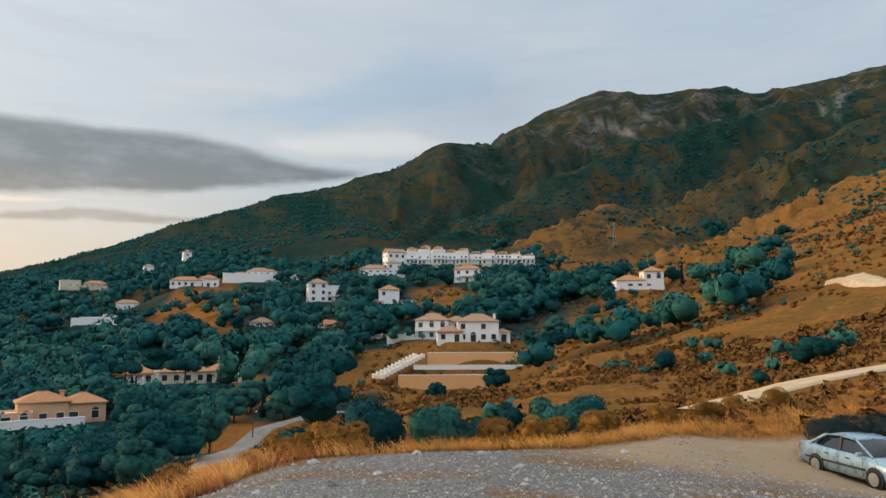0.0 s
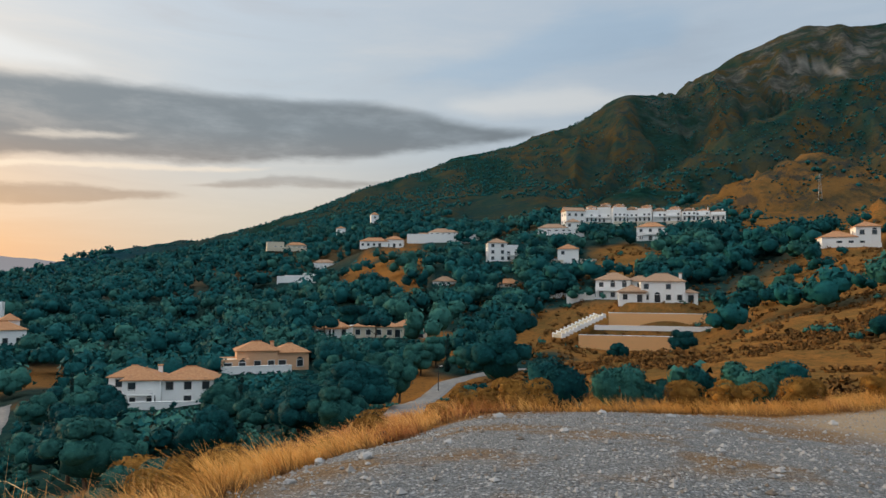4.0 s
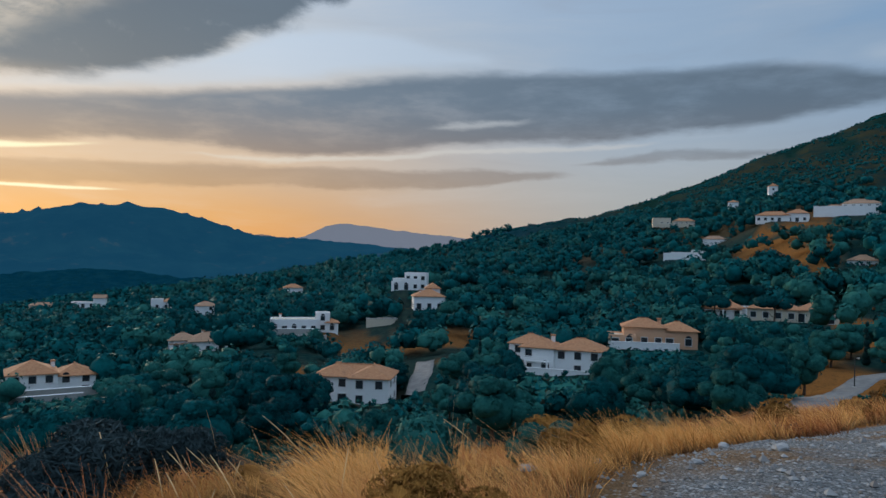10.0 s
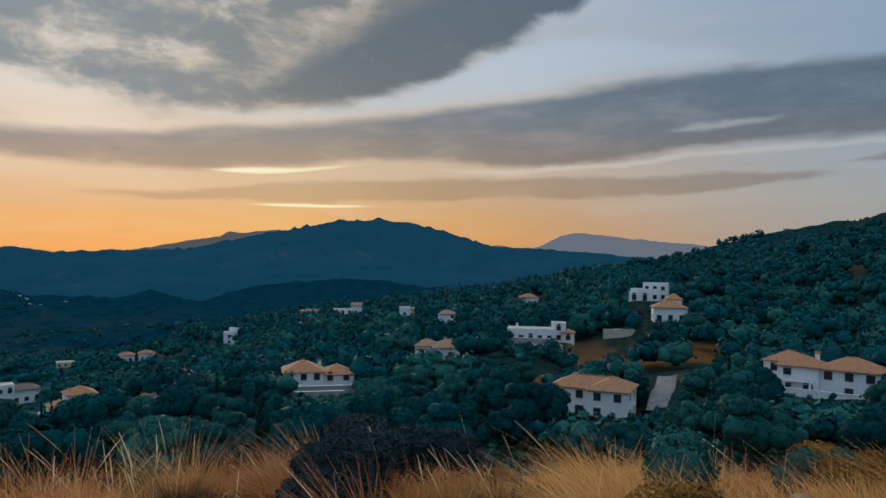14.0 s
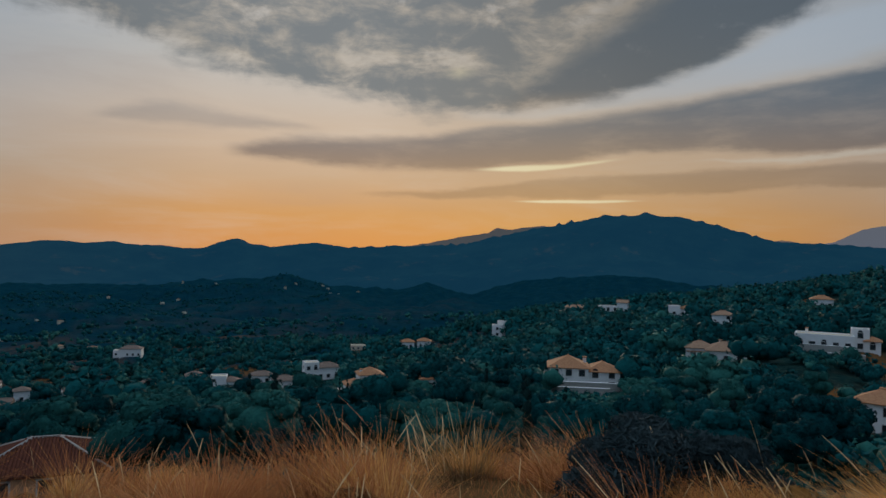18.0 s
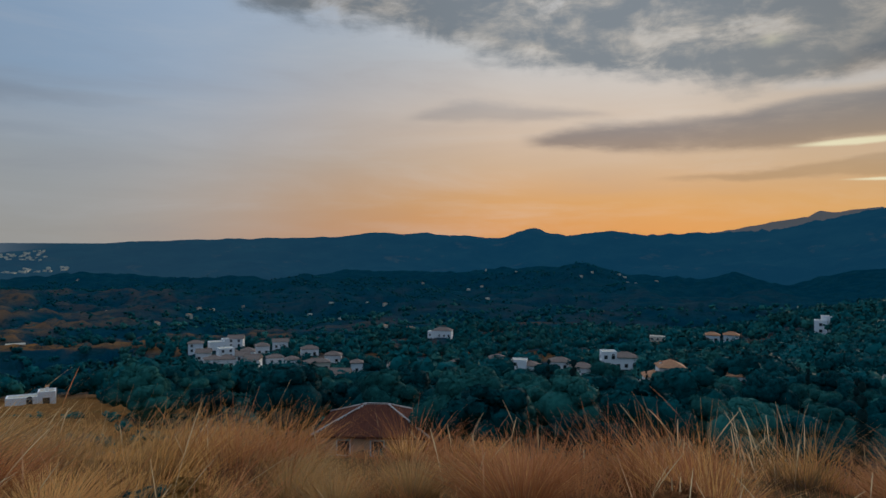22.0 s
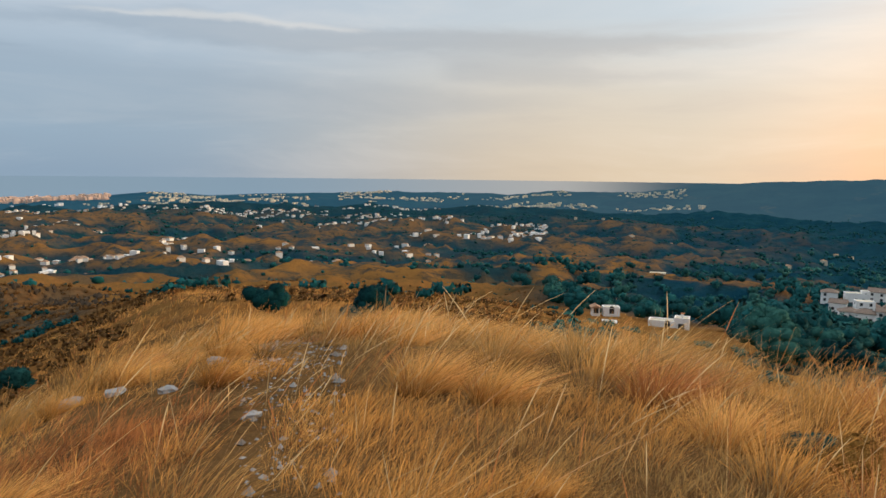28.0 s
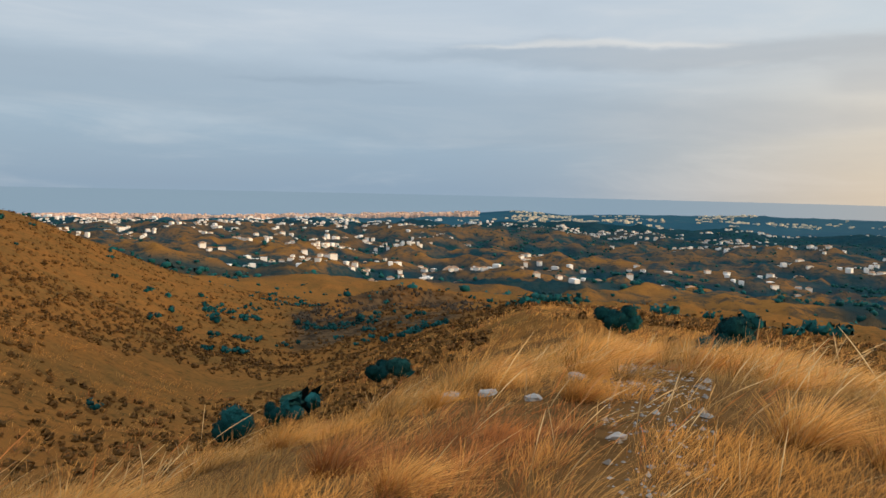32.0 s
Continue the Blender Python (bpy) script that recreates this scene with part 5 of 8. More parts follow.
def plant_shrub(kind, az, r, width, height, k=0, label="", dz=0.0):
    x, y = place(az, r)
    foliage, stem = SHRUB_KINDS[kind][k % 2]
    s = new("shrub")
    s.location = (x, y, gz(x, y) - 0.04 + dz)
    s.rotation_euler = (0, 0, (az * 1.7) % 6.28)
    s.scale = (width, width, height / 0.62)
    place_mesh("stem", stem, s)
    place_mesh("foliage", foliage, s)
    names = {"green": "dark green leafy shrub on the dry slope", "olive": "grey-green bushy shrub among dry grass",
             "dry": "yellow-brown dry shrub at the gravel edge", "thorn": "bare grey thorny bush among dry grass", "rust": "dead rust-brown cushion bush among dry grass"}
    return tagged(s, label or names[kind], "shrub", "shrubs of the slope")


def blob_field(name, label, xs, ys, width, height, mat, rng, level=1, cards=0, card=0.1, lobes=3):
    """Many small far crowns as one mesh."""
    base_v, base_f = ICO1 if level == 1 else ICO2
    zs = ground_z(xs, ys)
    k = len(xs)
    verts, faces, nrms, n = [], [], [], 0
    spots, radii = [], []
    for _ in range(lobes):
        spread = 0.23 if lobes > 1 else 0.0
        ox, oy = rng.normal(0, spread, k) * width, rng.normal(0, spread, k) * width
        oz = rng.uniform(0.34, 0.74, k) * height if lobes > 1 else 0.4 * height
        s = rng.uniform(0.19, 0.34, k) * width if lobes > 1 else 0.5 * width
        jit = rng.uniform(0.66, 1.12, (k, len(base_v))) * (0.86 if cards > 12 else 1.0)
        spots.append(np.stack([xs + ox, ys + oy, zs + oz], 1))
        radii.append(s + 0 * xs)
        v = base_v[None] * jit[..., None] * np.stack([s, s, np.minimum(s * 0.9, 0.5 * height + 0 * s)], 1)[:, None]
        v = v + np.stack([xs + ox, ys + oy, zs + oz], 1)[:, None]
        verts.append(v.reshape(-1, 3))
        out = v - np.stack([xs, ys, zs + 0.3 * height], 1)[:, None]
        out = 0.85 * base_v[None] + 0.45 * out / np.linalg.norm(out, axis=2, keepdims=True)
        nrms.append((out / np.linalg.norm(out, axis=2, keepdims=True)).reshape(-1, 3))
        faces.append((base_f[None] + (np.arange(k) * len(base_v))[:, None, None]).reshape(-1, 3) + n)
        n += k * len(base_v)
    if cards:
        # leaf sprays over the lobes
        which = rng.integers(0, lobes, (k, cards))
        centres, sizes = np.stack(spots, 1), np.stack(radii, 1)
        rows = np.arange(k)[:, None]
        d = rng.normal(0, 1, (k, cards, 3))
        d /= np.linalg.norm(d, axis=2, keepdims=True)
        d[..., 2] = np.where(d[..., 2] < -0.4, -d[..., 2], d[..., 2])
        p = (centres[rows, which] + d * sizes[rows, which][..., None] * rng.uniform(0.86, 1.12, (k, cards, 1))).reshape(-1, 3)
        out = d.reshape(-1, 3) + rng.normal(0, 0.35, (k * cards, 3))
        out /= np.linalg.norm(out, axis=1, keepdims=True)
        a = np.cross(out, rng.normal(0, 1, out.shape))
        a /= np.linalg.norm(a, axis=1, keepdims=True)
        b = np.cross(out, a)
        s = np.repeat(width * card, cards)[:, None] * rng.uniform(0.7, 1.4, (k * cards, 1))
        tri = np.stack([p - a * s, p + a * s * 0.7 - b * s * 0.7, p + a * s * 0.5 + b * s + out * s * 0.2], 1)
        verts.append(tri.reshape(-1, 3))
        away = p - np.repeat(np.stack([xs, ys, zs + 0.3 * height], 1), cards, 0)
        away = 0.85 * d.reshape(-1, 3) + 0.45 * away / np.linalg.norm(away, axis=1, keepdims=True)
        nrms.append(np.repeat(away / np.linalg.norm(away, axis=1, keepdims=True), 3, 0))
        faces.append(np.arange(3 * k * cards).reshape(-1, 3) + n)
    me = mesh_from(name, np.concatenate(verts), np.concatenate(faces), mat, smooth=True)
    set_lobe(me, np.concatenate(nrms))
    hue = rng.random(k) ** 1.5
    set_mask(me, "tone", np.concatenate([np.tile(np.repeat(hue, len(base_v)), lobes), np.repeat(hue, 3 * cards)]))
    return tagged(new(name, me), label, "trees", kind="stuff")


def scatter(rng, count, a0, a1, r0, r1):
    """Even scatter over a stretch of the land."""
    az = rng.uniform(a0, a1, count)
    r = np.sqrt(rng.uniform(r0 ** 2, r1 ** 2, count))
    a = np.radians(az)
    return CX - r * np.sin(a), CY + r * np.cos(a), az, r


def clear_of_things(x, y, extra=1.0):
    keep = np.ones(len(x), bool)
    for px, py, pz, pr in PADS:
        keep &= np.hypot(x - px, y - py) > pr * 0.92 + extra
    for path, width in ROADS:
        for (ax, ay), (bx, by) in zip(path[:-1], path[1:]):
            t = np.clip(((x - ax) * (bx - ax) + (y - ay) * (by - ay)) / ((bx - ax) ** 2 + (by - ay) ** 2), 0, 1)
            keep &= np.hypot(x - ax - t * (bx - ax), y - ay - t * (by - ay)) > width * 0.5 + 1.5 + extra
    return keep


def garden_size(x, y):
    """Trees stay low where a house looks out over them."""
    s = np.ones(len(x))
    az, r = bearing(x, y)
    g = ground_z(x, y)
    for px, py, pz, pr in PADS:
        d = math.hypot(px - CX, py - CY)
        ux, uy = (px - CX) / d, (py - CY) / d
        along = (x - px) * -ux + (y - py) * -uy
        side = np.abs((x - px) * -uy + (y - py) * ux)
        reach = 110
        room = EYE + r * (pz - EYE) / d - g + 0.1
        s = np.where((along > 0) & (along < reach) & (side < pr * 0.85 * r / d + 1), np.minimum(s, np.clip(room / 8, 0.16, 1)), s)
    for path, width in ROADS:
        for (ax, ay) in path:
            d = math.hypot(ax - CX, ay - CY)
            ux, uy = (ax - CX) / d, (ay - CY) / d
            along = (x - ax) * -ux + (y - ay) * -uy
            side = np.abs((x - ax) * -uy + (y - ay) * ux)
            s = np.where((along > 0) & (along < 48) & (side < 4.5), np.minimum(s, 0.25), s)
    return s


def plant_woods():
    rng = np.random.default_rng(11)
    # single trees near by
    x, y, az, r = scatter(rng, 5200, 10, 150, 58, 165)
    ok = (rng.random(len(x)) < wood_mask(x, y) * 1.3) & clear_of_things(x, y)
    x, y, az, r = x[ok], y[ok], az[ok], r[ok]
    chosen = []
    cells = {}
    for k in np.argsort(r):
        key = (int(x[k] // 5.4), int(y[k] // 5.4))
        if any((key[0] + i, key[1] + j) in cells for i in (0, 1, -1) for j in (0, 1, -1) if i == 0 or j == 0):
            continue
        cells[key] = 1
        chosen.append(k)
    near, rest = chosen[:290], chosen[290:]
    low = garden_size(x, y)
    for i, k in enumerate(near):
        kind = ("round", "olive", "round", "round", "round", "olive", "olive", "round", "olive", "round", "cypress")[i % 11]
        w = rng.uniform(5.0, 9.0) * low[k]
        if kind == "cypress":
            plant_tree(kind, x[k], y[k], 4.0 * low[k], (3.6 + rng.uniform(0, 1)) * low[k], i)
        else:
            plant_tree(kind, x[k], y[k], w, w * rng.uniform(0.85, 1.1) * (1.25 if kind == "umbrella" else 1.0), i)
    rest = np.array(rest)
    w = rng.uniform(4.5, 9.0, len(rest)) * low[rest]
    half = rng.random(len(rest)) < 0.6
    blob_field("valley_trees", "green trees filling the valley side", x[rest][half], y[rest][half], w[half], w[half] * 0.9, PINE, rng, 2, 260, 0.040, 7)
    blob_field("valley_trees", "grey-green trees filling the valley side", x[rest][~half], y[rest][~half], w[~half], w[~half] * 0.85, OLIVE, rng, 2, 260, 0.038, 7)
    for a0, a1, r0, r1, count, cards, lobes, wmin, wmax in ((-26, 152, 160, 340, 3700, 150, 5, 6, 12), (-12, 152, 340, 760, 9500, 44, 4, 6, 12), (40, 150, 700, 1300, 8000, 8, 2, 6, 13)):
        x, y, az, r = scatter(rng, count, a0, a1, r0, r1)
        ok = (rng.random(count) < wood_mask(x, y)) & clear_of_things(x, y)
        x, y = x[ok], y[ok]
        w = rng.uniform(wmin, wmax, len(x)) * garden_size(x, y)
        half = rng.random(len(x)) < 0.72
        for sel, mat in ((half, PINE), (~half, OLIVE)):
            blob_field("far_woods", "dark green woods on the far slopes", x[sel], y[sel], w[sel], w[sel] * 0.85, mat, rng, 2 if r1 < 400 else 1, cards, (0.062 if cards > 60 else 0.095 if cards > 20 else 0.14), lobes)
    # low olives and hedges in the gardens below the houses
    x, y, az, r = scatter(rng, 13000, 14, 134, 62, 380)
    gs = garden_size(x, y)
    ok = (gs < 0.8) & clear_of_things(x, y, 0.4)
    x, y, gs = x[ok], y[ok], gs[ok]
    w = np.clip(9 * gs, 1.8, 6) * rng.uniform(0.6, 1.0, len(x))
    half = rng.random(len(x)) < 0.5
    for sel, mat in ((half, PINE), (~half, OLIVE)):
        blob_field("garden_bushes", "low bushes in the gardens of the villas", x[sel], y[sel], w[sel], w[sel] * 0.75, mat, rng, 1, 40, 0.08, 3)
    # scattered trees out on the plain and the mountain's foot
    x, y, az, r = scatter(rng, 40000, 95, 222, 380, 2500)
    low = 0.3 * fbm(x / 300, y / 300, 5, 12, True) + 0.7 * fbm(x / 110, y / 110, 4, 18, True)
    ok = (((fbm(x / 70, y / 70, 4, 51) > 0.47) & (low < 0.66)) | (rng.random(40000) < 0.06)) & clear_of_things(x, y)
    x, y = x[ok], y[ok]
    w = rng.uniform(2.5, 7.5, len(x))
    blob_field("plain_trees", "scattered dark trees over the plain", x, y, w, w * 0.7, PINE, rng, 1, 3, 0.2, 1)
    x, y, az, r = scatter(rng, 26000, -40, 60, 520, 1650)
    ok = (fbm(x / 90, y / 90, 4, 52) > 0.54) | (fbm(x / 330, y / 330, 5, 11, True) < 0.55)
    x, y = x[ok], y[ok]
    w = rng.uniform(1.5, 5, len(x))
    blob_field("mountain_trees", "dark pines dotting the mountain side", x, y, w, w * 0.8, PINE, rng, 1, 4, 0.18, 1)
    # low scrub on the dry slopes
    for a0, a1, r0, r1, count, thr, wmin, wmax, mat in ((-60, 14, 34, 130, 9000, 0.40, 0.25, 0.8, HEATHER), (-60, 14, 90, 330, 6000, 0.42, 0.5, 1.5, HEATHER), (186, 206, 90, 230, 1500, 0.60, 0.5, 1.8, PINE), (-34, -8, 500, 1300, 6000, 0.5, 1.2, 3, PINE), (-60, 10, 40, 420, 1300, 0.52, 1.0, 3.0, OLIVE), (-40, -4, 280, 800, 5000, 0.46, 1.0, 2.6, PINE), (148, 240, 22, 120, 9000, 0.36, 0.2, 0.6, HEATHER), (186, 240, 80, 330, 9000, 0.36, 0.3, 0.75, HEATHER), (150, 192, 80, 330, 3000, 0.4, 0.4, 1.2, HEATHER), (148, 240, 26, 420, 900, 0.54, 0.8, 2.6, PINE), (14, 150, 30, 110, 1100, 0.45, 0.6, 1.8, OLIVE)):
        x, y, az, r = scatter(rng, count, a0, a1, r0, r1)
        ok = (fbm(x / 18, y / 18, 4, 53) > thr) & clear_of_things(x, y, 0.2)
        x, y = x[ok], y[ok]
        w = rng.uniform(wmin, wmax, len(x))
        green = mat is PINE or mat is OLIVE
        blob_field("scrub", "low scrub scattered over the dry slope", x, y, w, w * (0.62 if green else 0.38), mat, rng, 1, 34 if green and r0 < 120 else 10, 0.13 if green else 0.26, 3 if green and r0 < 120 else 1)


def straw_material(name, a, b, c):
    m, n = material(name)
    geo = n.node("ShaderNodeNewGeometry")
    tone = n.node("ShaderNodeAttribute", attribute_name="tone").outputs["Fac"]
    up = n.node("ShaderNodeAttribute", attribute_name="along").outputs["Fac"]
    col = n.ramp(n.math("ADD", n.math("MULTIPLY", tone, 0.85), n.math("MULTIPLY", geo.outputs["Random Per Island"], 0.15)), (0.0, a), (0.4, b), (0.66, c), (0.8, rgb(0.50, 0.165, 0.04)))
    # shade low in the grass painted in: blades darken towards the root
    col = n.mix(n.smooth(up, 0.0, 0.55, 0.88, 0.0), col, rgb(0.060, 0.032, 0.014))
    d = finish(n, col, 0.7)
    lobe = n.node("ShaderNodeAttribute", attribute_name="lobe").outputs["Vector"]
    turned = n.node("ShaderNodeVectorTransform", {0: lobe}, vector_type="NORMAL", convert_from="OBJECT", convert_to="WORLD").outputs[0]
    add = n.node("ShaderNodeVectorMath", {0: geo.outputs["Normal"], 1: n.node("ShaderNodeVectorMath", {0: turned, 3: 1.2}, operation="SCALE").outputs[0]}, operation="ADD").outputs[0]
    n.put(d.inputs["Normal"], n.node("ShaderNodeVectorMath", {0: add}, operation="NORMALIZE").outputs[0])
    d.inputs["Specular IOR Level"].default_value = 0.2
    return m


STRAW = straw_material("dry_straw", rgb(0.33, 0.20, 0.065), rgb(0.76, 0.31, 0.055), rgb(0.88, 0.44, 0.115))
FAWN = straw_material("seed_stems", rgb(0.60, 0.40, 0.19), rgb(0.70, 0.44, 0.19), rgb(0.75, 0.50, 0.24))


def blades(name, label, bx, by, height, width, tone, rng, mat, lean=0.35, bend=0.5, fan=None, kind="stuff", base=None, segments=3, category="grass", dome=None, ear=False, wind=1.0):
    """Grass blades as tapered bent strips in one mesh."""
    k = len(bx)
    bz = ground_z(bx, by) - 0.02 if base is None else base
    d = rng.normal(0, lean, (k, 2)) + WIND * rng.uniform(0.1, 0.55, (k, 1)) * wind
    if fan is not None:
        d = d + fan
    side = rng.normal(0, 1, (k, 2))
    side /= np.linalg.norm(side, axis=1, keepdims=True)
    rows, along = [], []
    for s in range(segments + 1):
        t = s / segments
        off = d * (t + bend * t * t) * height[:, None]
        z = bz + height * (t - 0.28 * t * t * np.linalg.norm(d, axis=1))
        w = (width * ((0.35 + 1.5 * max(0.0, 1 - abs(t - 0.8) / 0.24)) if ear else 1 - 0.85 * t))[:, None] * side
        c = np.stack([bx + off[:, 0], by + off[:, 1]], 1)
        rows.append(np.concatenate([c - w, z[:, None]], 1))
        rows.append(np.concatenate([c + w, z[:, None]], 1))
        along += [t, t]
    v = np.stack(rows, 1)
    n = v.shape[1]
    quad = np.array([[2 * s, 2 * s + 1, 2 * s + 3, 2 * s + 2] for s in range(segments)])
    f = (quad[None] + (np.arange(k) * n)[:, None, None]).reshape(-1, 4)
    me = mesh_from(name, v.reshape(-1, 3), f, mat)
    set_mask(me, "tone", np.repeat(tone, n))
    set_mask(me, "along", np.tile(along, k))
    set_lobe(me, np.repeat(dome if dome is not None else np.tile((0.0, 0.0, 0.4), (k, 1)), n, 0))
    if kind == "mesh":
        return me
    return tagged(new(name, me), label, category, kind=kind)


def gravel_edge(az):
    return np.interp(az, [-60, -38, -30, -18, -10, 0, 8, 15, 22, 30, 36, 40, 300], [20, 26, 34, 29, 21, 17.5, 17, 14, 11, 7.5, 5, 1, 1])


def grow_grass():
    rng = np.random.default_rng(23)
    path_x, path_y = place(172, 4)
    for r0, r1, clumps, per, hmin, hmax, w, spread in ((1.3, 5.5, 1900, 24, 0.06, 0.24, 0.0024, 0.12), (5, 13, 3200, 16, 0.08, 0.26, 0.0038, 0.2), (12, 32, 3800, 11, 0.2, 0.5, 0.008, 0.32), (30, 75, 5200, 7, 0.25, 0.6, 0.02, 0.6)):
        x, y, az, r = scatter(rng, clumps * 3, 22 if r0 < 30 else 10, 236, r0, r1)
        worn = np.abs((az - 170) * np.pi / 180 * r + 0.35 * np.sin(r)) < 0.16 + 0.012 * r       # a trodden path
        bare = fbm(x / 1.3, y / 1.3, 3, 61) < 0.42
        ok = (r > gravel_edge(az) + rng.normal(0.3, 0.5, len(r))) & ~(worn & (r < 16)) & ~(bare & (rng.random(len(r)) < 0.8))
        ok &= (rng.random(len(r)) < np.where(r > 25, 1 - wood_mask(x, y), 1))
        idx = np.flatnonzero(ok)[:clumps]
        cx, cy = np.repeat(x[idx], per), np.repeat(y[idx], per)
        ang, rad = rng.uniform(0, 6.28, len(cx)), spread * np.sqrt(rng.random(len(cx)))
        tone = np.repeat(np.clip(fbm(x[idx] / 2.2, y[idx] / 2.2, 3, 62) * 2.2 - 0.6 + rng.normal(0, 0.08, len(idx)), 0, 1), per)
        # redder grass sunwards; its backlit dullness is put into the tone too
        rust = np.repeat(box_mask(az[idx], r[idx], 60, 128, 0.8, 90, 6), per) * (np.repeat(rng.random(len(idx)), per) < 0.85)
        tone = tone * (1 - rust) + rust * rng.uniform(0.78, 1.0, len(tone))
        hh = np.repeat(rng.uniform(hmin, hmax, len(idx)), per) * rng.uniform(0.6, 1.15, len(cx))
        fan = np.stack([np.cos(ang), np.sin(ang)], 1) * (rad / spread * 0.5)[:, None]
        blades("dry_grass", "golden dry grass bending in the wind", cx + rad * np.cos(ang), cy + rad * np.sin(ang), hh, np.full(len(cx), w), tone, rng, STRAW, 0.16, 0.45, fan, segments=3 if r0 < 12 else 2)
    # grass beyond the gravel
    x, y, az, r = scatter(rng, 16000, -60, 24, 11, 48)
    e = gravel_edge(az)
    ok = (r > e + rng.normal(0.8, 0.9, len(r))) & (r < e + 14) & (rng.random(len(r)) < np.clip(1.2 - (r - e) / 12, 0.15, 1))
    ok &= clear_of_things(x, y, -1.8)
    idx = np.flatnonzero(ok)[:2600]
    per = 12
    cx, cy = np.repeat(x[idx], per), np.repeat(y[idx], per)
    ang, rad = rng.uniform(0, 6.28, len(cx)), 0.26 * np.sqrt(rng.random(len(cx)))
    tone = np.repeat(np.clip(fbm(x[idx] / 3, y[idx] / 3, 3, 63) * 1.5 - 0.25, 0, 1), per)
    hh = rng.uniform(0.2, 0.55, len(cx))
    blades("dry_grass", "golden dry grass along the gravel edge", cx + rad * np.cos(ang), cy + rad * np.sin(ang), hh, np.full(len(cx), 0.008), tone, rng, STRAW, 0.25, 0.45, segments=2)
    # the deep belt of grass where the gravel falls away
    x, y, az, r = scatter(rng, 6600, 16, 54, 4.0, 22)
    e = gravel_edge(az)
    depth = r - np.maximum(e, 3.6)
    ok = (depth > rng.normal(0.5, 0.5, len(r))) & (depth < 8.5) & (fbm(x / 1.6, y / 1.6, 3, 67) > 0.40)
    idx = np.flatnonzero(ok)[:1700]
    per = 34
    cx, cy = np.repeat(x[idx], per), np.repeat(y[idx], per)
    ang, rad = rng.uniform(0, 6.28, len(cx)), np.sqrt(rng.random(len(cx)))
    fan = np.stack([np.cos(ang), np.sin(ang)], 1) * (0.1 + 0.4 * rad)[:, None]
    tone = np.repeat(np.clip(fbm(x[idx] / 2, y[idx] / 2, 3, 68) * 1.6 - 0.1, 0.35, 1.0), per) + rng.normal(0, 0.06, len(cx))
    hh = np.repeat(rng.uniform(0.22, 0.55, len(idx)), per) * rng.uniform(0.6, 1.15, len(cx))
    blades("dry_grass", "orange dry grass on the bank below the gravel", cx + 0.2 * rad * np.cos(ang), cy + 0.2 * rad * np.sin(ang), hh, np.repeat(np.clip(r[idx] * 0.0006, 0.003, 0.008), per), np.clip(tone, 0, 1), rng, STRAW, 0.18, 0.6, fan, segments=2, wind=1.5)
    # soft mounds of finer grass, too many to count
    x, y, az, r = scatter(rng, 3600, 60, 228, 2.6, 24)
    ok = (np.abs((az - 170) * np.pi / 180 * r + 0.35 * np.sin(r)) > 0.32) & (fbm(x / 2.5, y / 2.5, 2, 66) > 0.40)
    idx = np.flatnonzero(ok)[:1150]
    per = 130
    cx, cy = np.repeat(x[idx], per), np.repeat(y[idx], per)
    size = np.repeat(rng.uniform(0.5, 1.4, len(idx)) * np.clip(r[idx] / 5, 0.6, 1.1), per)
    ang, rad = rng.uniform(0, 6.28, len(cx)), np.sqrt(rng.random(len(cx)))
    fan = np.stack([np.cos(ang), np.sin(ang)], 1) * (0.1 + 0.5 * rad)[:, None]
    tone = np.repeat(np.clip(rng.choice((0.0, 0.0, 0.2, 0.45, 0.7), len(idx)) + rng.normal(0, 0.05, len(idx)), 0, 0.8), per)
    dome = np.stack([np.cos(ang) * rad, np.sin(ang) * rad, 1.15 - rad], 1)
    # mounds on the sun's side: backlit look painted as a rust tone
    backlit = np.repeat((np.abs(az[idx] - 93) < 35) & (rng.random(len(idx)) < 0.75), per)
    tone = np.where(backlit, rng.uniform(0.85, 1.0, len(tone)), tone)
    hh = size * rng.uniform(0.3, 0.54, len(cx)) * (1.1 - 0.35 * rad)
    wide = np.repeat(np.clip(r[idx] * 0.00055, 0.003, 0.009), per)
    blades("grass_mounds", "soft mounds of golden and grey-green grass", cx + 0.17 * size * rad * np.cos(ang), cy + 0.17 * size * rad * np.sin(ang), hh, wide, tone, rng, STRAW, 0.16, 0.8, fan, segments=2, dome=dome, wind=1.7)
    # tall stems with seed heads
    x, y, az, r = scatter(rng, 3600, 40, 226, 2.3, 10)
    ok = (fbm(x / 1.4, y / 1.4, 2, 64) > 0.46) & (rng.random(len(x)) < np.where((az > 128) | (np.abs(az - 88) < 5), 1.0, np.where(np.abs(az - 64) < 5, 0.6, 0.16)))
    idx = np.flatnonzero(ok)[:900]
    hh = rng.uniform(0.3, 0.6, len(idx)) + 0.3 * (rng.random(len(idx)) < 0.1)
    blades("tall_stems", "tall pale grass stems with seed heads", x[idx], y[idx], hh, np.clip(0.00055 * r[idx], 0.0012, 0.0032), rng.random(len(idx)), rng, FAWN, 0.2, 0.9, segments=8, ear=True)


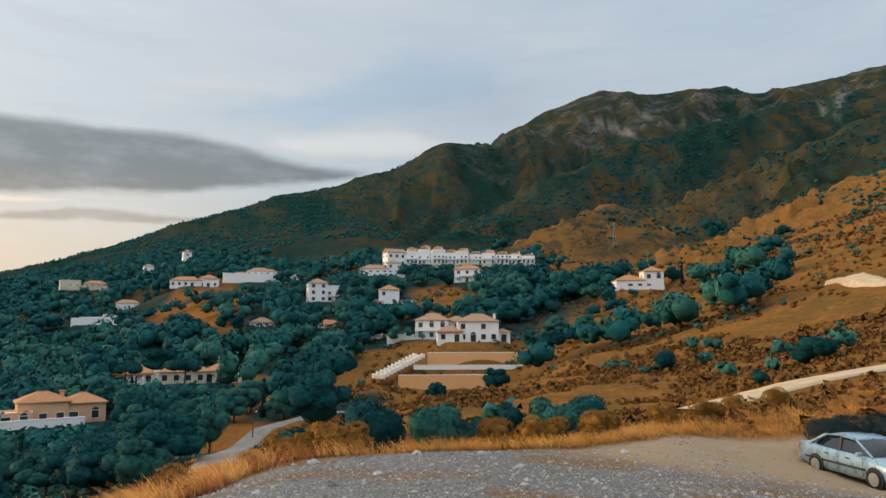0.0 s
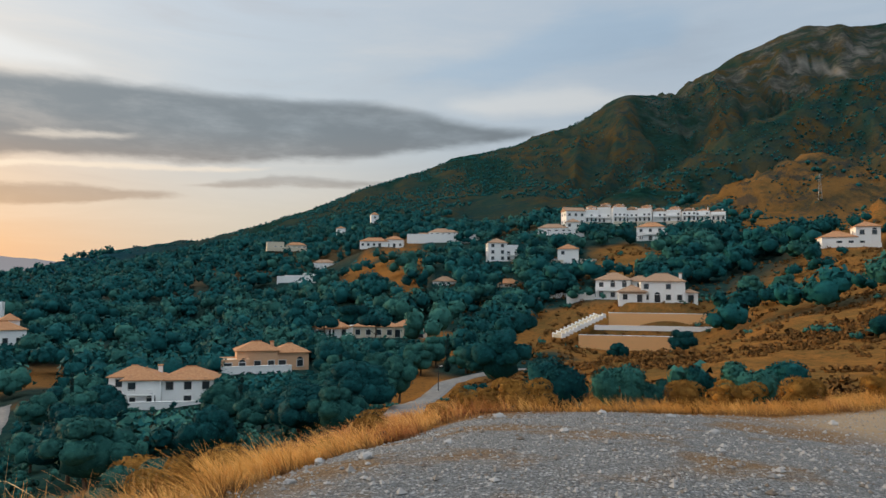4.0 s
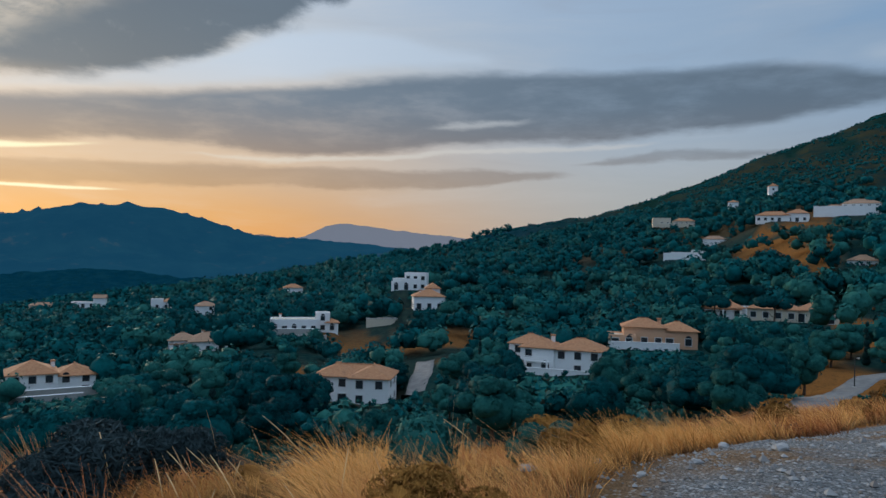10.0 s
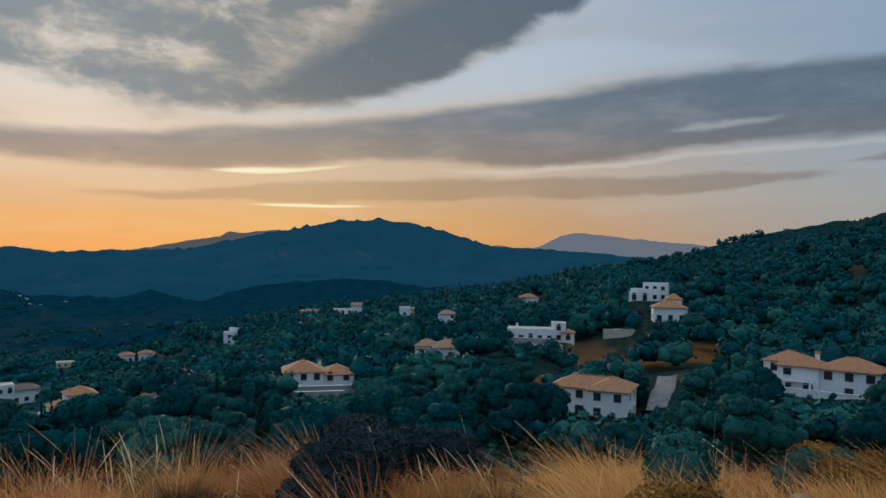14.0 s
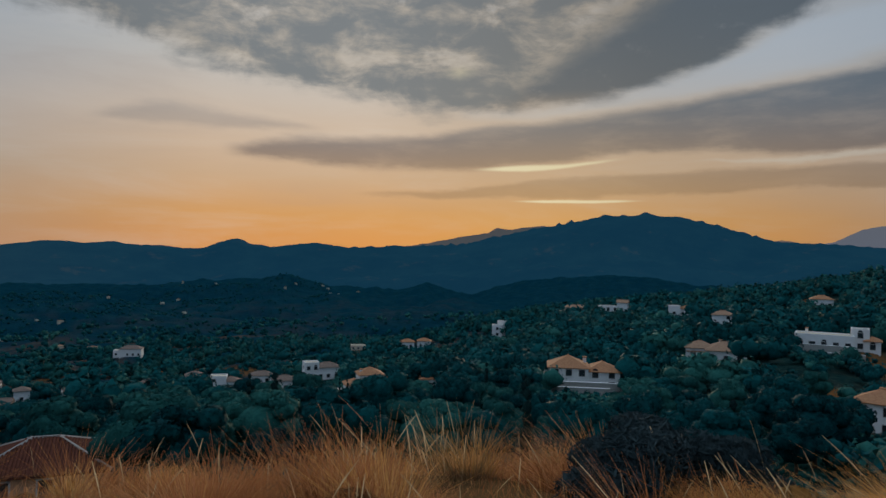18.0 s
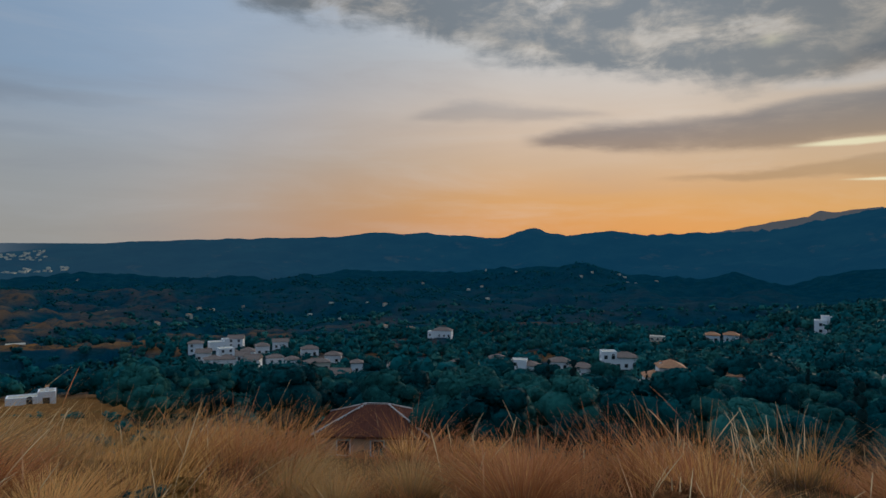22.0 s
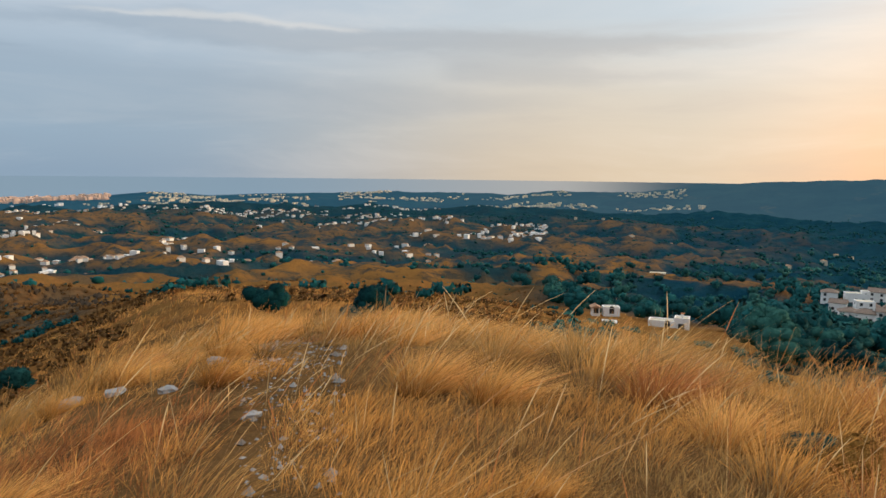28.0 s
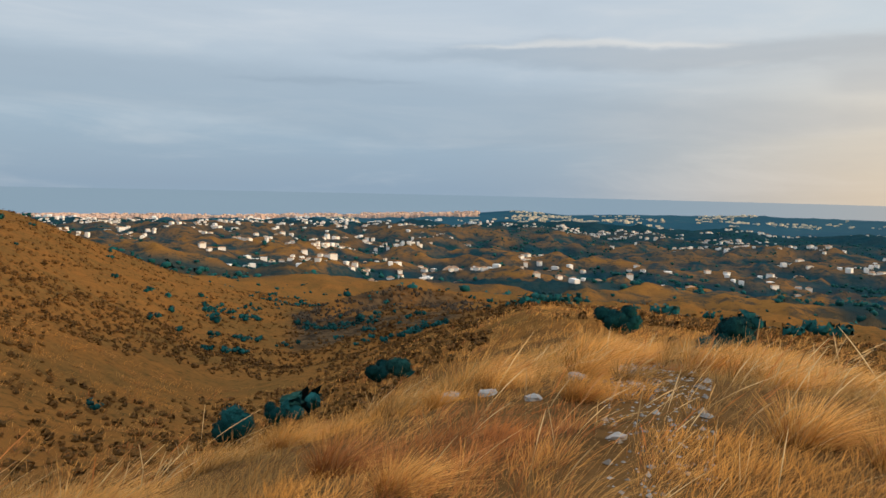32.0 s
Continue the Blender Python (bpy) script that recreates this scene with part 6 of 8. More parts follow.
def build_tussocks():
    """Rounded clumps of fine grass, each a thing of its own."""
    rng = np.random.default_rng(29)
    variants = []
    for k in range(5):
        c = 820
        ang, rad = rng.uniform(0, 6.28, c), np.sqrt(rng.random(c)) * 0.16
        fan = np.stack([np.cos(ang), np.sin(ang)], 1) * (0.12 + 3.6 * rad)[:, None]
        hh = rng.uniform(0.26, 0.44, c) * (1.1 - 2.2 * rad)
        tone = np.clip(rng.normal((0.05, 0.35, 0.65, 0.2, 0.95)[k], 0.12, c), 0, 1)
        variants.append(blades("grass_tussock", "", rad * np.cos(ang), rad * np.sin(ang), hh, np.full(c, 0.0026), tone, rng, STRAW, 0.17, 0.8, fan, wind=1.6, kind="mesh", base=np.full(c, -0.03), segments=2, dome=np.stack([np.cos(ang) * rad / 0.16, np.sin(ang) * rad / 0.16, 1.15 - rad / 0.16], 1)))
    named = ((104, 4.9, 4, 1.2), (102.4, 5.5, 4, 1.1), (105.8, 5.6, 4, 1.1), (129.4, 6.2, 3, 1.2), (128.0, 6.8, 4, 1.1), (131, 6.8, 0, 1.1), (118, 4.6, 0, 0.7), (112, 5.2, 0, 0.8))
    x, y, az, r = scatter(rng, 2600, 32, 226, 2.6, 20)
    for i, (a, d, v, s) in enumerate(named):
        x[i], y[i], az[i], r[i] = *place(a, d), a, d
    ok = (r > gravel_edge(az) + 0.8) & ~((np.abs(az - 170) * np.pi / 180 * r < 0.7) & (r < 14))
    used = []
    for k in np.flatnonzero(ok):
        if len(used) == 270:
            break
        if all(math.hypot(x[k] - a, y[k] - b) > 0.5 for a, b in used):
            used.append((x[k], y[k]))
            # rust clumps favoured sunwards, again to darken the backlit grass by colour
            v = 4 if 74 < az[k] < 126 and rng.random() < 0.5 else int(rng.integers(0, 5)) if rng.random() < 0.6 else int(rng.integers(1, 3))
            ob = new("grass_tussock", variants[v])
            s = rng.uniform(0.6, 1.25) * np.clip(r[k] / 6, 0.5, 1.0)
            if k < len(named):
                v, s = named[k][2], named[k][3]
                ob.data = variants[v]
            ob.location, ob.rotation_euler, ob.scale = (x[k], y[k], gz(x[k], y[k])), (0, 0, rng.uniform(-0.4, 0.4)), (s, s, s * rng.uniform(0.8, 1.1))
            tagged(ob, ("grey-green rounded clump of fine grass", "straw-coloured rounded clump of dry grass", "golden rounded clump of dry grass", "olive-yellow rounded clump of grass", "rust-brown rounded clump of dead grass")[v], "grass", "grass clumps on the knoll")

# ---------------------------------------------------------------- building parts


def part(name, bm, mat, parent, label=""):
    """Links a bmesh as one mesh object under a thing or a part."""
    me = bpy.data.meshes.new(name)
    bm.to_mesh(me)
    bm.free()
    me.materials.append(mat)
    ob = new(name, me)
    ob.parent = parent
    return tagged(ob, label)


def add_box(bm, cx, cy, z0, w, d, h, bevel=0.0):
    r = bmesh.ops.create_cube(bm, size=1.0, matrix=Matrix.Translation((cx, cy, z0 + h / 2)) @ Matrix.Diagonal((w, d, h, 1)))
    if bevel:
        edges = list({e for v in r["verts"] for e in v.link_edges})
        bmesh.ops.bevel(bm, geom=edges, offset=bevel, segments=2, affect="EDGES", profile=0.5)
    return r


def box(cx, cy, z0, w, d, h, bevel=0.0):
    bm = bmesh.new()
    add_box(bm, cx, cy, z0, w, d, h, bevel)
    return bm


def plaster(name, base, stain):
    m, n = material(name)
    pos = n.node("ShaderNodeNewGeometry").outputs["Position"]
    v = n.noise(pos, 0.9, 7, 0.65)
    streaks = n.noise(n.node("ShaderNodeMapping", {0: pos, 3: (2.2, 2.2, 0.22)}).outputs[0], 1.0, 5, 0.6)
    c = n.mix(n.smooth(v, 0.45, 0.8, 0.0, 0.35), base, stain)
    c = n.mix(n.smooth(streaks, 0.55, 0.8, 0.0, 0.3), c, stain)
    finish(n, c, 0.85, n.noise(pos, 14, 3), 0.15, 0.01)
    return m


def tile_material(name, a, b, dark):
    m, n = material(name)
    geo = n.node("ShaderNodeNewGeometry")
    pos = geo.outputs["Position"]
    v = n.noise(pos, 2.2, 5, 0.7)
    c = n.mix(n.smooth(v, 0.3, 0.7), a, b)
    c = n.mix(n.smooth(n.noise(pos, 0.7, 6, 0.7), 0.52, 0.75, 0.0, 0.6), c, dark)
    c = n.mix(n.math("MULTIPLY", geo.outputs["Random Per Island"], 0.3), c, dark)
    rib = n.node("ShaderNodeTexWave", {"Vector": n.node("ShaderNodeTexCoord").outputs["Object"], "Scale": 1.6, "Distortion": 0.3}, bands_direction="X").outputs[1]
    finish(n, c, 0.85, rib, 0.5, 0.06)
    return m


def window_glass():
    m, n = material("dark_window_glass")
    v = n.noise(n.node("ShaderNodeNewGeometry").outputs["Position"], 0.3, 2)
    b = finish(n, n.mix(v, rgb(0.012, 0.018, 0.024), rgb(0.05, 0.06, 0.07)), 0.08)
    b.inputs["Specular IOR Level"].default_value = 0.6
    return m


WALLS = {"white": plaster("white_plaster", rgb(0.88, 0.875, 0.86), rgb(0.72, 0.69, 0.65)),
         "cream": plaster("cream_plaster", rgb(0.66, 0.58, 0.45), rgb(0.48, 0.40, 0.30)),
         "peach": plaster("peach_plaster", rgb(0.68, 0.40, 0.24), rgb(0.52, 0.33, 0.22)),
         "ochre": plaster("ochre_plaster", rgb(0.80, 0.44, 0.20), rgb(0.64, 0.38, 0.19)),
         "grey": plaster("grey_stone_wall", rgb(0.42, 0.41, 0.38), rgb(0.26, 0.25, 0.22))}
TILES = [tile_material("clay_tiles", rgb(0.42, 0.19, 0.09), rgb(0.56, 0.29, 0.14), rgb(0.22, 0.13, 0.08)),
         tile_material("weathered_tiles", rgb(0.36, 0.21, 0.13), rgb(0.46, 0.30, 0.19), rgb(0.19, 0.14, 0.10)),
         tile_material("grey_brown_tiles", rgb(0.20, 0.15, 0.12), rgb(0.30, 0.22, 0.17), rgb(0.12, 0.10, 0.09))]
GLASS = window_glass()
FRAME = plaster("painted_frames", rgb(0.70, 0.69, 0.66), rgb(0.5, 0.48, 0.44))
DOOR = plaster("red_door_paint", rgb(0.30, 0.045, 0.03), rgb(0.20, 0.05, 0.03))


def hip_roof(cx, cy, z0, w, d, rise, over=0.45, kind="hip"):
    """Sloping roof slab with eaves, standing on z0."""
    bm = bmesh.new()
    W, D, t = w / 2 + over, d / 2 + over, 0.16
    if kind == "pyramid":
        ridge = [(0, 0)]
    elif w >= d:
        k = W - (D if kind == "hip" else 0)
        ridge = [(-max(k, 0.05), 0), (max(k, 0.05), 0)]
    else:
        k = D - (W if kind == "hip" else 0)
        ridge = [(0, -max(k, 0.05)), (0, max(k, 0.05))]
    low = [bm.verts.new((cx + sx * W, cy + sy * D, z0 - 0.12)) for sx, sy in ((-1, -1), (1, -1), (1, 1), (-1, 1))]
    eave = [bm.verts.new((cx + sx * W, cy + sy * D, z0 - 0.12 + t)) for sx, sy in ((-1, -1), (1, -1), (1, 1), (-1, 1))]
    top = [bm.verts.new((cx + x, cy + y, z0 + rise)) for x, y in ridge]
    bm.faces.new(low[::-1])
    for i in range(4):
        bm.faces.new((low[i], low[(i + 1) % 4], eave[(i + 1) % 4], eave[i]))
    if len(top) == 1:
        for i in range(4):
            bm.faces.new((eave[i], eave[(i + 1) % 4], top[0]))
    elif w >= d:
        bm.faces.new((eave[0], eave[1], top[1], top[0]))
        bm.faces.new((eave[1], eave[2], top[1]))
        bm.faces.new((eave[2], eave[3], top[0], top[1]))
        bm.faces.new((eave[3], eave[0], top[0]))
    else:
        bm.faces.new((eave[0], eave[1], top[0]))
        bm.faces.new((eave[1], eave[2], top[1], top[0]))
        bm.faces.new((eave[2], eave[3], top[1]))
        bm.faces.new((eave[3], eave[0], top[0], top[1]))
    # ridge and hip caps
    if len(top) == 2:
        a, b = top[0].co, top[1].co
        mid = (a + b) / 2
        add_box(bm, mid.x, mid.y, z0 + rise - 0.08, abs(a.x - b.x) + 0.25, abs(a.y - b.y) + 0.25, 0.2)
    return bm


WINDOW_MESHES = {}


def window_meshes(w, h, arched):
    key = (w, h, arched)
    if key not in WINDOW_MESHES:
        bm = bmesh.new()
        f = 0.12
        loops = []
        for yy in (-0.12, 0.02):
            for gx, g0, g1 in ((w / 2 + f, -f, h + f), (w / 2, 0, h)):
                loops.append([bm.verts.new(p) for p in ((-gx, yy, g0), (gx, yy, g0), (gx, yy, g1), (-gx, yy, g1))])
        for a, b in ((0, 1), (1, 3), (3, 2), (2, 0)):
            for i in range(4):
                bm.faces.new((loops[a][i], loops[a][(i + 1) % 4], loops[b][(i + 1) % 4], loops[b][i]))
        bmesh.ops.recalc_face_normals(bm, faces=bm.faces)
        me = bpy.data.meshes.new("frame")
        bm.to_mesh(me)
        bm.free()
        me.materials.append(FRAME)
        bm = bmesh.new()
        add_box(bm, 0, -0.01, 0, w, 0.06, h)
        if arched:
            bmesh.ops.create_cone(bm, cap_ends=True, segments=16, radius1=w / 2, radius2=w / 2, depth=0.08, matrix=Matrix.Translation((0, -0.02, h)) @ Matrix.Rotation(math.pi / 2, 4, "X"))
        pane = bpy.data.meshes.new("pane")
        bm.to_mesh(pane)
        bm.free()
        pane.materials.append(GLASS)
        WINDOW_MESHES[key] = (me, pane)
    return WINDOW_MESHES[key]


def add_window(parent, x, y, z, turn, w, h, arched=False):
    fr, pane = window_meshes(w, h, arched)
    ob = new("window", fr)
    ob.parent = parent
    ob.matrix_basis = pose(x, y, z, 0, 0, turn)
    p = new("pane", pane)
    p.parent = ob
    return ob


def build_house(az, el, r, turn, tint, blocks, extras, label):
    rng = random.Random(int(az * 31 + r * 7))
    x, y = place(az, r)
    z = EYE + r * math.tan(radians(el))
    house = new("house")
    house.matrix_basis = pose(x, y, z, 0, 0, az + turn)
    wall_mat, tile = WALLS[tint], TILES[2 if r > 240 and az > 92 else int(rng.random() < 0.4)]
    simple = r > 300
    for bx, by, w, d, h, roof, storeys in blocks:
        part("wall", box(bx, by, -1.2, w, d, h + 1.2, 0.04), wall_mat, house)
        if roof == "flat":
            bm = bmesh.new()
            for px, py, pw, pd in ((bx, by - d / 2 + 0.14, w + 0.1, 0.3), (bx, by + d / 2 - 0.14, w + 0.1, 0.3), (bx - w / 2 + 0.14, by, 0.3, d - 0.34), (bx + w / 2 - 0.14, by, 0.3, d - 0.34)):
                add_box(bm, px, py, h, pw, pd, 0.45)
            part("parapet", bm, wall_mat, house)
            part("roof", box(bx, by, h + 0.01, w - 0.6, d - 0.6, 0.12), WALLS["cream"], house)
        else:
            rise = min(w, d) * (0.27 if roof != "pyramid" else 0.42)
            part("roof", hip_roof(bx, by, h, w, d, rise, 0.45, roof), tile, house, "orange-brown clay tiled roof")
            if roof == "gable":
                for s in (-1, 1):
                    bm = bmesh.new()
                    if w >= d:
                        xs = bx + s * (w / 2 - 0.1)
                        vs = [bm.verts.new(p) for p in ((xs, by - d / 2, h), (xs, by + d / 2, h), (xs, by, h + rise - 0.1))]
                    else:
                        ys = by + s * (d / 2 - 0.1)
                        vs = [bm.verts.new(p) for p in ((bx - w / 2, ys, h), (bx + w / 2, ys, h), (bx, ys, h + rise - 0.1))]
                    face = bm.faces.new(vs)
                    bmesh.ops.solidify(bm, geom=[face], thickness=0.2)
                    part("gable", bm, wall_mat, house)
        sh = h / storeys
        for s in range(storeys):
            count = max(1, int(w / (3.4 if simple else 2.9)))
            for k in range(count):
                if rng.random() < 0.12:
                    continue
                tall = s == 0 and rng.random() < 0.35
                ww, wh = (1.6, 2.2) if tall else (1.35, 1.5)
                add_window(house, bx - w / 2 + (k + 0.5) * w / count, by - d / 2, s * sh + (0.1 if tall else 0.85), 0, ww, wh, not simple and rng.random() < 0.2)
            if not simple or rng.random() < 0.5:
                for side, tz in ((-1, -90), (1, 90)):
                    for k in range(max(1, int(d / 4.2))):
                        add_window(house, bx + side * w / 2, by - d / 2 + (k + 0.5) * d / max(1, int(d / 4.2)), s * sh + 1.0, tz, 1.1, 1.2)
    for e in extras:
        kind, *nums = e.split()
        if kind == "chimney":
            cx, cy, top = (float(v) for v in nums)
            part("chimney", box(cx, cy, top - 2.6, 0.75, 0.75, 2.6, 0.03), wall_mat, house)
            part("chimney_cap", box(cx, cy, top + 0.02, 1.0, 1.0, 0.28, 0.05), tile, house)
        elif kind == "wall":
            cx, cy, w, d, h = (float(v) for v in nums[:5])
            mat = WALLS[nums[5]]
            base = gz(*(house.matrix_basis @ Vector((cx, cy, 0))).xy) - z
            top = base + h
            part("garden_wall", box(cx, cy, base - 1.5, w, d, h + 1.5, 0.03), mat, house)
            part("coping", box(cx, cy, top, w + 0.12, d + 0.14, 0.12, 0.02), WALLS["white"], house)
        elif kind == "terrace":
            cx, cy, w, d, top, h = (float(v) for v in nums[:6])
            part("terrace_wall", box(cx, cy, top - h - 0.3, w, d, h + 0.3, 0.03), WALLS[nums[6]], house)
            part("coping", box(cx, cy, top, w + 0.12, d + 0.14, 0.14, 0.02), WALLS["white"], house)
        elif kind == "flight":
            # a flight of steps between stepped white parapet blocks
            ax, ay, az0, bx, by, bz = (float(v) for v in nums)
            lean = math.degrees(math.atan2(by - ay, bx - ax))
            run = math.hypot(bx - ax, by - ay) / 12
            for k in range(12):
                u = (k + 0.5) / 12
                px, py, top = ax + u * (bx - ax), ay + u * (by - ay), az0 + u * (bz - az0)
                for off, name, rise in ((0.0, "parapet", 0.25), (1.6, "step", 0.0), (3.2, "parapet", 0.25)):
                    m = pose(px, py, top, 0, 0, lean) @ pose(0, -off, 0)
                    ob = part(name, box(0, 0, -0.9, run * 0.96, 0.4 if rise else 2.7, 0.9 + rise, 0.03), WALLS["white" if rise else "cream"], house)
                    ob.matrix_basis = m
                    if rise:
                        part("post", box(-run * 0.35, 0, rise, 0.4, 0.45, 0.22, 0.03), WALLS["white"], ob)
        elif kind == "balcony":
            cx, cy, w = (float(v) for v in nums)
            part("balcony", box(cx, cy, 2.75, w, 1.5, 0.22, 0.02), wall_mat, house)
            bm = box(cx, cy - 0.7, 3.85, w, 0.12, 0.1)
            for k in range(int(w / 0.35)):
                add_box(bm, cx - w / 2 + 0.15 + k * 0.35, cy - 0.7, 2.98, 0.12, 0.1, 0.86)
            part("railing", bm, wall_mat, house)
            for k in (-1, 1):
                part("pillar", box(cx + k * (w / 2 - 0.3), cy - 0.5, -0.6, 0.35, 0.35, 3.32), wall_mat, house)
        elif kind == "arches":
            cx, cy, w = (float(v) for v in nums)
            count = max(2, int(w / 2.2))
            for k in range(count + 1):
                part("pillar", box(cx - w / 2 + k * w / count, cy, -0.6, 0.4, 0.4, 3.2), wall_mat, house)
            part("porch_roof", box(cx, cy + 0.1, 2.62, w + 0.8, 0.7, 0.4, 0.05), tile, house)
        elif kind == "balustrade":
            cx, cy, w = (float(v) for v in nums)
            base = gz(*(house.matrix_basis @ Vector((cx, cy, 0))).xy) - z
            bm = box(cx, cy, base - 1, w, 0.5, 1.3)
            add_box(bm, cx, cy, base + 1.15, w, 0.3, 0.14)
            for k in range(int(w / 0.5)):
                add_box(bm, cx - w / 2 + 0.25 + k * 0.5, cy, base + 0.31, 0.2, 0.2, 0.83)
            part("balustrade", bm, WALLS["white"], house)
            for k in range(int(w / 4) + 1):
                part("post", box(cx - w / 2 + k * 4, cy - 0.01, base, 0.45, 0.6, 1.7), WALLS["white"], house)
    return tagged(house, label, "house", "villas")


def build_row():
    """Townhouses in one stepped terrace."""
    rng = random.Random(5)
    for k in range(ROW_UNITS):
        az, r = 2.6 - k * 1.06, 405 - k * 0.5
        x, y, z, _ = PADS[len(HOUSES) + k]
        ob = new("townhouse")
        step_back = (0, 3, -2, 2, -1, 3, 0, -2, 1, -1)[k]
        ob.matrix_basis = pose(x, y, z, 0, 0, az + (6, -4, 10, 2, -6, 8, 0, 5, -3, 4)[k]) @ pose(0, step_back, 0)
        h = (7.4, 9.0, 8.4, 7.0, 7.6, 6.2, 6.6, 5.4, 5.8, 4.8)[k]
        first = k == 0
        part("wall", box(0, 0, -1.4, 7.4, 9, h + 1.4, 0.04), WALLS["white"], ob)
        part("roof", hip_roof(0, 0.4, h, 7.4, 8.2, 1.5, 0.35, "gable" if k % 2 else "hip"), TILES[k % 2], ob, "pale orange tiled roof")
        if k < 8:
            part("upper_storey", box(0.6, 3.0, h, 5.2, 5, 2.2 if k < 2 else 1.6, 0.04), WALLS["white"], ob)
            part("upper_roof", hip_roof(0.6, 3.0, h + (2.2 if k < 2 else 1.6), 5.2, 5, 1.1), TILES[0], ob)
        for s in range(2):
            for j in range(3):
                if rng.random() < 0.8 and h > 2.4 + 2.9 * s:
                    add_window(ob, -2.4 + 2.4 * j, -4.5, 0.7 + 2.9 * s, 0, 1.0, 1.1 if s else 1.5, s == 0)
        part("terrace_wall", box(0, -6.6, -3.4, 7.7, 0.5, 3.6), WALLS["cream"], ob)
        part("balcony", box(0, -5.1, 2.75, 6.4, 1.2, 0.9), WALLS["white"], ob)
        part("chimney", box(2.5, 1.0, h, 0.7, 0.7, 2.2), WALLS["white"], ob)
        tagged(ob, "white terraced townhouse with arched windows and tiled roof", "house", "terrace of townhouses")


def build_tiled_house():
    """The red-brown tiled roof close below the knoll, tile by tile."""
    x, y = place(115.0, 68)
    house = new("house")
    house.matrix_basis = pose(x, y, -18.9, 0, 0, 115.0 - 8)
    w, d, h, rise = 10.0, 8.0, 2.4, 2.0
    part("wall", box(0, 0, -1.5, w, d, h + 1.5, 0.04), WALLS["peach"], house)
    roof = part("roof", hip_roof(0, 0, h, w, d, rise, 0.4, "hip"), tile_material("shaded_red_tiles", rgb(0.11, 0.035, 0.02), rgb(0.16, 0.055, 0.03), rgb(0.06, 0.03, 0.025)), house, "red-brown roof of barrel tiles")
    W, D = w / 2 + 0.4, d / 2 + 0.4
    slope = math.atan2(rise - 0.04, D)
    # barrel tiles: half-round courses running up the slope
    bm = bmesh.new()
    seg = 6
    for a in range(2):
        ring = [bm.verts.new((0.115 * math.cos(math.pi * k / seg), a * 0.42, 0.085 * math.sin(math.pi * k / seg) + 0.02 * (1 - a))) for k in range(seg + 1)]
        if a == 0:
            first = ring
    for k in range(seg):
        bm.faces.new((first[k], first[k + 1], ring[k + 1], ring[k]))
    me = bpy.data.meshes.new("tile")
    bm.to_mesh(me)
    bm.free()
    me.materials.append(tile_material("old_barrel_tiles", rgb(0.10, 0.028, 0.014), rgb(0.16, 0.050, 0.024), rgb(0.05, 0.025, 0.02)))
    count = 0
    step = 0.36
    courses = int(D / math.cos(slope) / step)
    for i in range(int(2 * W / 0.27)):
        tx = -W + 0.135 + i * 0.27
        for j in range(courses):
            s = j * step
            ty = -D + s * math.cos(slope)
            if abs(tx) > W - (ty + D) * 0.98:
                break
            tz = h + 0.06 + s * math.sin(slope)
            if count < 300:
                t = new("tile", me)
                t.parent = roof
                t.matrix_basis = pose(tx, ty, tz, math.degrees(slope), 0, 0)
                count += 1
    rows = []
    for i in range(int(2 * W / 0.27)):
        tx = -W + 0.135 + i * 0.27
        for j in range(courses):
            ty = -D + j * step * math.cos(slope)
            if abs(tx) > W - (ty + D) * 0.98:
                break
            rows.append((tx, ty, h + 0.06 + j * step * math.sin(slope), 0))
    rest = rows[300:]
    for i in range(int(2 * D / 0.27)):
        tx = -D + 0.135 + i * 0.27
        for j in range(courses):
            ty = -W + j * step * math.cos(slope)
            if abs(tx) > D - (ty + W) * 0.98:
                break
            rest.append((tx, ty, h + 0.06 + j * step * math.sin(slope), 90))
            rest.append((tx, ty, h + 0.06 + j * step * math.sin(slope), -90))
    base = np.array([v.co[:] for v in me.vertices])
    faces = np.array([p.vertices[:] for p in me.polygons])
    vs, fs = [], []
    for k, (tx, ty, tz, tz_turn) in enumerate(rest):
        m = pose(0, 0, 0, 0, 0, tz_turn) @ pose(tx, ty, tz, math.degrees(slope), 0, 0)
        vs.append(base @ np.array(m.to_3x3()).T + np.array(m.translation))
        fs.append(faces + k * len(base))
    far_tiles = mesh_from("tiles", np.concatenate(vs), np.concatenate(fs), me.materials[0])
    ob = new("tiles", far_tiles)
    ob.parent = roof
    tagged(ob, kind="stuff")
    # whitened ridge
    bm = bmesh.new()
    k = W - D
    for i in range(int(2 * k / 0.3) + 1):
        bmesh.ops.create_cone(bm, cap_ends=True, segments=8, radius1=0.15, radius2=0.13, depth=0.34, matrix=Matrix.Translation((-k + i * 0.3, 0, h + rise + 0.02)) @ Matrix.Rotation(math.pi / 2, 4, "Y"))
    for sx in (-1, 1):
        for sy in (-1, 1):
            a, b = Vector((sx * W, sy * D, h + 0.1)), Vector((sx * k, 0, h + rise + 0.02))
            nseg = int((b - a).length / 0.36)
            for i in range(nseg):
                p = a.lerp(b, (i + 0.5) / nseg)
                bmesh.ops.create_cone(bm, cap_ends=True, segments=8, radius1=0.15, radius2=0.13, depth=0.38, matrix=Matrix.Translation(p) @ (b - a).to_track_quat("Z", "Y").to_matrix().to_4x4())
    part("ridge_tiles", bm, WALLS["grey"], house, "grey mortared ridge tiles")
    for k in (-2.5, 0.6):
        add_window(house, k, -D + 0.42, 0.7, 0, 1.1, 1.3)
    tagged(house, "low house with an old red-brown barrel-tile roof", "house")


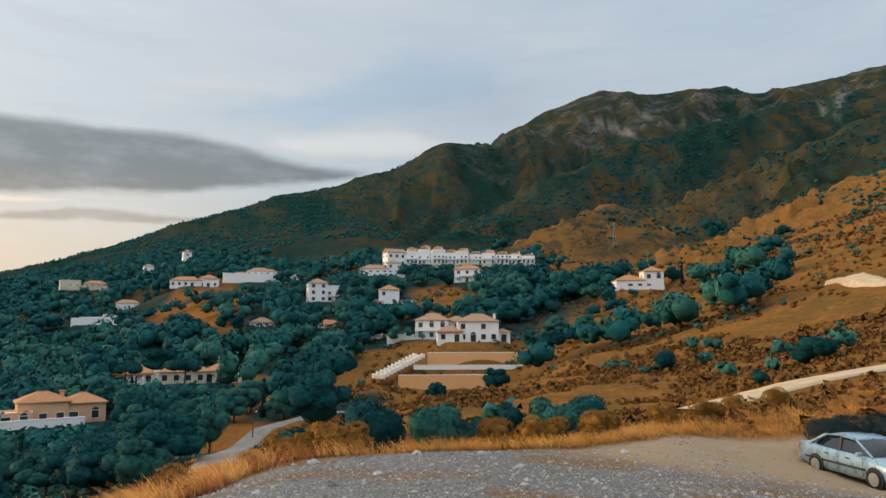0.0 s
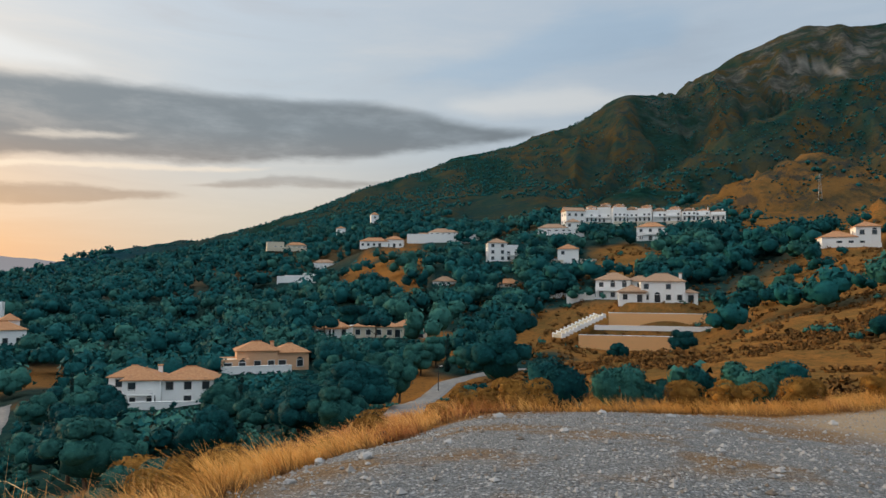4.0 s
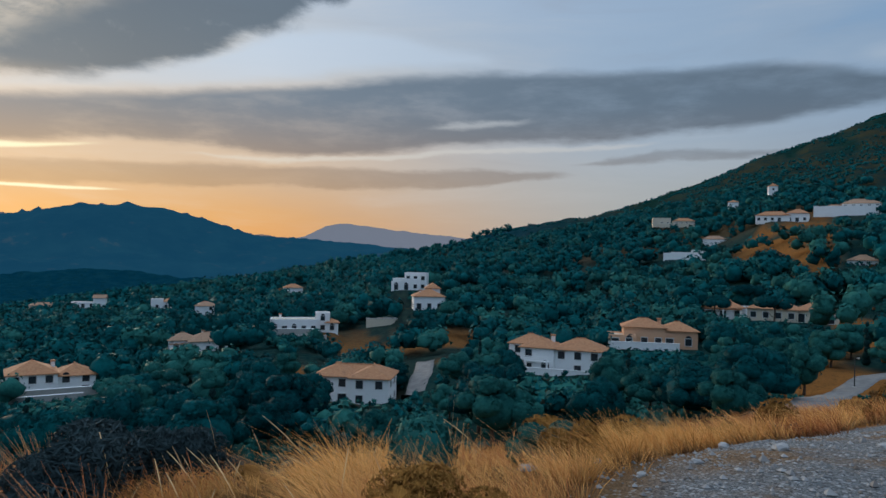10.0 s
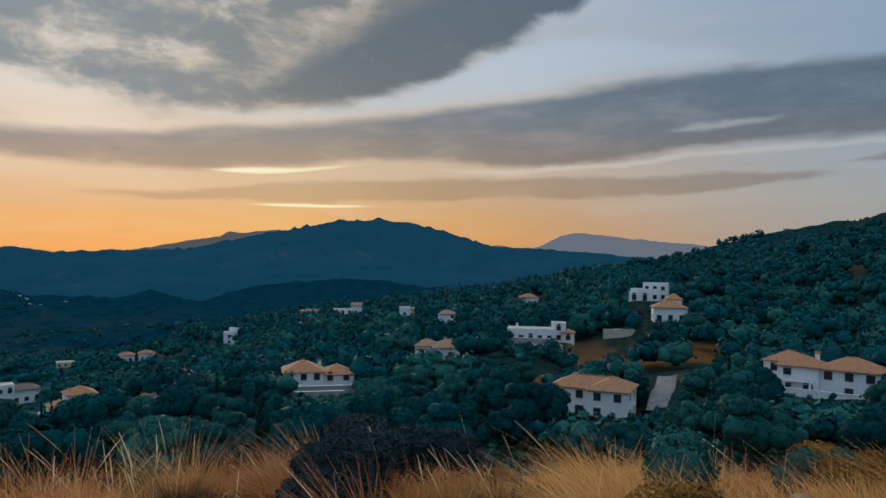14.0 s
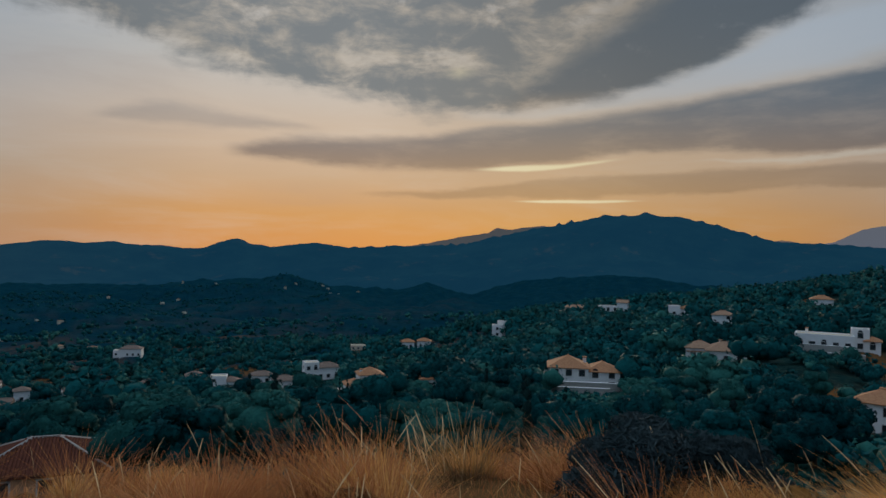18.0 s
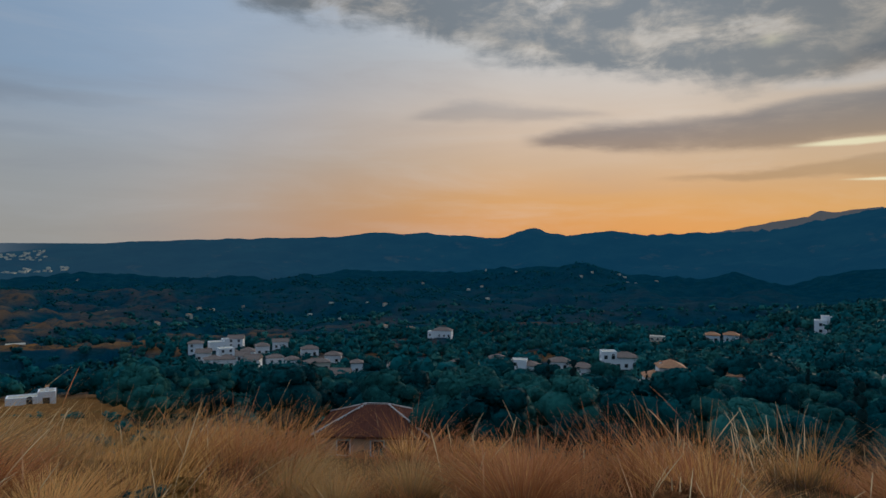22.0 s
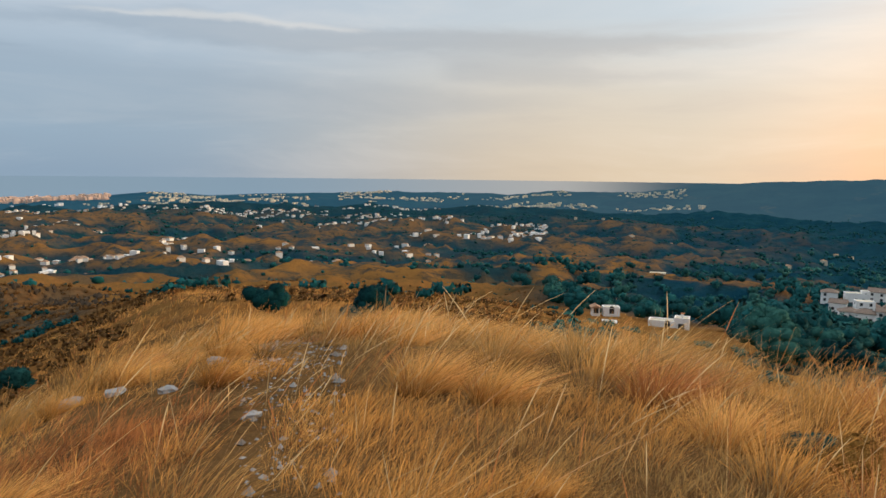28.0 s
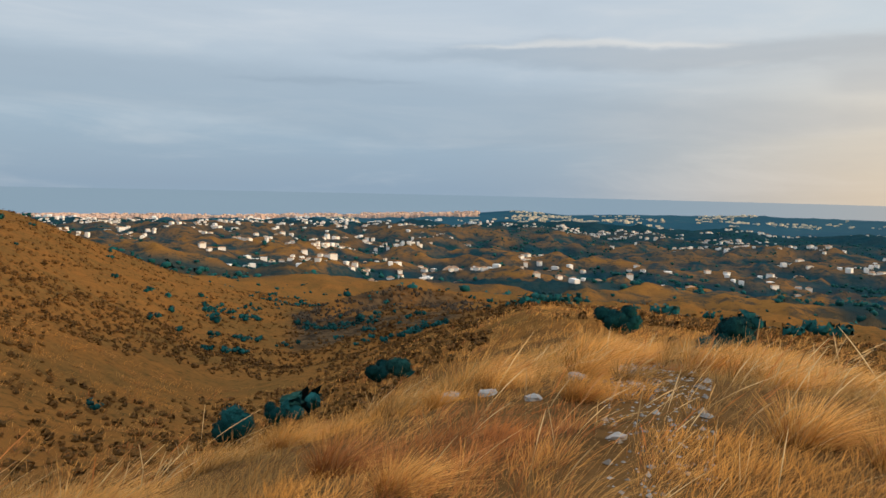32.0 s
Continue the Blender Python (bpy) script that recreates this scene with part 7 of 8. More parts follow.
def road_material(name, a, b, rough=0.95):
    m, n = material(name)
    pos = n.node("ShaderNodeNewGeometry").outputs["Position"]
    v = n.noise(pos, 0.8, 7, 0.65)
    f = n.noise(pos, 16, 4, 0.6)
    c = n.mix(n.smooth(v, 0.3, 0.7), a, b)
    c = n.mix(n.smooth(f, 0.4, 0.8, 0.0, 0.3), c, rgb(0.22, 0.17, 0.12))
    finish(n, c, rough, f, 0.4, 0.02)
    return m


def build_roads():
    pale, grey = road_material("pale_track", rgb(0.44, 0.33, 0.21), rgb(0.56, 0.44, 0.30)), road_material("worn_concrete", rgb(0.16, 0.155, 0.15), rgb(0.24, 0.23, 0.22))
    for i, (path, width) in enumerate(ROADS):
        pts = np.array(path)
        d = np.r_[0, np.cumsum(np.hypot(*np.diff(pts, axis=0).T))]
        s = np.linspace(0, d[-1], int(d[-1] / 1.2) + 2)
        px, py = np.interp(s, d, pts[:, 0]), np.interp(s, d, pts[:, 1])
        for _ in range(6):
            px[1:-1], py[1:-1] = (px[:-2] + 2 * px[1:-1] + px[2:]) / 4, (py[:-2] + 2 * py[1:-1] + py[2:]) / 4
        tx, ty = np.gradient(px), np.gradient(py)
        l = np.hypot(tx, ty)
        nx, ny = -ty / l, tx / l
        mid = ground_z(px, py)
        for _ in range(8):
            mid[1:-1] = (mid[:-2] + 2 * mid[1:-1] + mid[2:]) / 4
        rng = np.random.default_rng(i)
        cols = []
        for u, drop in ((-0.62, -0.6), (-0.5, 0.12), (-0.25, 0.16), (0, 0.19), (0.25, 0.16), (0.5, 0.12), (0.62, -0.6)):
            wob = rng.normal(0, 0.06, len(s)) if abs(u) == 0.5 else 0
            x, y = px + nx * (u * width + wob), py + ny * (u * width + wob)
            z = np.maximum(mid, ground_z(x, y)) if abs(u) < 0.6 else ground_z(x, y)
            cols.append(np.stack([x, y, z + drop], 1))
        v = np.stack(cols, 1)
        idx = np.arange(v.shape[0] * 7).reshape(-1, 7)
        f = np.stack([idx[:-1, :-1], idx[:-1, 1:], idx[1:, 1:], idx[1:, :-1]], -1).reshape(-1, 4)
        me = mesh_from("road", v.reshape(-1, 3), f, grey if i in (0, 3) else pale)
        tagged(new("road", me), "narrow grey concrete lane between trees" if i in (0, 3) else "pale dirt track along the slope", "road", kind="structure")


def town_field(name, label, spots, rng, mats, size, tall):
    """Small far houses, walls and roofs in one mesh each."""
    x, y = spots
    z = ground_z(x, y)
    k = len(x)
    w, d, h = rng.uniform(*size, k), rng.uniform(*size, k) * 0.7, rng.uniform(*tall, k)
    a = rng.uniform(0, 3.14, k)
    ca, sa = np.cos(a), np.sin(a)

    def ring(sx, sy, zz, grow=0.0):
        ux, uy = sx * (w / 2 + grow), sy * (d / 2 + grow)
        return np.stack([x + ux * ca - uy * sa, y + ux * sa + uy * ca, z + zz], 1)
    corners = ((-1, -1), (1, -1), (1, 1), (-1, 1))
    v = np.stack([ring(sx, sy, -4 + 0 * h) for sx, sy in corners] + [ring(sx, sy, h) for sx, sy in corners], 1)
    f = np.array([[0, 1, 5, 4], [1, 2, 6, 5], [2, 3, 7, 6], [3, 0, 4, 7], [4, 5, 6, 7]])
    faces = (f[None] + (np.arange(k) * 8)[:, None, None]).reshape(-1, 4)
    tagged(new(name, mesh_from(name, v.reshape(-1, 3), faces, mats[0], False)), label, "houses", kind="stuff")
    if len(mats) > 1:
        rise = np.minimum(w, d) * 0.28
        v = np.stack([ring(sx, sy, h + 0.05, 0.4) for sx, sy in corners] + [ring(-0.35, 0, h + rise), ring(0.35, 0, h + rise)], 1)
        q = np.array([[0, 1, 5, 4], [2, 3, 4, 5], [1, 2, 5, 5], [3, 0, 4, 4]])
        tri = np.concatenate([q[:2][:, [0, 1, 2]], q[:2][:, [0, 2, 3]], q[2:][:, :3]])
        sel = rng.random(k) < 0.62
        faces = (tri[None] + (np.flatnonzero(sel) * 6)[:, None, None]).reshape(-1, 3)
        tagged(new(name + "_roofs", mesh_from(name, v.reshape(-1, 3), faces, mats[1], False)), "orange-brown roofs of the far houses", "roofs", kind="stuff")


def build_towns():
    rng = np.random.default_rng(77)

    def spots(count, a0, a1, r0, r1, seed, thr, scale):
        x, y, az, r = scatter(rng, count, a0, a1, r0, r1)
        ok = fbm(x / scale, y / scale, 3, seed) > thr
        return x[ok], y[ok]
    white, tile = WALLS["white"], TILES[1]
    town_field("hamlet_houses", "white houses scattered over the near plain", spots(900, 184, 217, 600, 1250, 81, 0.52, 90), rng, (white, tile), (4, 7.5), (2.0, 3.2))
    town_field("hamlet_houses", "white houses in the folds of the plain", spots(170, 158, 187, 560, 1000, 87, 0.5, 60), rng, (white, tile), (5, 9), (2.6, 4.2))
    town_field("plain_houses", "white houses dotted over the wide plain", spots(3600, 150, 220, 1100, 2700, 82, 0.56, 160), rng, (white, tile), (6, 11), (2.4, 4.2))
    town_field("valley_houses", "pale houses far across the valley", spots(150, 92, 150, 700, 2700, 83, 0.58, 240), rng, (WALLS["cream"], tile), (6, 11), (3, 5))
    town_field("suburb_houses", "white suburb below the coastal hills", spots(3400, 138, 200, 2800, 3900, 84, 0.585, 230), rng, (WALLS["cream"],), (8, 17), (3.5, 7))
    town_field("coast_town", "pale apartment blocks of the coast town", spots(2600, 184, 219, 3350, 4020, 85, 0.38, 200), rng, (plaster("pale_pink_plaster", rgb(0.66, 0.47, 0.38), rgb(0.52, 0.38, 0.31)),), (10, 26), (6, 18))
    town_field("coast_houses", "white houses inland of the coast", spots(2200, 184, 222, 2700, 3700, 86, 0.55, 220), rng, (white,), (8, 18), (4, 8))

# ---------------------------------------------------------------- the parked car


def car_paint():
    m, n = material("light_blue_car_paint")
    pos = n.node("ShaderNodeTexCoord").outputs["Object"]
    dust = n.noise(pos, 2.5, 6, 0.65)
    c = n.mix(n.smooth(dust, 0.5, 0.8, 0.0, 0.35), rgb(0.23, 0.37, 0.48), rgb(0.40, 0.39, 0.36))
    finish(n, c, n.smooth(dust, 0.4, 0.8, 0.25, 0.55), Metallic=0.35, Coat_Weight=0.6, Coat_Roughness=0.08)
    return m


def plain(name, colour, rough, **more):
    m, n = material(name)
    v = n.noise(n.node("ShaderNodeTexCoord").outputs["Object"], 6.0, 4)
    finish(n, n.mix(v, colour, tuple(0.75 * c for c in colour[:3]) + (1,)), rough, **more)
    return m


def loft(sections):
    """A closed shell through cross-sections of equal count; each a list of (y, z) at a given x."""
    bm = bmesh.new()
    rings = [[bm.verts.new((x, y, z)) for y, z in pts] for x, pts in sections]
    k = len(rings[0])
    for a, b in zip(rings[:-1], rings[1:]):
        for i in range(k):
            bm.faces.new((a[i], a[(i + 1) % k], b[(i + 1) % k], b[i]))
    bm.faces.new(rings[0][::-1])
    bm.faces.new(rings[-1])
    bmesh.ops.recalc_face_normals(bm, faces=bm.faces)
    for f in bm.faces:
        f.smooth = True
    return bm


def body_ring(half, low, belt, top, crown):
    """Cross-section of the lower body: sills, bulging sides, flat top."""
    return [(-half * 0.86, low), (-half * 0.97, low + 0.08), (-half, (low + belt) / 2), (-half * 0.985, belt - 0.08), (-half * 0.93, top - 0.02), (-half * 0.5, top + crown), (0, top + crown * 1.3), (half * 0.5, top + crown), (half * 0.93, top - 0.02), (half * 0.985, belt - 0.08), (half, (low + belt) / 2), (half * 0.97, low + 0.08), (half * 0.86, low), (0, low - 0.02)]


def build_car():
    paint = car_paint()
    glass = plain("car_glass", rgb(0.015, 0.02, 0.025), 0.05, Coat_Weight=0.5)
    black = plain("black_rubber", rgb(0.02, 0.02, 0.02), 0.75)
    trim = plain("dark_plastic_trim", rgb(0.035, 0.04, 0.045), 0.5)
    metal = plain("silver_wheel_cover", rgb(0.55, 0.55, 0.54), 0.35, Metallic=0.7)
    lamp = plain("clear_headlight", rgb(0.75, 0.76, 0.78), 0.1, Coat_Weight=1.0)
    orange = plain("orange_indicator", rgb(0.75, 0.16, 0.03), 0.2)
    red = plain("red_tail_light", rgb(0.40, 0.02, 0.02), 0.2)
    car = new("car")
    x, y = place(-30.2, 27.2)
    car.matrix_basis = pose(x, y, gz(x, y), 0, 0, -80)      # nose along local +x
    # lower body from tail to nose
    secs = [(-2.24, body_ring(0.70, 0.42, 0.72, 0.86, 0.01)), (-2.16, body_ring(0.80, 0.30, 0.80, 0.96, 0.015)), (-1.75, body_ring(0.85, 0.22, 0.84, 0.99, 0.02)), (-1.2, body_ring(0.86, 0.19, 0.86, 0.95, 0.0)),
            (0.0, body_ring(0.865, 0.18, 0.86, 0.93, 0.0)), (0.85, body_ring(0.86, 0.18, 0.86, 0.92, 0.01)), (1.5, body_ring(0.85, 0.20, 0.80, 0.86, 0.02)), (2.0, body_ring(0.80, 0.24, 0.70, 0.76, 0.02)), (2.18, body_ring(0.74, 0.28, 0.62, 0.68, 0.01)), (2.25, body_ring(0.62, 0.34, 0.55, 0.58, 0.0))]
    body = part("body", loft(secs), paint, car, "light blue painted bodywork, a little dusty")

    def cab(half, z0, z1, inset):
        return [(-half, z0), (-half * 0.97, z0 + 0.02), (-half + inset, z1 - 0.06), (-half + inset + 0.1, z1), (0, z1 + 0.025), (half - inset - 0.1, z1), (half - inset, z1 - 0.06), (half * 0.97, z0 + 0.02), (half, z0), (0, z0 - 0.02)]
    # glasshouse: dark glass volume, then painted roof and pillars over it
    part("window_glass", loft([(-1.62, cab(0.72, 0.93, 0.97, 0.05)), (-0.95, cab(0.77, 0.92, 1.34, 0.16)), (-0.4, cab(0.79, 0.91, 1.385, 0.17)), (0.15, cab(0.79, 0.90, 1.37, 0.17)), (0.45, cab(0.78, 0.90, 1.27, 0.16)), (1.08, cab(0.73, 0.88, 0.93, 0.05))]), glass, car, "dark tinted car windows")

    def strip(points, width, name, depth=0.03, mat=paint, label=""):
        bm = bmesh.new()
        pts = [Vector(p) for p in points]
        for a, b in zip(pts[:-1], pts[1:]):
            m = Matrix.Translation((a + b) / 2) @ (b - a).to_track_quat("X", "Z").to_matrix().to_4x4() @ Matrix.Diagonal(((b - a).length + 0.03, width, depth, 1))
            bmesh.ops.create_cube(bm, size=1.0, matrix=m)
        return part(name, bm, mat, car, label)
    part("roof", loft([(-1.02, cab(0.62, 1.30, 1.345, 0.05)), (-0.75, cab(0.635, 1.345, 1.39, 0.05)), (-0.3, cab(0.64, 1.365, 1.41, 0.05)), (0.1, cab(0.635, 1.355, 1.40, 0.05)), (0.32, cab(0.615, 1.31, 1.355, 0.05))]), paint, car)
    for s in (-1, 1):
        strip([(0.32, s * 0.62, 1.335), (0.7, s * 0.69, 1.14), (1.08, s * 0.735, 0.92)], 0.07, "front_pillar")
        strip([(-0.28, s * 0.63, 1.36), (-0.24, s * 0.79, 0.92)], 0.09, "door_pillar", mat=trim)
        strip([(-1.0, s * 0.62, 1.33), (-1.35, s * 0.7, 1.12), (-1.66, s * 0.735, 0.95)], 0.16, "rear_pillar", 0.06)
        strip([(-1.05, s * 0.63, 1.32), (-0.4, s * 0.648, 1.385), (0.32, s * 0.63, 1.335)], 0.06, "roof_rail")
        strip([(-1.75, s * 0.873, 0.52), (0.9, s * 0.873, 0.52)], 0.03, "side_moulding", 0.07, trim, "dark rubbing strip")
        for dx in (-0.75, 0.18):
            part("door_handle", box(dx, s * 0.868, 0.74, 0.18, 0.03, 0.04, 0.008), trim, car)
        for dx in (-1.18, -0.25, 0.82):
            part("door_gap", box(dx, s * 0.866, 0.3, 0.012, 0.006, 0.56), trim, car)
        mir = part("mirror", box(0.78, s * 0.93, 0.90, 0.12, 0.2, 0.13, 0.03), paint, car)
        part("mirror_glass", box(0.715, s * 0.93, 0.915, 0.012, 0.16, 0.1), glass, mir)
        part("headlight", loft([(1.98, [(s * 0.42, 0.56), (s * 0.42, 0.71), (s * 0.76, 0.71), (s * 0.76, 0.57)]), (2.2, [(s * 0.42, 0.52), (s * 0.42, 0.655), (s * 0.71, 0.645), (s * 0.71, 0.53)])]), lamp, car, "clear headlight")
        part("indicator", box(2.06, s * 0.765, 0.56, 0.2, 0.06, 0.11, 0.02), orange, car, "orange corner indicator")
        part("tail_light", box(-2.17, s * 0.64, 0.68, 0.12, 0.26, 0.17, 0.03), red, car, "red tail light")
    part("bumper", loft([(2.08, body_ring(0.80, 0.27, 0.44, 0.48, 0)), (2.26, body_ring(0.72, 0.28, 0.44, 0.48, 0)), (2.31, body_ring(0.6, 0.3, 0.43, 0.46, 0))]), paint, car)
    part("bumper", loft([(-2.33, body_ring(0.68, 0.32, 0.52, 0.56, 0)), (-2.26, body_ring(0.78, 0.3, 0.53, 0.57, 0)), (-2.1, body_ring(0.82, 0.28, 0.53, 0.57, 0))]), paint, car)
    part("air_intake", box(2.29, 0, 0.3, 0.06, 0.8, 0.1, 0.01), trim, car)
    part("grille", box(2.21, 0, 0.54, 0.06, 0.6, 0.11, 0.02), trim, car)
    part("number_plate", box(2.325, 0, 0.37, 0.02, 0.5, 0.1), plain("plate_white", rgb(0.7, 0.7, 0.68), 0.4), car, "white plate with dark bars")
    part("wiper", box(0.98, 0.2, 0.945, 0.03, 0.6, 0.02), trim, car)
    # wheels
    for wx in (-1.27, 1.27):
        for s in (-1, 1):
            arch = bmesh.new()
            bmesh.ops.create_cone(arch, cap_ends=True, segments=28, radius1=0.345, radius2=0.345, depth=0.1, matrix=Matrix.Translation((wx, s * 0.825, 0.32)) @ Matrix.Rotation(math.pi / 2, 4, "X"))
            part("wheel_arch", arch, trim, car)
            bm = bmesh.new()
            ring = bmesh.ops.create_cone(bm, cap_ends=True, segments=28, radius1=0.305, radius2=0.305, depth=0.19, matrix=Matrix.Rotation(math.pi / 2, 4, "X"))
            bmesh.ops.bevel(bm, geom=[e for e in bm.edges if len(e.link_faces) == 2 and e.calc_face_angle() > 1.2], offset=0.035, segments=3, affect="EDGES")
            tyre = part("wheel", bm, black, car, "black tyre")
            tyre.location = (wx, s * 0.80, 0.305)
            bm = bmesh.new()
            bmesh.ops.create_cone(bm, cap_ends=True, segments=28, radius1=0.2, radius2=0.2, depth=0.03, matrix=Matrix.Translation((0, s * 0.095, 0)) @ Matrix.Rotation(math.pi / 2, 4, "X"))
            for k in range(7):
                a = k * 6.283 / 7
                add_box(bm, 0, 0, 0, 0.01, 0.01, 0.01)
                m = Matrix.Translation((0.11 * math.cos(a), s * 0.115, 0.11 * math.sin(a))) @ Matrix.Rotation(-a, 4, "Y") @ Matrix.Diagonal((0.15, 0.02, 0.05, 1))
                bmesh.ops.create_cube(bm, size=1.0, matrix=m)
            part("rim", bm, metal, tyre, "silver wheel cover")
    tagged(car, "light blue four-door saloon parked on the gravel", "car")


# ---------------------------------------------------------------- stones


def stone_material():
    m, n = material("limestone")
    geo = n.node("ShaderNodeNewGeometry")
    v = n.noise(geo.outputs["Position"], 7.0, 6, 0.65)
    c = n.mix(v, rgb(0.13, 0.13, 0.13), rgb(0.34, 0.335, 0.325))
    c = n.mix(n.smooth(geo.outputs["Random Per Island"], 0.35, 0.9, 0.0, 0.8), c, rgb(0.38, 0.375, 0.365))
    c = n.mix(n.smooth(geo.outputs["Random Per Island"], 0.3, 0.0, 0.0, 0.8), c, rgb(0.12, 0.09, 0.065))
    finish(n, c, 0.9, v, 0.5, 0.02)
    return m


def build_stones():
    mat = stone_material()
    rng = np.random.default_rng(91)
    bv, bf = ICO1
    # loose gravel as one field
    x, y, az, r = scatter(rng, 90000, -48, 40, 3.2, 30)
    ok = (r < gravel_edge(az) + rng.normal(0.2, 0.8, len(r))) & (rng.random(len(r)) < np.clip(7 / r, 0.12, 1) * (0.35 + fbm(x / 2, y / 2, 3, 92)))
    x, y, r = x[ok][:24000], y[ok][:24000], r[ok][:24000]
    extra = scatter(rng, 1500, 166, 174, 2.5, 15)
    x, y = np.r_[x, extra[0]], np.r_[y, extra[1]]
    k = len(x)
    s = np.minimum(rng.lognormal(-4.35, 0.52, k), 0.06)
    cube_v = np.array([(1, 0, 0), (0, 1, 0), (-1, 0, 0), (0, -1, 0), (0, 0, 0.7), (0, 0, -0.7)])
    cube_f = np.array([(0, 1, 4), (1, 2, 4), (2, 3, 4), (3, 0, 4), (1, 0, 5), (2, 1, 5), (3, 2, 5), (0, 3, 5)])
    v = cube_v[None] * rng.uniform(0.6, 1.4, (k, 6, 1)) * s[:, None, None]
    v = v + np.stack([x, y, ground_z(x, y) + s * 0.25], 1)[:, None]
    f = (cube_f[None] + (np.arange(k) * 6)[:, None, None]).reshape(-1, 3)
    tagged(new("gravel", mesh_from("gravel", v.reshape(-1, 3), f, mat, False)), "loose grey gravel over the clearing", "gravel", kind="stuff")
    # single stones
    stones = [(20.4, 8.2, 0.16), (38.4, 7.3, 0.15), (179.4, 7.0, 0.14), (26, 7.4, 0.1), (14, 9.5, 0.12), (5, 11, 0.14), (-6, 13, 0.15), (30, 6.6, 0.08), (33, 7.7, 0.1), (10, 15, 0.2), (-14, 20, 0.22), (176, 8.6, 0.18), (173, 5.2, 0.1), (186, 7.9, 0.2), (183, 7.4, 0.16), (2, 16.8, 0.22), (-3, 17, 0.2), (24, 9.8, 0.14)]
    for i, (a, d, size) in enumerate(stones):
        r0 = np.random.default_rng(200 + i)
        me = mesh_from("stone", ICO2[0] * r0.uniform(0.75, 1.2, (len(ICO2[0]), 1)) * np.array([1.2, 0.9, 0.65]) * size * 0.55, ICO2[1], mat, False)
        ob = new("stone", me)
        px, py = place(a, d)
        ob.location, ob.rotation_euler = (px, py, gz(px, py) + size * 0.12), (0, 0, a)
        tagged(ob, "pale rough limestone lying on the ground", "stone", "loose stones")
    # crag on the gully's far side
    chunks = []
    for i in range(2200):
        a, d = rng.uniform(183, 199), rng.uniform(150, 260)
        s = rng.uniform(0.25, 0.9)
        px, py = place(a, d)
        if value_noise(np.array([px / 14]), np.array([py / 14]), 95)[0] < 0.55:
            continue
        v = bv * rng.uniform(0.6, 1.3, (len(bv), 1)) * s * np.array([0.8, 0.8, 1.3]) + np.array([px, py, gz(px, py) - 0.3 * s])
        chunks.append((v, bf))
    tagged(new("crag", mesh_from("crag", *joined(chunks), plain("dark_crag_rock", rgb(0.062, 0.046, 0.032), 0.95), False)), "dark broken rocks of the crag", "rocks", kind="stuff")


# ---------------------------------------------------------------- the palest ranges, beyond the backdrop hills


def build_far_ranges():
    # last value: haze over the range, put in as its emission colour
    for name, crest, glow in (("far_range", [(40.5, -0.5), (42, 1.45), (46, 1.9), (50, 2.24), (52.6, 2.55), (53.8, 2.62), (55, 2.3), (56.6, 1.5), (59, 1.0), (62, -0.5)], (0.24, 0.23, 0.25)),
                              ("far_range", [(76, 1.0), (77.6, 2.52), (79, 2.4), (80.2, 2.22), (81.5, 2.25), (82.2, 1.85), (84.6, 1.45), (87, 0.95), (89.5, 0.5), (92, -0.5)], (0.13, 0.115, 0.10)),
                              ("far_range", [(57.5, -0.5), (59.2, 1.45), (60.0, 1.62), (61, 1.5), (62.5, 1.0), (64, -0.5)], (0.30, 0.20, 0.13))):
        a, e = np.array(crest).T
        az = np.linspace(a[0], a[-1], 160)
        el = np.interp(az, a, e) + (fbm(az * 1.3, az * 0 + 3.0, 4, 97) - 0.5) * 0.16
        v = []
        for r, drop in ((4620, -2.5), (4720, 0.0), (4820, -2.5)):
            t = np.radians(az)
            v.append(np.stack([CX - r * np.sin(t), CY + r * np.cos(t), EYE + r * np.tan(np.radians(el + drop))], 1))
        v = np.stack(v, 1)
        idx = np.arange(v.shape[0] * 3).reshape(-1, 3)
        f = np.stack([idx[:-1, :-1], idx[1:, :-1], idx[1:, 1:], idx[:-1, 1:]], -1).reshape(-1, 4)
        m, n = material("hazy_range")
        pos = n.node("ShaderNodeNewGeometry").outputs["Position"]
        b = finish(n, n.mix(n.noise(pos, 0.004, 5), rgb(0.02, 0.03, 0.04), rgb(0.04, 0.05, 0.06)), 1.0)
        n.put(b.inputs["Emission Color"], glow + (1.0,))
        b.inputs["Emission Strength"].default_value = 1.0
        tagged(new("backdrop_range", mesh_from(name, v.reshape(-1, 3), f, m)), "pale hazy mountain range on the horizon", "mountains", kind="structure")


# ---------------------------------------------------------------- setting it all out
build_far_ranges()
build_roads()
for spec in HOUSES:
    build_house(*spec)
build_row()
build_tiled_house()
build_towns()
plant_woods()
grow_grass()
build_tussocks()
build_car()
build_stones()



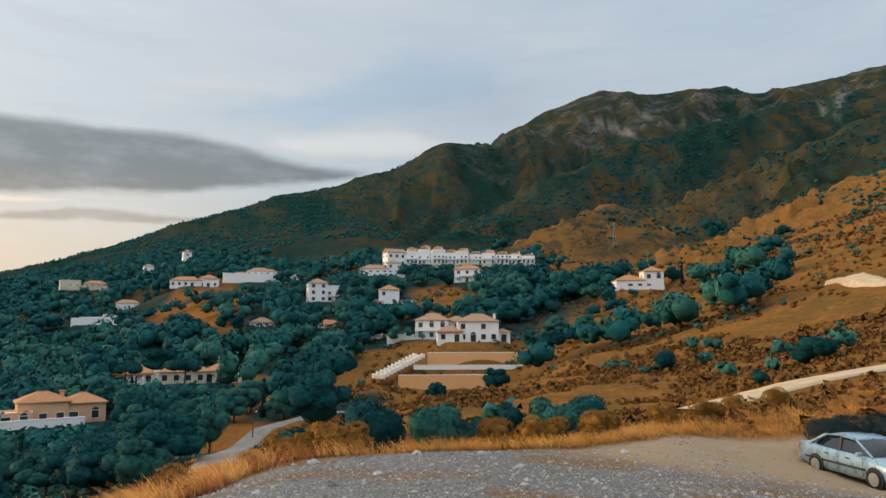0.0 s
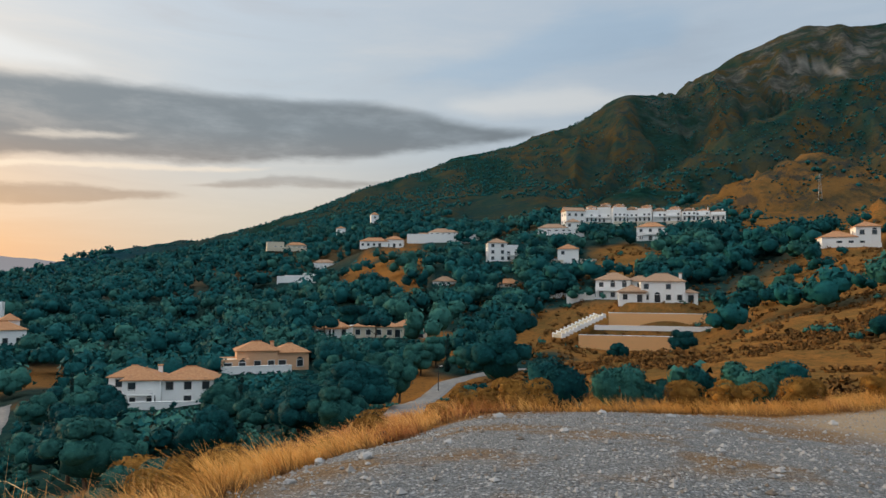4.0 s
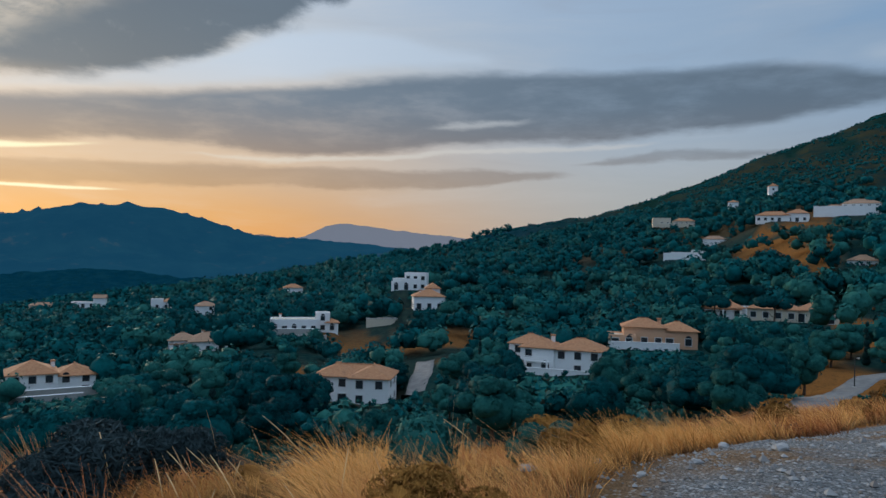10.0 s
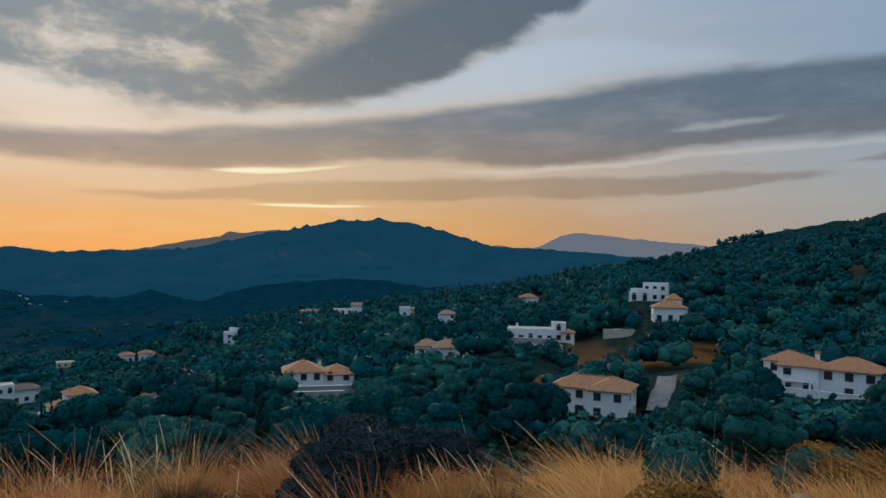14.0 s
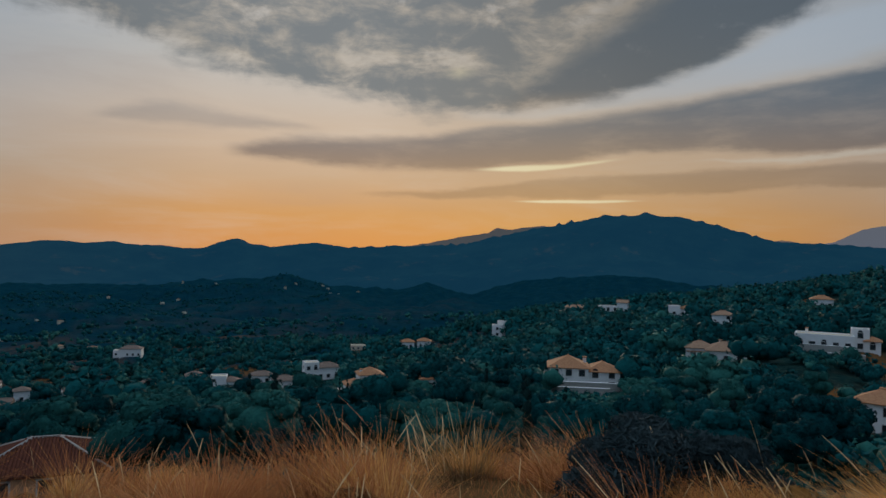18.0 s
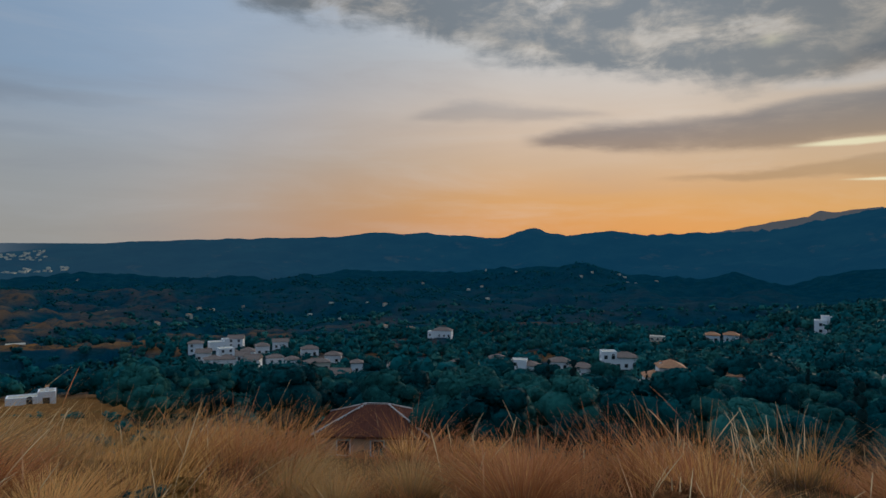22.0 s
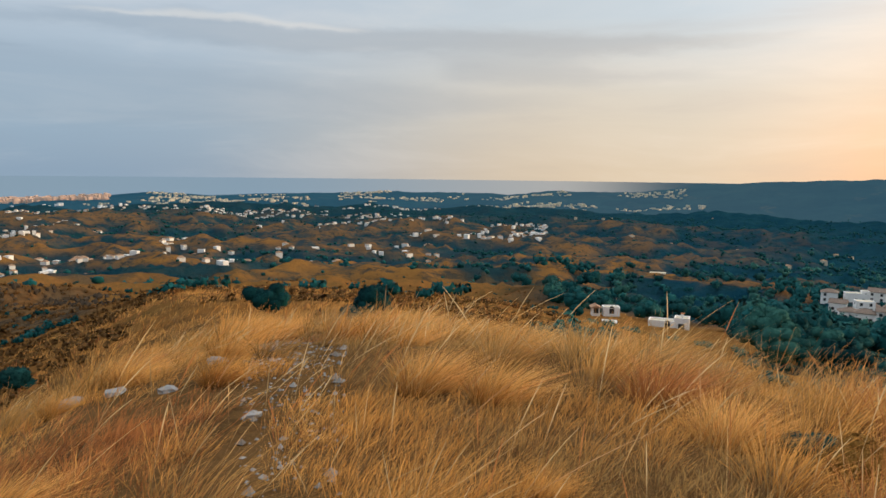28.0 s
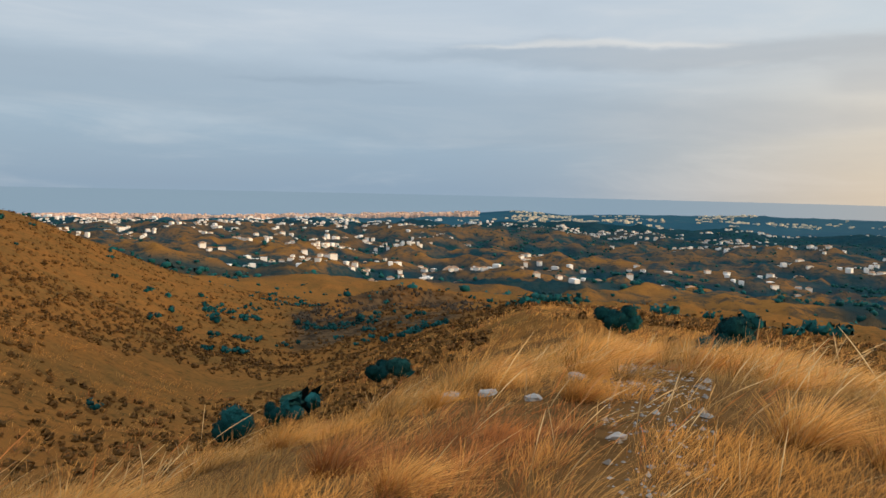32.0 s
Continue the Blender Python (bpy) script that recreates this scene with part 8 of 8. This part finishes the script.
def build_pylon():
    """A slim lattice mast on the shoulder below the mountain."""
    steel = plain("galvanised_steel", rgb(0.30, 0.31, 0.31), 0.5, Metallic=0.6)
    x, y = place(-13.9, 510)
    mast = new("pylon")
    mast.matrix_basis = pose(x, y, gz(x, y) - 0.2, 0, 0, -14)

    def bar(name, a, b, t):
        a, b = Vector(a), Vector(b)
        bm = bmesh.new()
        bmesh.ops.create_cube(bm, size=1.0, matrix=Matrix.Translation((a + b) / 2) @ (b - a).to_track_quat("X", "Z").to_matrix().to_4x4() @ Matrix.Diagonal(((b - a).length, t, t, 1)))
        return part(name, bm, steel, mast)
    corners = ((-1, -1), (1, -1), (1, 1), (-1, 1))
    for sx, sy in corners:
        bar("mast_leg", (sx * 1.1, sy * 1.1, 0), (sx * 0.25, sy * 0.25, 17), 0.16)
    for k in range(8):
        za, zb = 2.0 * k, 2.0 * k + 2.0
        wa, wb = 1.1 - 0.05 * za, 1.1 - 0.05 * zb
        for (ax, ay), (bx, by) in zip(corners, corners[1:] + corners[:1]):
            bar("brace", (ax * wa, ay * wa, za), (bx * wb, by * wb, zb), 0.08)
    for z in (12.5, 14.3, 16.1):
        bar("crossarm", (-1.9, 0, z), (1.9, 0, z), 0.14)
    tagged(mast, "slim grey lattice pylon on the brown hillside", "pylon")




def build_street_lamp():
    steel = plain("dark_lamp_steel", rgb(0.05, 0.055, 0.06), 0.5, Metallic=0.5)
    x, y = place(14.85, 118)
    lamp = new("street_lamp")
    lamp.matrix_basis = pose(x, y, gz(x, y) - 0.1, 0, 0, 60)
    bm = bmesh.new()
    bmesh.ops.create_cone(bm, cap_ends=True, segments=10, radius1=0.09, radius2=0.05, depth=4.6, matrix=Matrix.Translation((0, 0, 2.3)))
    part("pole", bm, steel, lamp)
    part("base", box(0, 0, 0, 0.4, 0.4, 0.35, 0.05), WALLS["grey"], lamp)
    part("arm", box(0.3, 0, 4.5, 0.7, 0.06, 0.06, 0.01), steel, lamp)
    part("lantern", box(0.62, 0, 4.32, 0.42, 0.24, 0.2, 0.05), plain("milky_lamp_cover", rgb(0.6, 0.6, 0.58), 0.3), lamp, "pale lamp cover")
    tagged(lamp, "slim dark street lamp beside the concrete lane", "street lamp")


build_pylon()
build_street_lamp()
# shrubs and trees that stand out
for i, (kind, az, r, w, h) in enumerate((
        ("green", 164.2, 22, 2.3, 1.7), ("green", 165.8, 20, 1.3, 0.7), ("green", 172.8, 34, 2.6, 1.7), ("olive", 190.3, 40, 2.4, 1.6), ("green", 192, 46, 2.8, 1.8), ("green", 203.2, 42, 3.6, 2.4), ("green", 200.2, 44, 2.4, 1.8), ("olive", 198.6, 50, 3.0, 1.6),
        ("thorn", 71, 6.6, 2.0, 0.95), ("thorn", 66, 7.4, 1.5, 0.8), ("thorn", 62, 9.5, 1.5, 0.8), ("dry", 37, 9.5, 1.5, 0.8), ("dry", 33, 10.2, 1.1, 0.7), ("dry", 31, 11, 1.5, 0.8), ("green", 35.4, 10.6, 1.6, 0.8), ("dry", 28, 11.5, 1.2, 0.6), ("dry", 24, 12.5, 1.1, 0.6),
        ("dry", 20, 15, 1.5, 0.8), ("dry", 12, 18.5, 1.6, 0.9), ("green", 5.5, 24, 3.4, 2.3), ("dry", 8.2, 20, 2.4, 1.3), ("dry", -4, 23, 2.2, 1.2), ("dry", -8, 27, 2.4, 1.4), ("dry", -12, 29, 2.6, 1.4), ("dry", -17, 35, 2.4, 1.4), ("dry", -20, 36, 2.2, 1.3), ("dry", -22, 41, 2.2, 1.3), ("dry", -25, 42, 2.2, 1.3),
        ("olive", -8.8, 38, 4.4, 2.9), ("green", -11.3, 42, 3.6, 2.4), ("green", -5.3, 48, 3.6, 2.6), ("olive", 0.4, 42, 4.4, 3.4), ("olive", -2.2, 46, 3.0, 2.2), ("green", -17.5, 95, 4.5, 3.0), ("green", -24, 62, 2.6, 1.6), ("green", -27.8, 75, 5.0, 2.6), ("green", -29.6, 28, 1.6, 1.0), ("thorn", -29, 30, 3.2, 1.7), ("thorn", -31.5, 31, 3.6, 1.8),
        ("olive", 85.6, 70, 10.4, 5.4), ("olive", 103.8, 70, 6.2, 3.6), ("olive", 95.2, 68, 5.0, 3.4), ("green", 121, 40, 5.2, 3.0), ("green", 124, 46, 4.6, 2.8), ("green", 117, 46, 3.6, 2.2), ("green", 128, 42, 4.4, 2.4), ("rust", 94.6, 4.6, 0.9, 0.32), ("rust", 91.5, 5.0, 0.8, 0.32), ("dry", 128.8, 4.8, 0.7, 0.28), ("olive", 131.2, 5.1, 0.5, 0.22))):
    plant_shrub(kind, az, r, w, h, i)
bushes = random.Random(19)
for i in range(26):
    az = bushes.uniform(8, 66)
    r = float(gravel_edge(az)) + bushes.uniform(1.0, 9.0) + max(0.0, az - 30) * 0.12
    w = bushes.uniform(0.5, 1.25)
    plant_shrub(("dry", "dry", "olive", "dry", "green")[i % 5], az, r, w, w * bushes.uniform(0.45, 0.65), i)
for kind, az, r, w, h in (("round", -4.2, 170, 8, 7.5), ("cypress", -18.9, 262, 5, 5.2), ("round", -18.2, 268, 6, 7), ("round", 0.5, 160, 5, 5), ("olive", -11.5, 205, 8, 7.5), ("round", 5.4, 250, 6, 6), ("olive", -9.4, 215, 9, 8), ("umbrella", 24, 200, 10, 11), ("umbrella", 20, 190, 10, 11), ("umbrella", 22, 222, 11, 12), ("round", 147.5, 120, 3, 3), ("round", 39.6, 800, 6, 5), ("round", 38.2, 820, 5, 5), ("round", 36.9, 830, 5, 5), ("cypress", 21.0, 430, 6, 7), ("cypress", 11.8, 340, 5, 6), ("cypress", 6.6, 350, 5, 5), ("cypress", 94.0, 222, 4, 4.5), ("cypress", 93.4, 224, 4, 4)):
    px, py = place(az, r)
    plant_tree(kind, px, py, w, h, int(az) % 3)
